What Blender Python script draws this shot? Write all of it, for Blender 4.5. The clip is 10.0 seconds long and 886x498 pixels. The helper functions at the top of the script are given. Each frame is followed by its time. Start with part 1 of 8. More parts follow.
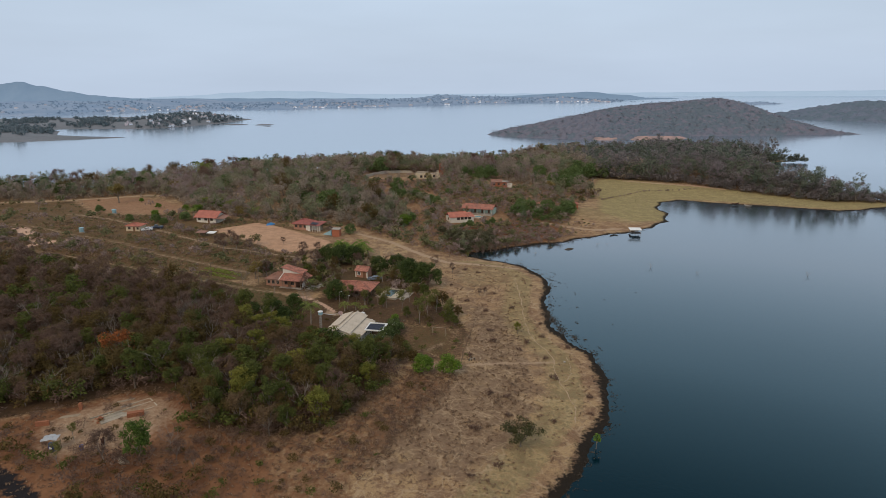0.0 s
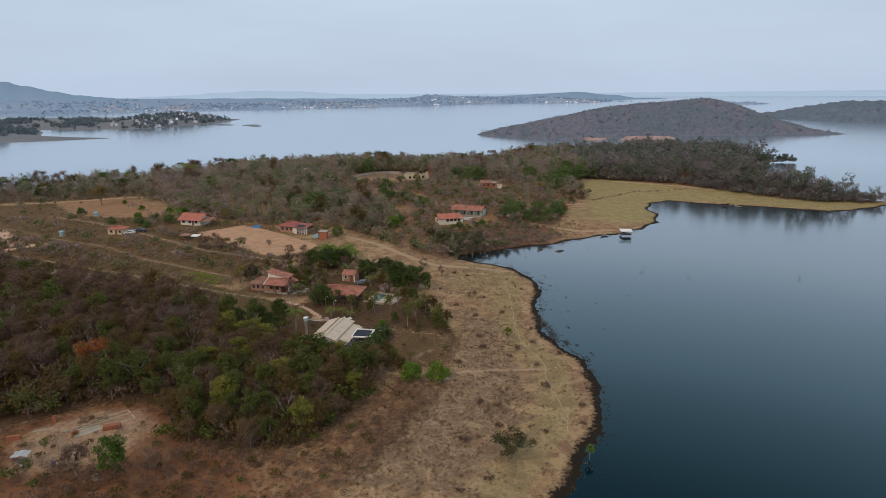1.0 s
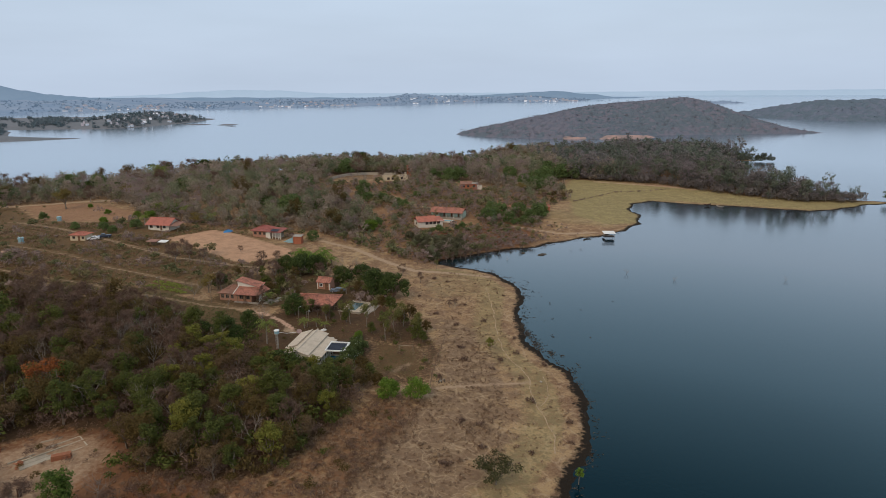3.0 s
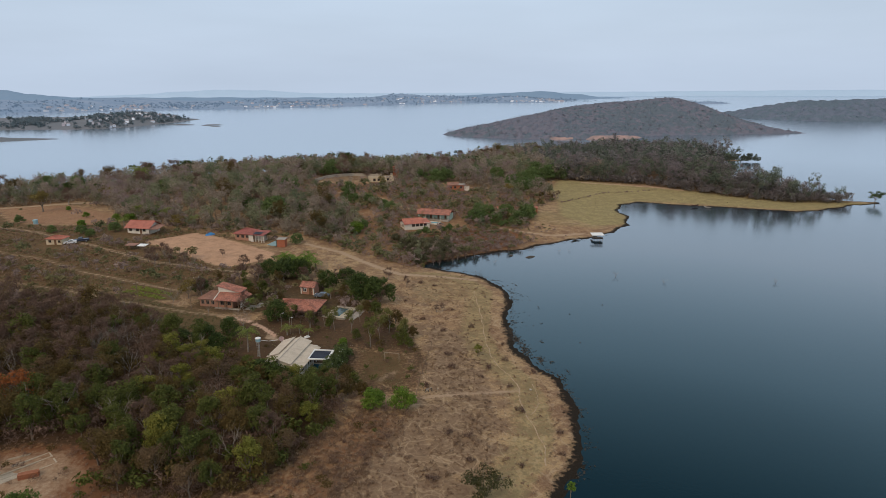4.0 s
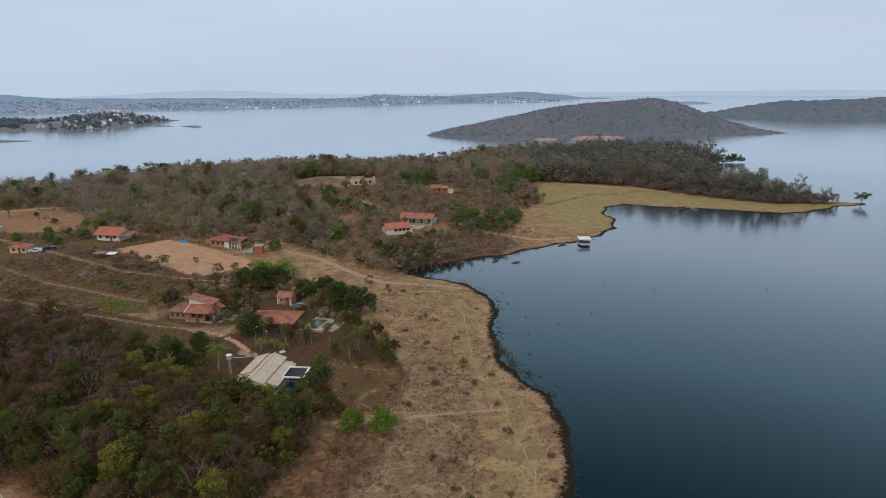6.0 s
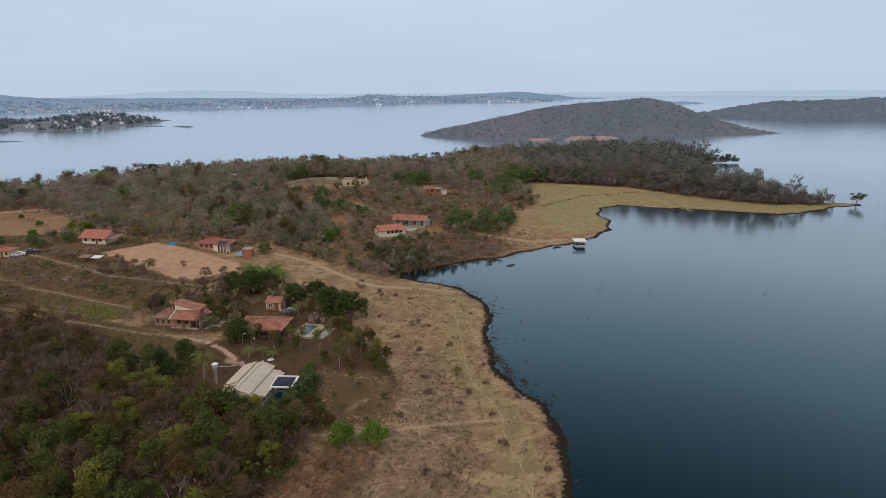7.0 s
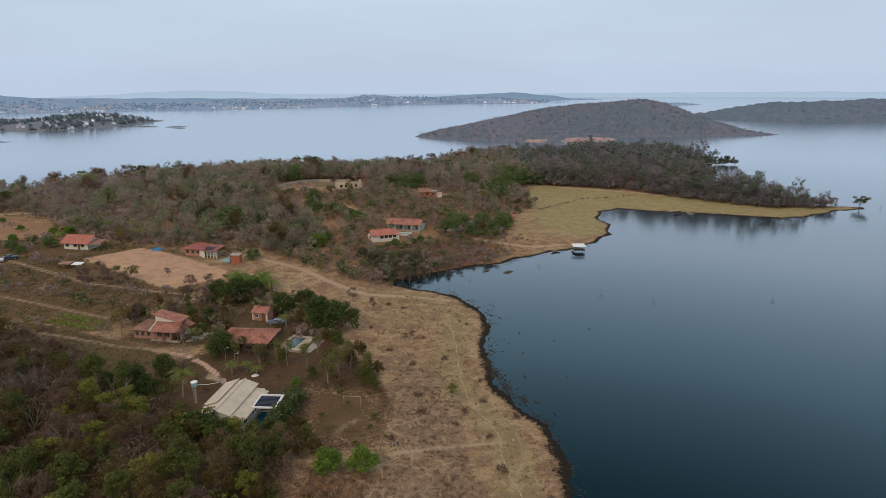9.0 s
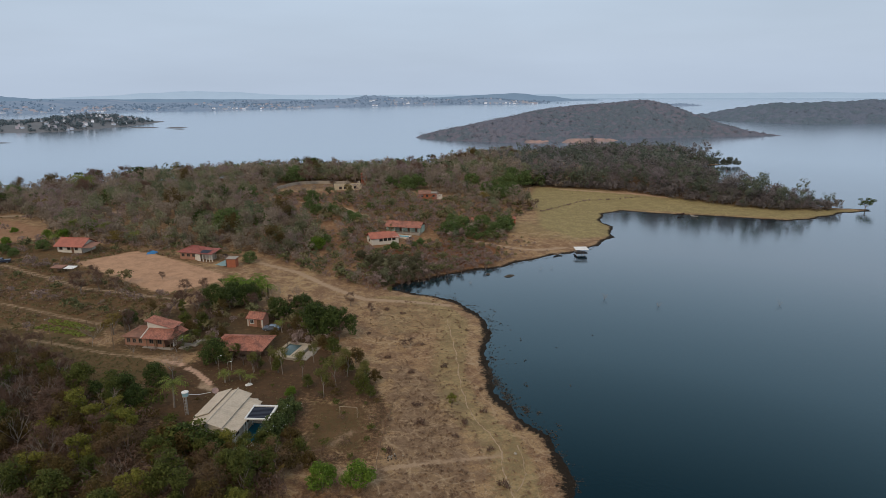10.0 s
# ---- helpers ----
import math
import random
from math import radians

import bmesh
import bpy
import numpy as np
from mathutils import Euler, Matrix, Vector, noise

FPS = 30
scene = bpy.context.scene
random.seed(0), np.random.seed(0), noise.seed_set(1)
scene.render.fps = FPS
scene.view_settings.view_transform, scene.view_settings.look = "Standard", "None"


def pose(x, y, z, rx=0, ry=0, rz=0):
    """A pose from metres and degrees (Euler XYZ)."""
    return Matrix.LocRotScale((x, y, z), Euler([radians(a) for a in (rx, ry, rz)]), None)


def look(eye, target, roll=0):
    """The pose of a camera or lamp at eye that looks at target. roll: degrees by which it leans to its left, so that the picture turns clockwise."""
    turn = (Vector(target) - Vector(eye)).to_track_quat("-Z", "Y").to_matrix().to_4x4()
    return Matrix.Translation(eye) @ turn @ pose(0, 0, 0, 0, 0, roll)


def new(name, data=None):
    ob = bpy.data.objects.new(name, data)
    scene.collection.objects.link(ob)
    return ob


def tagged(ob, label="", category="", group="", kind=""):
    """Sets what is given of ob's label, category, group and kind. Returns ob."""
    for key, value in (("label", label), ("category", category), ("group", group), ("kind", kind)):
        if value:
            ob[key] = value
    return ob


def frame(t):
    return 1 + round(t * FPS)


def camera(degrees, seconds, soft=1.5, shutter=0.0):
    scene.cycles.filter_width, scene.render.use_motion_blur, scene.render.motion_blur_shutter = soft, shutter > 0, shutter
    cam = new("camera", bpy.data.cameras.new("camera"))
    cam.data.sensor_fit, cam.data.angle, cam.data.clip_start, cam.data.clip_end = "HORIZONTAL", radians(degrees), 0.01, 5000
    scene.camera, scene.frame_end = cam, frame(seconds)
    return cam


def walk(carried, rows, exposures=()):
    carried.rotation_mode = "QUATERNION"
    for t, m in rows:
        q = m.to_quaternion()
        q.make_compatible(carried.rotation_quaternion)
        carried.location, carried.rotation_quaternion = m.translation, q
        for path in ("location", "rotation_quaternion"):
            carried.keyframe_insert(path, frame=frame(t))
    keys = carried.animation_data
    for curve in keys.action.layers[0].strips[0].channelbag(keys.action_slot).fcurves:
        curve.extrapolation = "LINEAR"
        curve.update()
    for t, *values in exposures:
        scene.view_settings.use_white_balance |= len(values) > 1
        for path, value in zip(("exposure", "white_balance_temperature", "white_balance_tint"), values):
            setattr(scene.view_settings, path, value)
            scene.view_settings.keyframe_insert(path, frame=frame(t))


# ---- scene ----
cam = camera(70.7, 10.0, soft=0.8)
PATH = [
    (0, (-2.724, 1.19, 58.926), (-2.682, 3.127, 58.429), -0.4),
    (0.5, (-2.439, 2.941, 58.923), (-2.382, 4.877, 58.426), -0.4),
    (1, (-2.275, 4.757, 58.929), (-2.201, 6.693, 58.432), -0.4),
    (1.5, (-2.13, 6.582, 58.929), (-2.042, 8.517, 58.432), -0.4),
    (2, (-1.932, 8.399, 58.951), (-1.83, 10.333, 58.454), -0.4),
    (2.5, (-1.733, 10.297, 58.954), (-1.616, 12.23, 58.455), -0.4),
    (4, (-1.061, 15.915, 58.974), (-0.884, 17.843, 58.474), -0.3),
    (4.5, (-0.768, 17.686, 59.005), (-0.577, 19.613, 58.505), -0.3),
    (5, (-0.481, 19.458, 59.026), (-0.277, 21.384, 58.526), -0.3),
    (5.5, (-0.219, 21.293, 59.032), (-0.003, 23.217, 58.533), -0.3),
    (7, (0.688, 27.056, 58.982), (0.934, 28.977, 58.483), -0.3),
    (7.5, (0.946, 28.94, 58.998), (1.203, 30.86, 58.499), -0.2),
    (8, (1.261, 30.788, 58.976), (1.52, 32.708, 58.477), -0.2),
    (8.5, (1.601, 32.632, 58.937), (1.858, 34.552, 58.44), -0.2),
    (9, (1.934, 34.522, 58.895), (2.193, 36.441, 58.398), -0.2),
    (9.5, (2.29, 36.439, 58.857), (2.548, 38.359, 58.361), -0.2),
    (10, (2.707, 38.334, 58.816), (2.964, 40.255, 58.321), -0.2),
]
walk(cam, [(t, look(eye, target, roll)) for t, eye, target, roll in PATH], [(0.0, 0.0), (5.5, 0.02), (7.5, 0.02), (9.5, 0.03), (10.0, -0.12)])


# ---- world and light: an overcast, hazy late afternoon ----
SUN_HEIGHT, SUN_TURN = 42.0, 215.0

world = bpy.data.worlds.new("hazy_sky")
scene.world = world
world.use_nodes = True
wn, wl = world.node_tree.nodes, world.node_tree.links
wn.clear()
sky = wn.new("ShaderNodeTexSky")
sky.sky_type, sky.sun_disc = "NISHITA", False
sky.sun_elevation, sky.sun_rotation = radians(SUN_HEIGHT), radians(SUN_TURN)
sky.dust_density, sky.air_density = 4.0, 1.5
coord = wn.new("ShaderNodeTexCoord")
split = wn.new("ShaderNodeSeparateXYZ")
wl.new(coord.outputs["Generated"], split.inputs[0])
layer = wn.new("ShaderNodeValToRGB")
for stop, col in ((0.0, (0.458, 0.546, 0.68, 1)), (1.0, (0.55, 0.57, 0.60, 1))):
    (layer.color_ramp.elements[0] if stop == 0 else layer.color_ramp.elements[1]).position = stop
    (layer.color_ramp.elements[0] if stop == 0 else layer.color_ramp.elements[1]).color = col
mid = layer.color_ramp.elements.new(0.12)
mid.color = (0.456, 0.55, 0.68, 1)
higher = layer.color_ramp.elements.new(0.26)
higher.color = (0.66, 0.785, 0.93, 1)
upper = layer.color_ramp.elements.new(0.5)
upper.color = (0.47, 0.555, 0.64, 1)
wl.new(split.outputs["Z"], layer.inputs["Fac"])
# soft streaks of cloud
squash = wn.new("ShaderNodeMapping")
squash.inputs["Scale"].default_value = (1.6, 1.6, 9.0)
wl.new(coord.outputs["Generated"], squash.inputs["Vector"])
cloud = wn.new("ShaderNodeTexNoise")
cloud.inputs["Scale"].default_value, cloud.inputs["Detail"].default_value = 1.4, 4.0
wl.new(squash.outputs[0], cloud.inputs["Vector"])
swing = wn.new("ShaderNodeMapRange")
swing.inputs["From Min"].default_value, swing.inputs["From Max"].default_value = 0.3, 0.7
swing.inputs["To Min"].default_value, swing.inputs["To Max"].default_value = 11.5, 12.7
wl.new(cloud.outputs["Fac"], swing.inputs["Value"])
lift = wn.new("ShaderNodeVectorMath")
lift.operation = "SCALE"
wl.new(layer.outputs["Color"], lift.inputs[0])
wl.new(swing.outputs[0], lift.inputs["Scale"])
veil = wn.new("ShaderNodeMix")
veil.data_type = "RGBA"
veil.inputs["Factor"].default_value = 0.9
wl.new(sky.outputs["Color"], veil.inputs["A"])
wl.new(lift.outputs[0], veil.inputs["B"])
ground_glow = wn.new("ShaderNodeBackground")
ground_glow.inputs["Strength"].default_value = 0.1
wl.new(veil.outputs["Result"], ground_glow.inputs["Color"])
wout = wn.new("ShaderNodeOutputWorld")
wl.new(ground_glow.outputs[0], wout.inputs["Surface"])

sun = new("sun", bpy.data.lights.new("sun", "SUN"))
sun.data.energy, sun.data.angle, sun.data.color = 1.2, radians(30), (1.0, 0.72, 0.45)
sun.matrix_world = look((-300 * math.sin(radians(SUN_TURN)) * -1, 300 * math.cos(radians(SUN_TURN)), 300 * math.tan(radians(SUN_HEIGHT))), (0, 0, 0))


# ---- materials ----
def blank(name):
    m = bpy.data.materials.new(name)
    m.use_nodes = True
    nt = m.node_tree
    nt.nodes.clear()
    out = nt.nodes.new("ShaderNodeOutputMaterial")
    bsdf = nt.nodes.new("ShaderNodeBsdfPrincipled")
    nt.links.new(bsdf.outputs[0], out.inputs["Surface"])
    return m, nt, bsdf


def noise_node(nt, vec, scale, detail=4.0, rough=0.55):
    n = nt.nodes.new("ShaderNodeTexNoise")
    n.inputs["Scale"].default_value, n.inputs["Detail"].default_value, n.inputs["Roughness"].default_value = scale, detail, rough
    nt.links.new(vec, n.inputs["Vector"])
    return n.outputs["Fac"]


def remap(nt, value, a, b, c=0.0, d=1.0):
    r = nt.nodes.new("ShaderNodeMapRange")
    for key, v in (("From Min", a), ("From Max", b), ("To Min", c), ("To Max", d)):
        r.inputs[key].default_value = v
    nt.links.new(value, r.inputs["Value"])
    return r.outputs[0]


def mixed(nt, fac, a, b, kind="MIX"):
    m = nt.nodes.new("ShaderNodeMix")
    m.data_type, m.blend_type = "RGBA", kind
    for key, v in (("Factor", fac), ("A", a), ("B", b)):
        if isinstance(v, tuple):
            m.inputs[key].default_value = (*v[:3], 1)
        elif isinstance(v, (int, float)):
            m.inputs[key].default_value = v
        else:
            nt.links.new(v, m.inputs[key])
    return m.outputs["Result"]


def calc(nt, kind, a, b=0.0):
    m = nt.nodes.new("ShaderNodeMath")
    m.operation = kind
    for i, v in enumerate((a, b)):
        if isinstance(v, (int, float)):
            m.inputs[i].default_value = v
        else:
            nt.links.new(v, m.inputs[i])
    return m.outputs[0]


def bumped(nt, bsdf, value, strength, distance):
    b = nt.nodes.new("ShaderNodeBump")
    b.inputs["Strength"].default_value, b.inputs["Distance"].default_value = strength, distance
    nt.links.new(value, b.inputs["Height"])
    nt.links.new(b.outputs[0], bsdf.inputs["Normal"])


def where(nt):
    return nt.nodes.new("ShaderNodeNewGeometry").outputs["Position"]


def surface(name, a, b, scale=1.0, rough=0.8, bump=0.3, fine=12.0, metal=0.0, spec=0.3):
    """A weathered surface: two colours in patches, a fine grain, and relief."""
    m, nt, bsdf = blank(name)
    p = where(nt)
    patches = remap(nt, noise_node(nt, p, scale, 5.0), 0.35, 0.65)
    grain = noise_node(nt, p, scale * fine, 3.0)
    col = mixed(nt, patches, a, b)
    col = mixed(nt, remap(nt, grain, 0.3, 0.7, 0.0, 0.35), col, tuple(0.45 * (u + v) / 2 for u, v in zip(a, b)))
    nt.links.new(col, bsdf.inputs["Base Color"])
    bsdf.inputs["Roughness"].default_value, bsdf.inputs["Metallic"].default_value = rough, metal
    bsdf.inputs["Specular IOR Level"].default_value = spec
    bumped(nt, bsdf, grain, bump, 0.02)
    return m


def foliage(name, a, b, c, rough=0.75, depth=1.0, thin=0.35):
    """Leaves or twigs whose colour varies from plant to plant and from leaf to leaf."""
    m, nt, bsdf = blank(name)
    geo = nt.nodes.new("ShaderNodeNewGeometry")
    tint = nt.nodes.new("ShaderNodeAttribute")
    tint.attribute_name = "tint"
    info = nt.nodes.new("ShaderNodeObjectInfo")
    plant = calc(nt, "FRACT", calc(nt, "ADD", tint.outputs["Fac"], info.outputs["Random"]))
    leaf = geo.outputs["Random Per Island"]
    col = mixed(nt, plant, a, b)
    col = mixed(nt, remap(nt, leaf, 0.55, 1.0, 0.0, 0.75 * depth), col, c)
    col = mixed(nt, remap(nt, leaf, 0.0, 0.45, 0.45 * depth, 0.0), col, tuple(0.5 * v for v in a))
    nt.links.new(col, bsdf.inputs["Base Color"])
    bsdf.inputs["Roughness"].default_value = rough
    bsdf.inputs["Specular IOR Level"].default_value = 0.2
    through_leaf = nt.nodes.new("ShaderNodeBsdfTranslucent")
    nt.links.new(col, through_leaf.inputs["Color"])
    blend = nt.nodes.new("ShaderNodeMixShader")
    blend.inputs[0].default_value = thin
    nt.links.new(bsdf.outputs[0], blend.inputs[1])
    nt.links.new(through_leaf.outputs[0], blend.inputs[2])
    nt.links.new(blend.outputs[0], nt.nodes["Material Output"].inputs["Surface"])
    return m


def ground_material():
    m, nt, bsdf = blank("dry_land")
    p = where(nt)
    cover = nt.nodes.new("ShaderNodeAttribute")
    cover.attribute_name = "cover"
    c1 = nt.nodes.new("ShaderNodeSeparateColor")
    nt.links.new(cover.outputs["Color"], c1.inputs[0])
    cover2 = nt.nodes.new("ShaderNodeAttribute")
    cover2.attribute_name = "cover2"
    c2 = nt.nodes.new("ShaderNodeSeparateColor")
    nt.links.new(cover2.outputs["Color"], c2.inputs[0])
    cover3 = nt.nodes.new("ShaderNodeAttribute")
    cover3.attribute_name = "cover3"
    c3 = nt.nodes.new("ShaderNodeSeparateColor")
    nt.links.new(cover3.outputs["Color"], c3.inputs[0])
    weedy, ash, pink = c3.outputs
    path, green, red = c1.outputs[0], c1.outputs[1], c1.outputs[2]
    sand, litter, meadow = c2.outputs[0], c2.outputs[1], c2.outputs[2]
    big, medium, small, grain = (noise_node(nt, p, s, d, r) for s, d, r in ((0.035, 5, 0.6), (0.28, 6, 0.65), (1.3, 5, 0.65), (6.0, 4, 0.6)))
    # straw, with browner patches and dark withered tufts
    col = mixed(nt, remap(nt, big, 0.38, 0.62), (0.352, 0.239, 0.127), (0.27, 0.165, 0.089))
    col = mixed(nt, remap(nt, medium, 0.45, 0.56, 0.0, 0.8), col, (0.172, 0.096, 0.058))
    col = mixed(nt, remap(nt, small, 0.52, 0.62, 0.0, 0.55), col, (0.125, 0.075, 0.056))
    col = mixed(nt, remap(nt, grain, 0.25, 0.47, 0.55, 0.0), col, (0.13, 0.08, 0.055))
    col = mixed(nt, remap(nt, grain, 0.52, 0.72, 0.0, 0.7), col, (0.45, 0.32, 0.18))
    # stands of withered weeds
    patchy = calc(nt, "ADD", calc(nt, "MULTIPLY", weedy, 0.34), medium)
    col = mixed(nt, remap(nt, patchy, 0.60, 0.78, 0.0, 0.78), col, mixed(nt, remap(nt, small, 0.4, 0.62), (0.155, 0.103, 0.066), (0.24, 0.163, 0.102)))
    # a mesh of cattle trails, worn pale
    warp = nt.nodes.new("ShaderNodeTexNoise")
    warp.inputs["Scale"].default_value, warp.inputs["Detail"].default_value = 0.16, 3.0
    nt.links.new(p, warp.inputs["Vector"])
    push = nt.nodes.new("ShaderNodeVectorMath")
    push.operation = "MULTIPLY_ADD"
    nt.links.new(warp.outputs["Color"], push.inputs[0])
    push.inputs[1].default_value = (7, 7, 0)
    nt.links.new(p, push.inputs[2])
    cells = nt.nodes.new("ShaderNodeTexVoronoi")
    cells.feature, cells.voronoi_dimensions = "DISTANCE_TO_EDGE", "2D"
    cells.inputs["Scale"].default_value = 0.07
    nt.links.new(push.outputs[0], cells.inputs["Vector"])
    worn = calc(nt, "MULTIPLY", remap(nt, cells.outputs["Distance"], 0.006, 0.02, 1.0, 0.0), remap(nt, medium, 0.36, 0.62, 0.6, 0.2))
    col = mixed(nt, worn, col, (0.40, 0.292, 0.185))
    for size_, wide, least in ((0.095, 0.009, 0.4), (0.22, 0.013, 0.3), (0.5, 0.02, 0.2)):
        flow = calc(nt, "ABSOLUTE", calc(nt, "SUBTRACT", noise_node(nt, push.outputs[0], size_, 1.5, 0.5), 0.5))
        worn = calc(nt, "MULTIPLY", remap(nt, flow, wide * 0.25, wide, 1.0, 0.0), remap(nt, medium, 0.36, 0.62, 0.6, least))
        col = mixed(nt, worn, col, (0.40, 0.292, 0.185))
    ragged = calc(nt, "MULTIPLY", calc(nt, "SUBTRACT", small, 0.5), 0.9)

    def zone(weight, low=0.35, high=0.65):
        return remap(nt, calc(nt, "ADD", weight, calc(nt, "MULTIPLY", ragged, 1.0)), low, high)
    lawn = mixed(nt, remap(nt, medium, 0.4, 0.62), (0.098, 0.070, 0.033), (0.128, 0.084, 0.042))
    col = mixed(nt, zone(green), col, lawn)
    pasture = mixed(nt, remap(nt, small, 0.42, 0.66), mixed(nt, remap(nt, medium, 0.4, 0.6), (0.345, 0.28, 0.13), (0.265, 0.22, 0.10)), (0.20, 0.15, 0.082))
    col = mixed(nt, zone(meadow), col, pasture)
    soil = mixed(nt, remap(nt, medium, 0.4, 0.64), (0.168, 0.078, 0.040), (0.232, 0.116, 0.060))
    col = mixed(nt, zone(red), col, soil)
    earth = mixed(nt, remap(nt, small, 0.35, 0.7), (0.52, 0.318, 0.202), (0.43, 0.26, 0.16))
    earth = mixed(nt, remap(nt, medium, 0.44, 0.60, 0.0, 0.7), earth, (0.34, 0.205, 0.128))
    earth = mixed(nt, remap(nt, grain, 0.52, 0.66, 0.0, 0.6), earth, (0.25, 0.155, 0.10))
    col = mixed(nt, zone(sand), col, earth)
    floor = mixed(nt, remap(nt, small, 0.4, 0.65), (0.105, 0.062, 0.035), (0.08, 0.051, 0.029))
    col = mixed(nt, zone(litter), col, floor)
    dust = mixed(nt, remap(nt, grain, 0.3, 0.7), (0.42, 0.30, 0.20), (0.33, 0.235, 0.155))
    col = mixed(nt, zone(path, 0.3, 0.75), col, dust)
    col = mixed(nt, zone(pink), col, mixed(nt, remap(nt, small, 0.35, 0.7), (0.55, 0.36, 0.26), (0.45, 0.29, 0.205)))
    col = mixed(nt, zone(ash), col, mixed(nt, grain, (0.012, 0.011, 0.013), (0.028, 0.025, 0.026)))
    # the strip of wet mud and weed left by the falling lake
    xyz = nt.nodes.new("ShaderNodeSeparateXYZ")
    nt.links.new(p, xyz.inputs[0])
    tide = calc(nt, "ADD", xyz.outputs["Z"], calc(nt, "MULTIPLY", calc(nt, "SUBTRACT", small, 0.5), 0.35))
    wet = remap(nt, tide, 0.07, 0.15, 1.0, 0.0)
    col = mixed(nt, wet, col, mixed(nt, grain, (0.010, 0.008, 0.006), (0.030, 0.022, 0.015)))
    nt.links.new(col, bsdf.inputs["Base Color"])
    bsdf.inputs["Roughness"].default_value = 0.95
    bsdf.inputs["Specular IOR Level"].default_value = 0.1
    bumped(nt, bsdf, calc(nt, "ADD", small, calc(nt, "MULTIPLY", grain, 0.4)), 0.8, 0.35)
    return m


def water_material():
    m, nt, bsdf = blank("lake_water")
    p = where(nt)
    calm = noise_node(nt, p, 0.012, 3.0)
    chop = noise_node(nt, p, 1.1, 4.0, 0.6)
    col = mixed(nt, remap(nt, calm, 0.35, 0.65), (0.0002, 0.0095, 0.0165), (0.0004, 0.011, 0.0185))
    nt.links.new(col, bsdf.inputs["Base Color"])
    bsdf.inputs["Roughness"].default_value = 0.6
    bsdf.inputs["Specular IOR Level"].default_value = 0.0
    bumped(nt, bsdf, chop, 0.05, 0.2)
    gloss = nt.nodes.new("ShaderNodeBsdfGlossy")
    gloss.inputs["Roughness"].default_value = 0.14
    ripples = bsdf.inputs["Normal"].links[0].from_socket
    nt.links.new(ripples, gloss.inputs["Normal"])
    mirror = nt.nodes.new("ShaderNodeFresnel")
    mirror.inputs["IOR"].default_value = 1.34
    nt.links.new(ripples, mirror.inputs["Normal"])
    # small waves turn their faces to the low sky, so the far water mirrors more
    rise = nt.nodes.new("ShaderNodeValToRGB")
    for place, v in ((0.0, 0.0), (1.0, 1.0)):
        e = rise.color_ramp.elements[int(place)]
        e.position, e.color = place, (v, v, v, 1)
    for place, v in ((0.045, 0.035), (0.065, 0.10), (0.10, 0.195), (0.16, 0.275), (0.30, 0.47), (0.55, 0.88)):
        rise.color_ramp.elements.new(place).color = (v, v, v, 1)
    nt.links.new(mirror.outputs[0], rise.inputs["Fac"])
    nt.links.new(mixed(nt, remap(nt, mirror.outputs[0], 0.05, 0.24), (0.40, 0.62, 0.70), (0.83, 0.87, 0.91)), gloss.inputs["Color"])
    blend = nt.nodes.new("ShaderNodeMixShader")
    nt.links.new(rise.outputs["Color"], blend.inputs[0])
    nt.links.new(bsdf.outputs[0], blend.inputs[1])
    nt.links.new(gloss.outputs[0], blend.inputs[2])
    nt.links.new(blend.outputs[0], nt.nodes["Material Output"].inputs["Surface"])
    return m


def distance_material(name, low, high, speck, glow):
    """Land so far off that haze outweighs it, painted in as colour and glow."""
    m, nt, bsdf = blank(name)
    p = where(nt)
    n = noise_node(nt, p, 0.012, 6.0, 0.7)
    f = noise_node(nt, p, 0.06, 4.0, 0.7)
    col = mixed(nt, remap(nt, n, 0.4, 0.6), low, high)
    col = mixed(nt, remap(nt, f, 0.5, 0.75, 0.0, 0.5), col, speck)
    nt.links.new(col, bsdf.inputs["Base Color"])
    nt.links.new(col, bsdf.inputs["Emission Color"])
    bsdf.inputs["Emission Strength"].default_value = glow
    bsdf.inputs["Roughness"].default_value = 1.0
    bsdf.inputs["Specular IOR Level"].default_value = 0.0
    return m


def canopy_material(name, dry, bare, green, patch):
    """A closed cover of crowns: each crown its own tone, with greener stretches."""
    m, nt, bsdf = blank(name)
    p = where(nt)
    tint = nt.nodes.new("ShaderNodeAttribute")
    tint.attribute_name = "tint"
    t = tint.outputs["Fac"]
    broad = noise_node(nt, p, patch, 4.0, 0.6)
    fine = noise_node(nt, p, 0.35, 4.0, 0.7)
    col = mixed(nt, remap(nt, t, 0.2, 0.8), dry, bare)
    lush = calc(nt, "ADD", broad, calc(nt, "MULTIPLY", t, 0.28))
    col = mixed(nt, remap(nt, lush, 0.60, 0.72), col, green)
    col = mixed(nt, remap(nt, fine, 0.5, 0.68, 0.0, 0.4), col, tuple(0.78 * v for v in bare))
    col = mixed(nt, remap(nt, fine, 0.28, 0.42, 0.5, 0.0), col, tuple(1.18 * v for v in dry))
    nt.links.new(col, bsdf.inputs["Base Color"])
    bsdf.inputs["Roughness"].default_value = 1.0
    bsdf.inputs["Specular IOR Level"].default_value = 0.0
    bumped(nt, bsdf, fine, 0.9, 1.5)
    return m


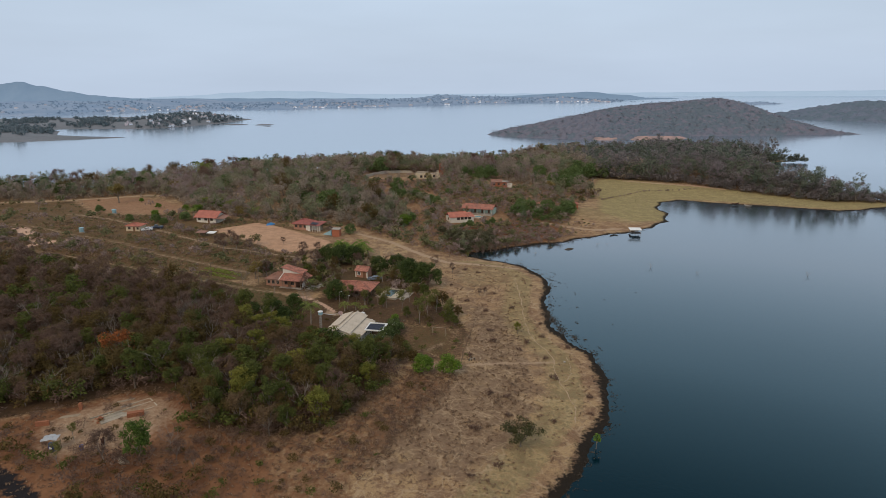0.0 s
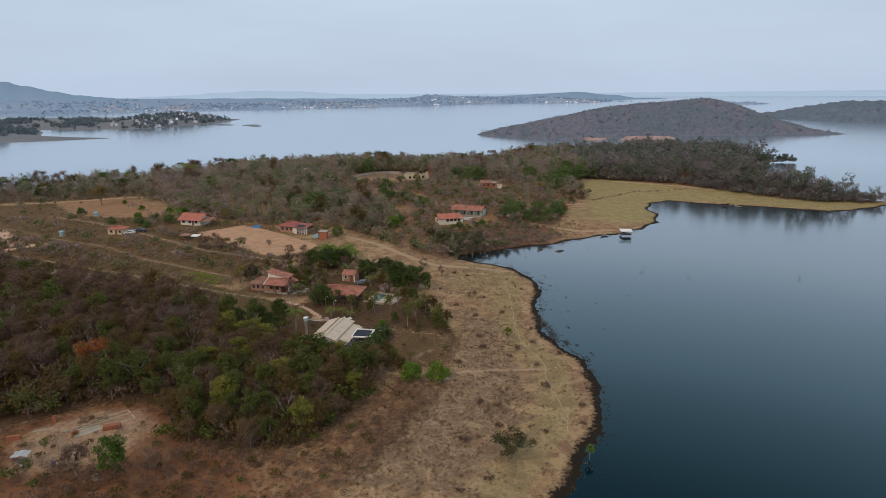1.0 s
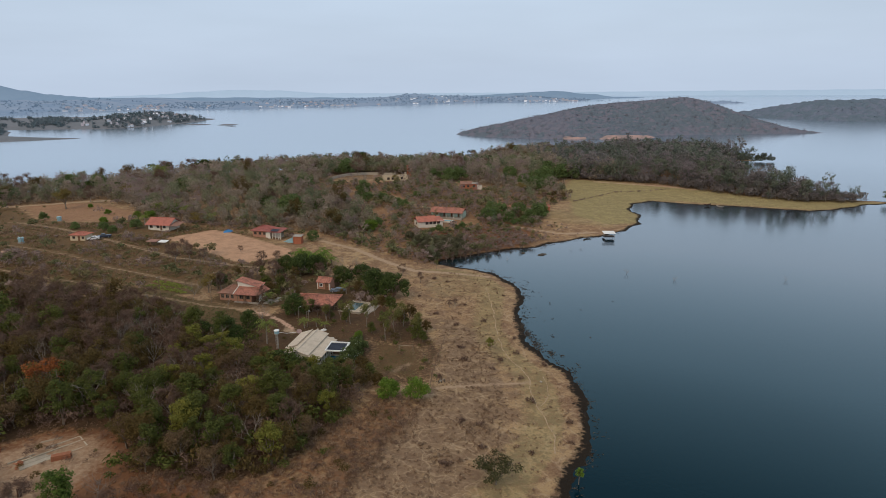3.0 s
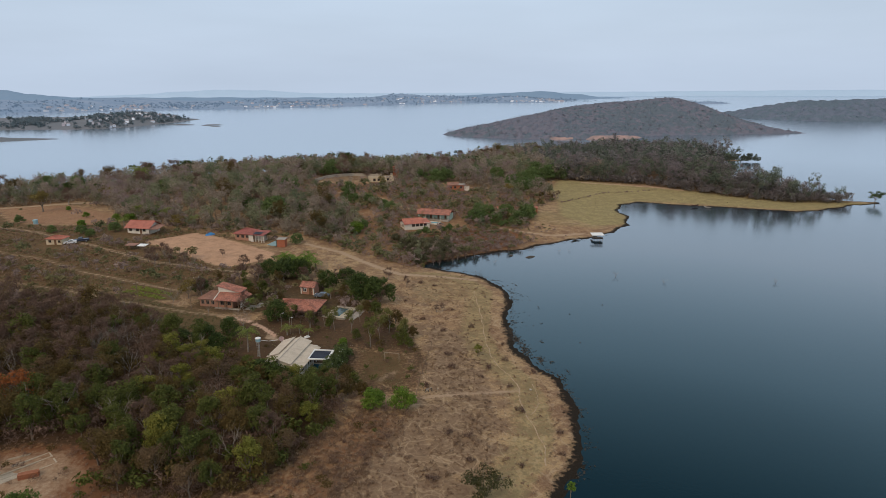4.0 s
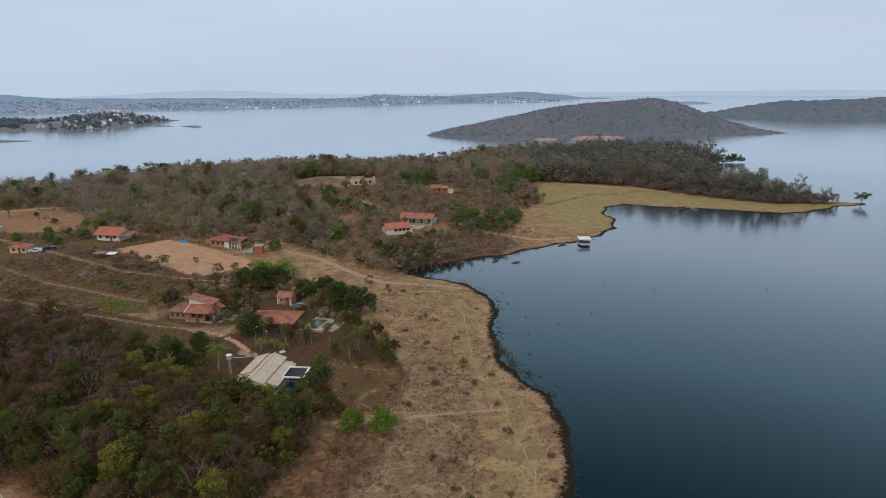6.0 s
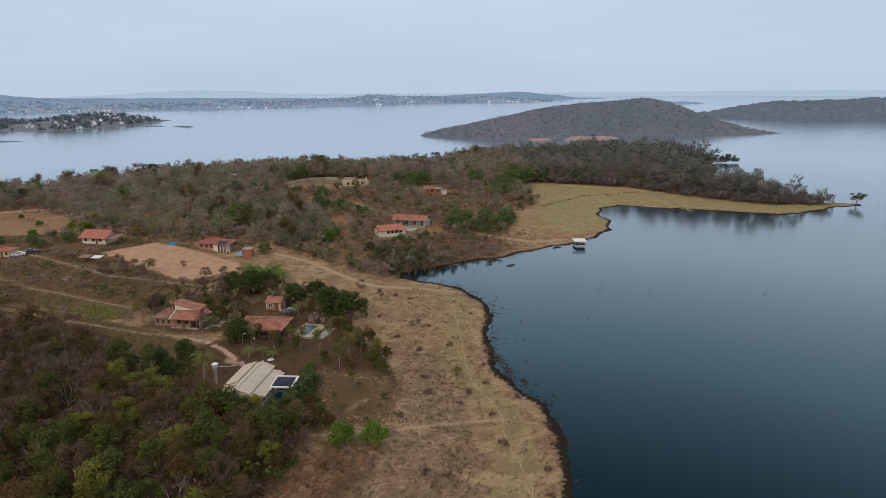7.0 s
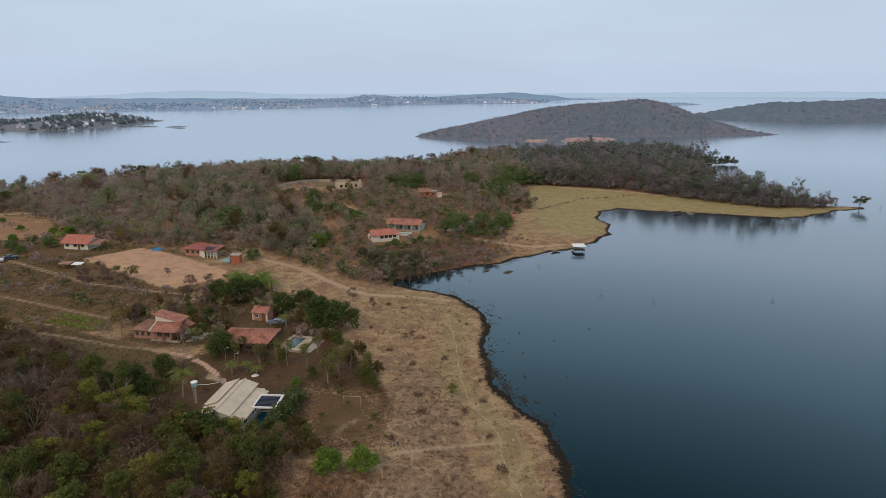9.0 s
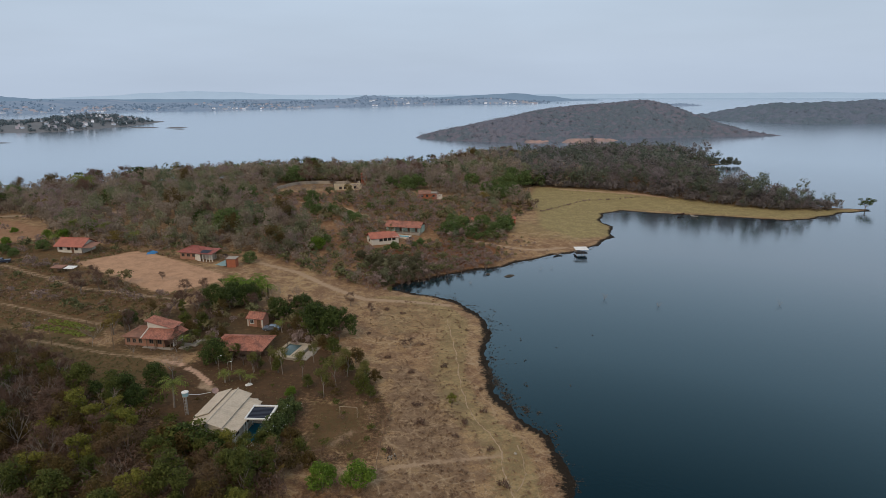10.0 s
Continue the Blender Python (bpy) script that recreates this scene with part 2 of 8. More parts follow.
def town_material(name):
    """Far walls: white, buff and clay-red houses, haze mixed into colours that glow."""
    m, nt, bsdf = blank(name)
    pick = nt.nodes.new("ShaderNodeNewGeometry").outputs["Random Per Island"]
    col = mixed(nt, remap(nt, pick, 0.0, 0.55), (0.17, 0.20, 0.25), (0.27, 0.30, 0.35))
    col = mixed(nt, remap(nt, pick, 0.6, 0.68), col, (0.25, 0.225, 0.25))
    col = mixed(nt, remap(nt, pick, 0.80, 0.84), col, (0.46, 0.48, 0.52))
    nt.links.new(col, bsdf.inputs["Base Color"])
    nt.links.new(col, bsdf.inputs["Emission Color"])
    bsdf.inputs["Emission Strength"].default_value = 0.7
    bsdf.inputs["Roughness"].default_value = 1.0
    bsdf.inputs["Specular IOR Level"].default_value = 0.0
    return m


LAND = ground_material()
WATER = water_material()
# far shore and hills: blue haze painted into the colour, with a glow
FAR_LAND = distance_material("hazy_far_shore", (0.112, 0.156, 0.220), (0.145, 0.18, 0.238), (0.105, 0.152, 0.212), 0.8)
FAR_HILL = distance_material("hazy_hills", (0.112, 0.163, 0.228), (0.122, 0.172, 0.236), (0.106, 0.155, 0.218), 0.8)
LAST_HILL = distance_material("haze_paled_hills", (0.235, 0.305, 0.385), (0.245, 0.315, 0.395), (0.235, 0.30, 0.38), 0.8)
# island and cape: blue-grey haze is painted into the canopy, wood and soil
ISLE_LAND = canopy_material("haze_tinted_canopy", (0.165, 0.166, 0.204), (0.146, 0.157, 0.198), (0.122, 0.152, 0.182), 0.009)
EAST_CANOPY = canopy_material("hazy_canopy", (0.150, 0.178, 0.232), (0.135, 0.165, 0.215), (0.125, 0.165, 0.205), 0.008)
RED_BEACH = surface("reddish_beach", (0.44, 0.285, 0.25), (0.26, 0.205, 0.195), 0.09, 0.95, 0.1)
ISLE_WOOD = foliage("haze_tinted_isle_wood", (0.180, 0.184, 0.215), (0.158, 0.172, 0.200), (0.190, 0.194, 0.222), 0.9, 0.05)
EAST_ISLE_WOOD = foliage("haze_blue_isle_wood", (0.162, 0.192, 0.243), (0.153, 0.192, 0.232), (0.174, 0.204, 0.254), 0.9, 0.1)
CAPE_LAND = surface("haze_tinted_cape_soil", (0.178, 0.185, 0.205), (0.150, 0.166, 0.185), 0.015, 0.95, 0.1)
CAPE_WOOD = foliage("haze_tinted_cape_wood", (0.128, 0.178, 0.200), (0.168, 0.200, 0.220), (0.22, 0.235, 0.255), 0.9, 0.3)
BARK = surface("bark", (0.15, 0.115, 0.085), (0.22, 0.18, 0.14), 1.5, 0.9, 0.5)
PALE_BARK = surface("pale_bark", (0.22, 0.185, 0.155), (0.30, 0.255, 0.215), 1.5, 0.9, 0.4)
LEAF_GREEN = foliage("green_leaves", (0.074, 0.090, 0.021), (0.100, 0.112, 0.025), (0.158, 0.170, 0.039))
LEAF_DARK = foliage("dark_mango_leaves", (0.044, 0.066, 0.018), (0.064, 0.090, 0.023), (0.132, 0.178, 0.042))
LEAF_OLIVE = foliage("olive_leaves", (0.119, 0.079, 0.025), (0.095, 0.069, 0.022), (0.173, 0.119, 0.040))
LEAF_LIME = foliage("fresh_green_leaves", (0.098, 0.168, 0.020), (0.125, 0.195, 0.026), (0.205, 0.30, 0.044))
LEAF_DRY = foliage("withered_leaves", (0.164, 0.104, 0.053), (0.131, 0.091, 0.049), (0.211, 0.142, 0.076))
LEAF_TWIG = foliage("grey_twigs", (0.171, 0.106, 0.077), (0.140, 0.090, 0.067), (0.234, 0.155, 0.113))
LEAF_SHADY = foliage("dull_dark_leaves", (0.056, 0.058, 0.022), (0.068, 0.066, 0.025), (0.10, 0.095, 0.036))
LEAF_SLIM = foliage("thin_green_leaves", (0.135, 0.135, 0.038), (0.165, 0.145, 0.045), (0.215, 0.21, 0.065))
LEAF_HEDGE = foliage("hedge_leaves", (0.070, 0.096, 0.030), (0.085, 0.112, 0.036), (0.15, 0.185, 0.06))
LEAF_BAY = foliage("dull_bay_leaves", (0.101, 0.097, 0.053), (0.132, 0.121, 0.070), (0.172, 0.161, 0.091))
LEAF_RUST = foliage("rust_leaves", (0.27, 0.085, 0.025), (0.30, 0.095, 0.028), (0.36, 0.135, 0.045))
# woods to north and east: haze painted in as paler, greyer leaf colours
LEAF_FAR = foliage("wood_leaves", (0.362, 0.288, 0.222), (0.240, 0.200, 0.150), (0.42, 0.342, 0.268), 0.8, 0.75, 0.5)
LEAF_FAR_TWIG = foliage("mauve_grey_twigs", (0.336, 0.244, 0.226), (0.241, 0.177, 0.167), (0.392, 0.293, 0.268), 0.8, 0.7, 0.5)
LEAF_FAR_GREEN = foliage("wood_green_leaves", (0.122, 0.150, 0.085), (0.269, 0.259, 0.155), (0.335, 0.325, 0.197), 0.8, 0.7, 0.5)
LEAF_EAST = foliage("hazed_wood_leaves", (0.194, 0.162, 0.161), (0.156, 0.147, 0.134), (0.231, 0.198, 0.191), 0.8, 0.6)
LEAF_SITE = foliage("deep_green_leaves", (0.068, 0.112, 0.020), (0.085, 0.13, 0.024), (0.14, 0.195, 0.04))
LEAF_PALM = foliage("palm_fronds", (0.149, 0.182, 0.040), (0.172, 0.203, 0.045), (0.241, 0.270, 0.070))
WEED_BROWN = foliage("brown_weeds", (0.245, 0.165, 0.108), (0.190, 0.126, 0.086), (0.36, 0.255, 0.165))
TUFT = foliage("dry_tufts", (0.288, 0.186, 0.120), (0.216, 0.138, 0.098), (0.456, 0.330, 0.204))

LEAF_YELLOW = foliage("yellowing_leaves", (0.22, 0.16, 0.045), (0.19, 0.15, 0.05), (0.28, 0.21, 0.07))
# eastern wood: haze is part of these colours
EAST_GREEN = foliage("hazed_green_leaves", (0.103, 0.127, 0.091), (0.153, 0.165, 0.115), (0.198, 0.204, 0.140), 0.8, 0.6)
EAST_TWIG = foliage("hazed_twigs", (0.220, 0.178, 0.183), (0.175, 0.144, 0.149), (0.257, 0.211, 0.214), 0.8, 0.6)
# its back rows: the same leaves with more haze painted in
BACK_LEAF = {"green_wood": foliage("haze_paled_green_leaves", (0.105, 0.125, 0.098), (0.135, 0.15, 0.118), (0.17, 0.18, 0.14), 0.85, 0.5),
             "brown_wood": foliage("haze_paled_brown_leaves", (0.20, 0.178, 0.175), (0.165, 0.158, 0.152), (0.232, 0.208, 0.2), 0.85, 0.5),
             "bare_wood": foliage("haze_paled_twigs", (0.225, 0.195, 0.195), (0.185, 0.162, 0.165), (0.255, 0.222, 0.22), 0.85, 0.5)}
SCRUB_OLIVE = foliage("olive_weeds", (0.220, 0.184, 0.086), (0.180, 0.164, 0.075), (0.270, 0.216, 0.122))
# hill brush and mangos: colours lifted to stand in for the haze
DRY_SCRUB = foliage("grey_brown_brush", (0.288, 0.206, 0.176), (0.226, 0.166, 0.145), (0.354, 0.270, 0.229))
GREEN_SCRUB = foliage("dull_green_brush", (0.122, 0.129, 0.058), (0.157, 0.152, 0.073), (0.217, 0.213, 0.100))
HILL_MANGO = foliage("haze_paled_mango_leaves", (0.092, 0.138, 0.045), (0.120, 0.168, 0.054), (0.185, 0.238, 0.080))
CROP = foliage("young_crops", (0.20, 0.24, 0.045), (0.24, 0.25, 0.06), (0.30, 0.34, 0.08))
LEAF_FRESH = foliage("yellow_green_leaves", (0.159, 0.166, 0.031), (0.203, 0.189, 0.038), (0.273, 0.265, 0.052))


def tile_material(name, a, b, dark):
    """Fired clay tiles, sun-bleached and streaked with mould."""
    m, nt, bsdf = blank(name)
    p = where(nt)
    tile = noise_node(nt, p, 3.2, 3.0, 0.8)
    patch = noise_node(nt, p, 0.6, 6.0, 0.7)
    grain = noise_node(nt, p, 14.0, 3.0)
    col = mixed(nt, remap(nt, tile, 0.42, 0.58), a, b)
    col = mixed(nt, remap(nt, patch, 0.46, 0.62, 0.0, 0.7), col, dark)
    col = mixed(nt, remap(nt, grain, 0.5, 0.8, 0.0, 0.4), col, tuple(1.25 * v for v in b))
    nt.links.new(col, bsdf.inputs["Base Color"])
    bsdf.inputs["Roughness"].default_value = 0.85
    bumped(nt, bsdf, tile, 0.6, 0.05)
    return m


def pool_material():
    m, nt, bsdf = blank("pool_water")
    n = noise_node(nt, where(nt), 1.2, 3.0)
    nt.links.new(mixed(nt, n, (0.005, 0.055, 0.09), (0.008, 0.08, 0.125)), bsdf.inputs["Base Color"])
    bsdf.inputs["Roughness"].default_value, bsdf.inputs["IOR"].default_value = 0.08, 1.333
    bumped(nt, bsdf, n, 0.1, 0.05)
    return m


TILE = tile_material("terracotta_tiles", (0.24, 0.085, 0.058), (0.44, 0.19, 0.13), (0.10, 0.048, 0.038))
TILE_BRIGHT = tile_material("new_terracotta_tiles", (0.36, 0.12, 0.085), (0.42, 0.15, 0.105), (0.25, 0.09, 0.068))
TILE_MAROON = tile_material("faded_maroon_tiles", (0.27, 0.085, 0.07), (0.33, 0.11, 0.09), (0.17, 0.065, 0.055))
TILE_OLD = tile_material("old_brown_tiles", (0.25, 0.125, 0.085), (0.30, 0.155, 0.11), (0.13, 0.075, 0.06))
TILE_HILL = tile_material("red_clay_tiles", (0.34, 0.105, 0.07), (0.45, 0.17, 0.115), (0.20, 0.075, 0.058))
FIBRE = tile_material("beige_fibre_cement", (0.47, 0.395, 0.31), (0.52, 0.445, 0.355), (0.37, 0.315, 0.25))
PLASTER = surface("white_plaster", (0.70, 0.66, 0.58), (0.62, 0.57, 0.49), 0.5, 0.9, 0.2, 20)
CREAM = surface("cream_plaster", (0.60, 0.50, 0.35), (0.54, 0.45, 0.32), 0.4, 0.9, 0.2, 20)
SALMON = surface("salmon_plaster", (0.42, 0.22, 0.15), (0.36, 0.19, 0.13), 0.5, 0.9, 0.2, 20)
MINT = surface("pale_green_plaster", (0.48, 0.60, 0.50), (0.44, 0.55, 0.46), 0.5, 0.9, 0.2, 20)
BRICK = surface("bare_red_brick", (0.40, 0.14, 0.075), (0.33, 0.115, 0.065), 1.2, 0.9, 0.5, 8)
CONCRETE = surface("grey_concrete", (0.38, 0.34, 0.29), (0.30, 0.27, 0.235), 0.8, 0.9, 0.4, 10)
STONE = surface("pale_paving", (0.42, 0.37, 0.29), (0.34, 0.30, 0.24), 0.8, 0.9, 0.4, 8)
WOOD = surface("weathered_wood", (0.19, 0.135, 0.09), (0.25, 0.185, 0.13), 2.0, 0.85, 0.4, 10)
WHITE = surface("white_paint", (0.80, 0.80, 0.78), (0.74, 0.74, 0.72), 0.6, 0.6, 0.05, 10)
TANK_BLUE = surface("pale_blue_plastic", (0.30, 0.47, 0.52), (0.26, 0.42, 0.48), 0.8, 0.5, 0.05, 10)
BLUE = surface("blue_plastic", (0.02, 0.05, 0.22), (0.03, 0.07, 0.26), 1.0, 0.45, 0.05, 10)
TARP = surface("blue_tarpaulin", (0.03, 0.17, 0.42), (0.04, 0.22, 0.48), 1.0, 0.5, 0.5, 6)
DARK = surface("dark_shade_cloth", (0.025, 0.027, 0.032), (0.04, 0.04, 0.045), 1.0, 0.7, 0.2, 8)
GLASS = surface("dark_window_glass", (0.02, 0.024, 0.028), (0.03, 0.034, 0.038), 1.0, 0.08, 0.0, 8, spec=0.6)
STEEL = surface("galvanised_sheet", (0.46, 0.47, 0.48), (0.38, 0.39, 0.40), 0.9, 0.45, 0.2, 10, metal=0.3)
RUBBER = surface("tyre_rubber", (0.018, 0.018, 0.018), (0.03, 0.03, 0.03), 2.0, 0.85, 0.2, 10)
CAR_WHITE = surface("white_car_paint", (0.78, 0.78, 0.78), (0.74, 0.74, 0.75), 0.3, 0.25, 0.0, 10, spec=0.5)
CAR_BLUE = surface("silver_blue_car_paint", (0.22, 0.27, 0.34), (0.20, 0.25, 0.32), 0.3, 0.25, 0.0, 10, metal=0.4, spec=0.5)
CAR_DARK = surface("dark_blue_car_paint", (0.03, 0.04, 0.07), (0.035, 0.045, 0.075), 0.3, 0.25, 0.0, 10, spec=0.5)
FRAME = surface("brown_window_frames", (0.20, 0.14, 0.10), (0.26, 0.19, 0.14), 2.0, 0.7, 0.1, 10)
DOOR_WOOD = surface("brown_door_wood", (0.15, 0.075, 0.04), (0.19, 0.10, 0.055), 2.0, 0.6, 0.2, 10)
SOLAR = surface("solar_panel", (0.012, 0.014, 0.03), (0.018, 0.02, 0.04), 1.0, 0.45, 0.0, 10, spec=0.3)
POOL = pool_material()
ROCK = surface("dark_wet_rock", (0.05, 0.04, 0.032), (0.085, 0.068, 0.05), 0.8, 0.8, 0.6, 6)

ORANGE = surface("orange_hollow_brick", (0.38, 0.155, 0.085), (0.30, 0.12, 0.065), 2.0, 0.9, 0.3, 6)
PALE_WOOD = surface("pale_sawn_wood", (0.40, 0.32, 0.23), (0.34, 0.27, 0.19), 2.0, 0.85, 0.3, 8)
BURNT = surface("burnt_wood", (0.05, 0.028, 0.022), (0.08, 0.04, 0.03), 3.0, 0.9, 0.5, 6)
POOL_DULL = surface("cloudy_pool_water", (0.075, 0.13, 0.12), (0.045, 0.085, 0.085), 0.9, 0.2, 0.05, 5, spec=0.5)
PALE_STONE = surface("warm_paving_stone", (0.52, 0.44, 0.33), (0.42, 0.355, 0.27), 0.8, 0.9, 0.4, 6)
POOL_PALE = surface("pale_pool_water", (0.24, 0.46, 0.52), (0.20, 0.42, 0.50), 0.8, 0.12, 0.05, 5, spec=0.5)
CONCRETE_PALE = surface("pale_weathered_wall", (0.44, 0.38, 0.30), (0.36, 0.31, 0.25), 0.4, 0.9, 0.3, 12)
DISH = surface("reddish_mesh", (0.34, 0.24, 0.22), (0.28, 0.19, 0.175), 2.0, 0.6, 0.1, 10)


# Main coast, from behind the camera round the near bay, the far point and the northern shore.
COAST_NEAR = [(-900, 40), (-300, 60), (-130, 84), (-92, 87), (-73, 80.5), (-58, 73), (-44, 66), (-20, 62), (4, 66), (16.4, 81), (24.2, 94), (28.6, 101), (32.3, 110), (34, 121),
              (34, 132), (31.2, 140), (29.2, 147), (28.6, 158), (31.2, 171), (35, 190), (32, 200.5), (28, 208.5), (22, 213.2), (16, 217.2), (12.2, 220.6),
              (15.5, 224.2), (22, 227.4), (31, 232), (41, 236.4), (50, 238), (56, 243), (66, 248), (80, 254), (93, 262), (105, 276), (112, 293)]
COAST_FAR = [(113, 310), (120, 323), (131, 329), (143, 321), (163, 312), (179, 304), (198, 294), (214, 298), (237, 308),
             (252, 309), (255, 315), (240, 322), (226, 338), (218, 380), (224, 425), (240, 462), (236, 480), (256, 488),
             (258, 496), (292, 500), (286, 530), (250, 566), (190, 585), (140, 586), (100, 578), (76, 548), (54, 505), (12, 492),
             (-45, 496), (-95, 484), (-140, 476), (-190, 415), (-240, 392), (-330, 380), (-520, 420), (-900, 480)]
ISLE = [(75, 837), (108, 785), (169, 741), (225, 735), (262, 728), (300, 745), (320, 775), (397, 777), (476, 780), (540, 784),
        (522, 805), (548, 880), (585, 970), (565, 1090), (420, 1190), (220, 1120), (130, 960), (95, 880)]
ISLE_EAST = [(682, 1150), (715, 1110), (735, 1050), (760, 1020), (899, 1010), (1150, 1000), (1400, 1100), (1300, 1400), (900, 1450), (690, 1300)]
CAPE = [(-368, 1340), (-384, 1188), (-429, 1052), (-470, 1034), (-554, 1036), (-700, 1010), (-1000, 1060), (-1100, 1350), (-750, 1480), (-520, 1450), (-420, 1400)]
SPIT = [(-398, 839), (-464, 797), (-518, 770), (-800, 730), (-900, 1010), (-640, 1010), (-570, 990), (-545, 940), (-520, 895), (-455, 858)]
FAR_RING = [(-3300, 1500), (-1500, 1560), (-1002, 1643), (-863, 1765), (-752, 1872), (-480, 1958), (-291, 2081), (-113, 2162), (205, 2500), (430, 2560), (660, 2515), (780, 2660), (900, 3000), (980, 3300), (700, 3600), (-200, 3300), (-1200, 2900), (-3300, 2700)]


def smooth(a, b, v):
    u = np.clip((v - a) / (b - a), 0.0, 1.0)
    return u * u * (3 - 2 * u)


def to_line(x, y, line, closed=False):
    """Distance to a polyline."""
    pts = list(line) + ([line[0]] if closed else [])
    best = np.full(np.shape(x), 1e9)
    for (ax, ay), (bx, by) in zip(pts[:-1], pts[1:]):
        dx, dy = bx - ax, by - ay
        u = np.clip(((x - ax) * dx + (y - ay) * dy) / (dx * dx + dy * dy), 0, 1)
        best = np.minimum(best, (x - ax - u * dx) ** 2 + (y - ay - u * dy) ** 2)
    return np.sqrt(best)


def within(x, y, ring):
    """Whether points lie in a closed ring."""
    x, y = np.asarray(x, float), np.asarray(y, float)
    inside = np.zeros(np.shape(x), bool)
    for (ax, ay), (bx, by) in zip(ring, list(ring[1:]) + [ring[0]]):
        if ay != by:
            inside ^= ((ay > y) != (by > y)) & (x < (bx - ax) * (y - ay) / (by - ay) + ax)
    return inside


def signed(x, y, ring):
    return to_line(x, y, ring, True) * np.where(within(x, y, ring), 1.0, -1.0)


def wave(x, y):
    """Smooth unevenness of the land, about -1 to 1."""
    return (np.sin(0.031 * x + 0.013 * y + 1.0) + np.sin(0.017 * x - 0.027 * y + 2.2) + 0.6 * np.sin(0.083 * x + 0.061 * y)
            + 0.5 * np.sin(0.11 * x - 0.073 * y + 0.7)) / 3.1


def ripple(x, y):
    """Small raggedness of a shoreline, in metres."""
    return 0.9 * np.sin(0.31 * x + 0.23 * y) + 0.7 * np.sin(0.53 * x - 0.41 * y + 1) + 0.45 * np.sin(1.1 * x + 0.9 * y + 2) + 0.3 * np.sin(2.3 * x - 1.9 * y) + 0.22 * np.sin(3.7 * x + 3.1 * y + 1)


def height(x, y):
    """Height of the ground; the lake's surface is 0."""
    x, y = np.asarray(x, float), np.asarray(y, float)
    d = signed(x, y, COAST_NEAR + COAST_FAR) + ripple(x, y) * 0.5
    land = 0.30 * smooth(0, 5, d) + 0.30 * smooth(3, 12, d) + 0.031 * np.clip(d - 6, 0, 190)
    land += 5.0 * np.exp(-((x + 30) ** 2 + (y - 385) ** 2) / 95 ** 2) * smooth(5, 60, d)
    land += 4.5 * np.exp(-((x - 195) ** 2 + (y - 400) ** 2) / 45 ** 2) * smooth(3, 34, d)
    land += wave(x, y) * (0.15 + 0.6 * smooth(20, 90, d)) * smooth(2, 20, d)
    z = np.where(d > 0, land, np.maximum(0.16 * d, -5.0))
    return z




# ---- plan of the ground's cover ----
ROAD_YARD = [(-230, 252), (-160, 225), (-120, 206.5), (-84, 188.8), (-75.6, 184.2), (-67.8, 181), (-59.8, 176.8), (-52.6, 173), (-44.6, 170.4), (-36.6, 167.2), (-31.8, 162.4), (-28.2, 156)]
ROAD_TRACK = [(-260, 292), (-197, 271), (-178, 264), (-142.5, 241), (-113, 226), (-94, 210.5), (-71.5, 197.5), (-60, 191.6)]
ROAD_FIELD = [(-170, 290), (-131.7, 263.4), (-113.4, 249.5), (-89.4, 231.4), (-77, 221), (-58, 214), (-48, 211)]
ROAD_BAY = [(-31, 246.5), (-18, 236.3), (-6, 219.7), (3, 209), (16.6, 205), (26, 202)]
ROAD_TOP = [(-300, 320), (-237, 328), (-198, 335), (-153, 339), (-100, 330)]
ROAD_HILL = [(-40, 344), (-21.5, 334.4), (-5.2, 323.7), (1.9, 313.3), (11.7, 300.6), (17, 298.6)]
ROAD_SHORE = [(45, 271.5), (51.8, 265.2), (58.8, 260.6), (67, 257.4), (80, 260.5)]
TRAIL_PASTURE = [(66, 284), (80, 278), (95, 270)]
TRAIL_HUT = [(30, 345), (34.9, 340.3), (43.1, 330.7), (52.5, 319.6), (59.2, 309.4)]
TRAIL_SHORE = [(24, 190), (23, 168), (21.5, 152), (21.6, 141), (24.5, 130), (23.3, 121), (23.8, 114), (24.3, 108), (23.2, 101.5)]
TRAIL_SIDE = [(27.7, 130), (27, 122), (24, 117)]
TRAIL_ACROSS = [(5, 125), (11.9, 126), (18, 126.5), (24, 127)]
TRAIL_FENCE = [(9.3, 147.5), (5.4, 140), (4.2, 130), (3.2, 123), (-1, 114), (-9.6, 111), (-15, 99), (-17, 88), (-20, 78)]
TRAIL_LOW = [(-17, 88), (-12, 80), (-6, 70)]
FIELD = [(-90, 249), (-76, 263), (-68, 258), (-41, 234.6), (-40, 228), (-52.5, 216.6), (-58, 219), (-76, 236)]
UPPER_FIELD = [(-196, 340), (-160, 336), (-145, 327), (-121, 302), (-112, 285), (-121, 277), (-142, 281), (-163, 296)]
YARD = [(-40, 165), (-28, 172), (-6, 174), (4, 158), (8, 144), (4.5, 126), (-5, 126), (-13, 130), (-30, 136), (-40, 150)]
PITCH = [(-9, 150), (4, 146), (3, 128), (-9, 131)]
LAWN_WEST = [(-110, 202), (-86, 193), (-70, 186.5), (-50, 174), (-40, 166), (-41, 157), (-52, 159), (-62, 169), (-78, 178), (-100, 190)]
MEADOW = [(86, 322), (78, 292), (88, 272), (107, 278), (114, 310), (122, 326), (132, 332), (165, 315), (200, 297), (250, 309), (228, 320), (188, 332), (175, 345), (152, 362), (127, 384), (106, 394), (92, 360)]
CLEARING = [(-92, 102), (-74, 110), (-62, 117), (-49, 117), (-42, 104), (-30, 96), (-24, 84), (-26, 70), (-90, 70)]
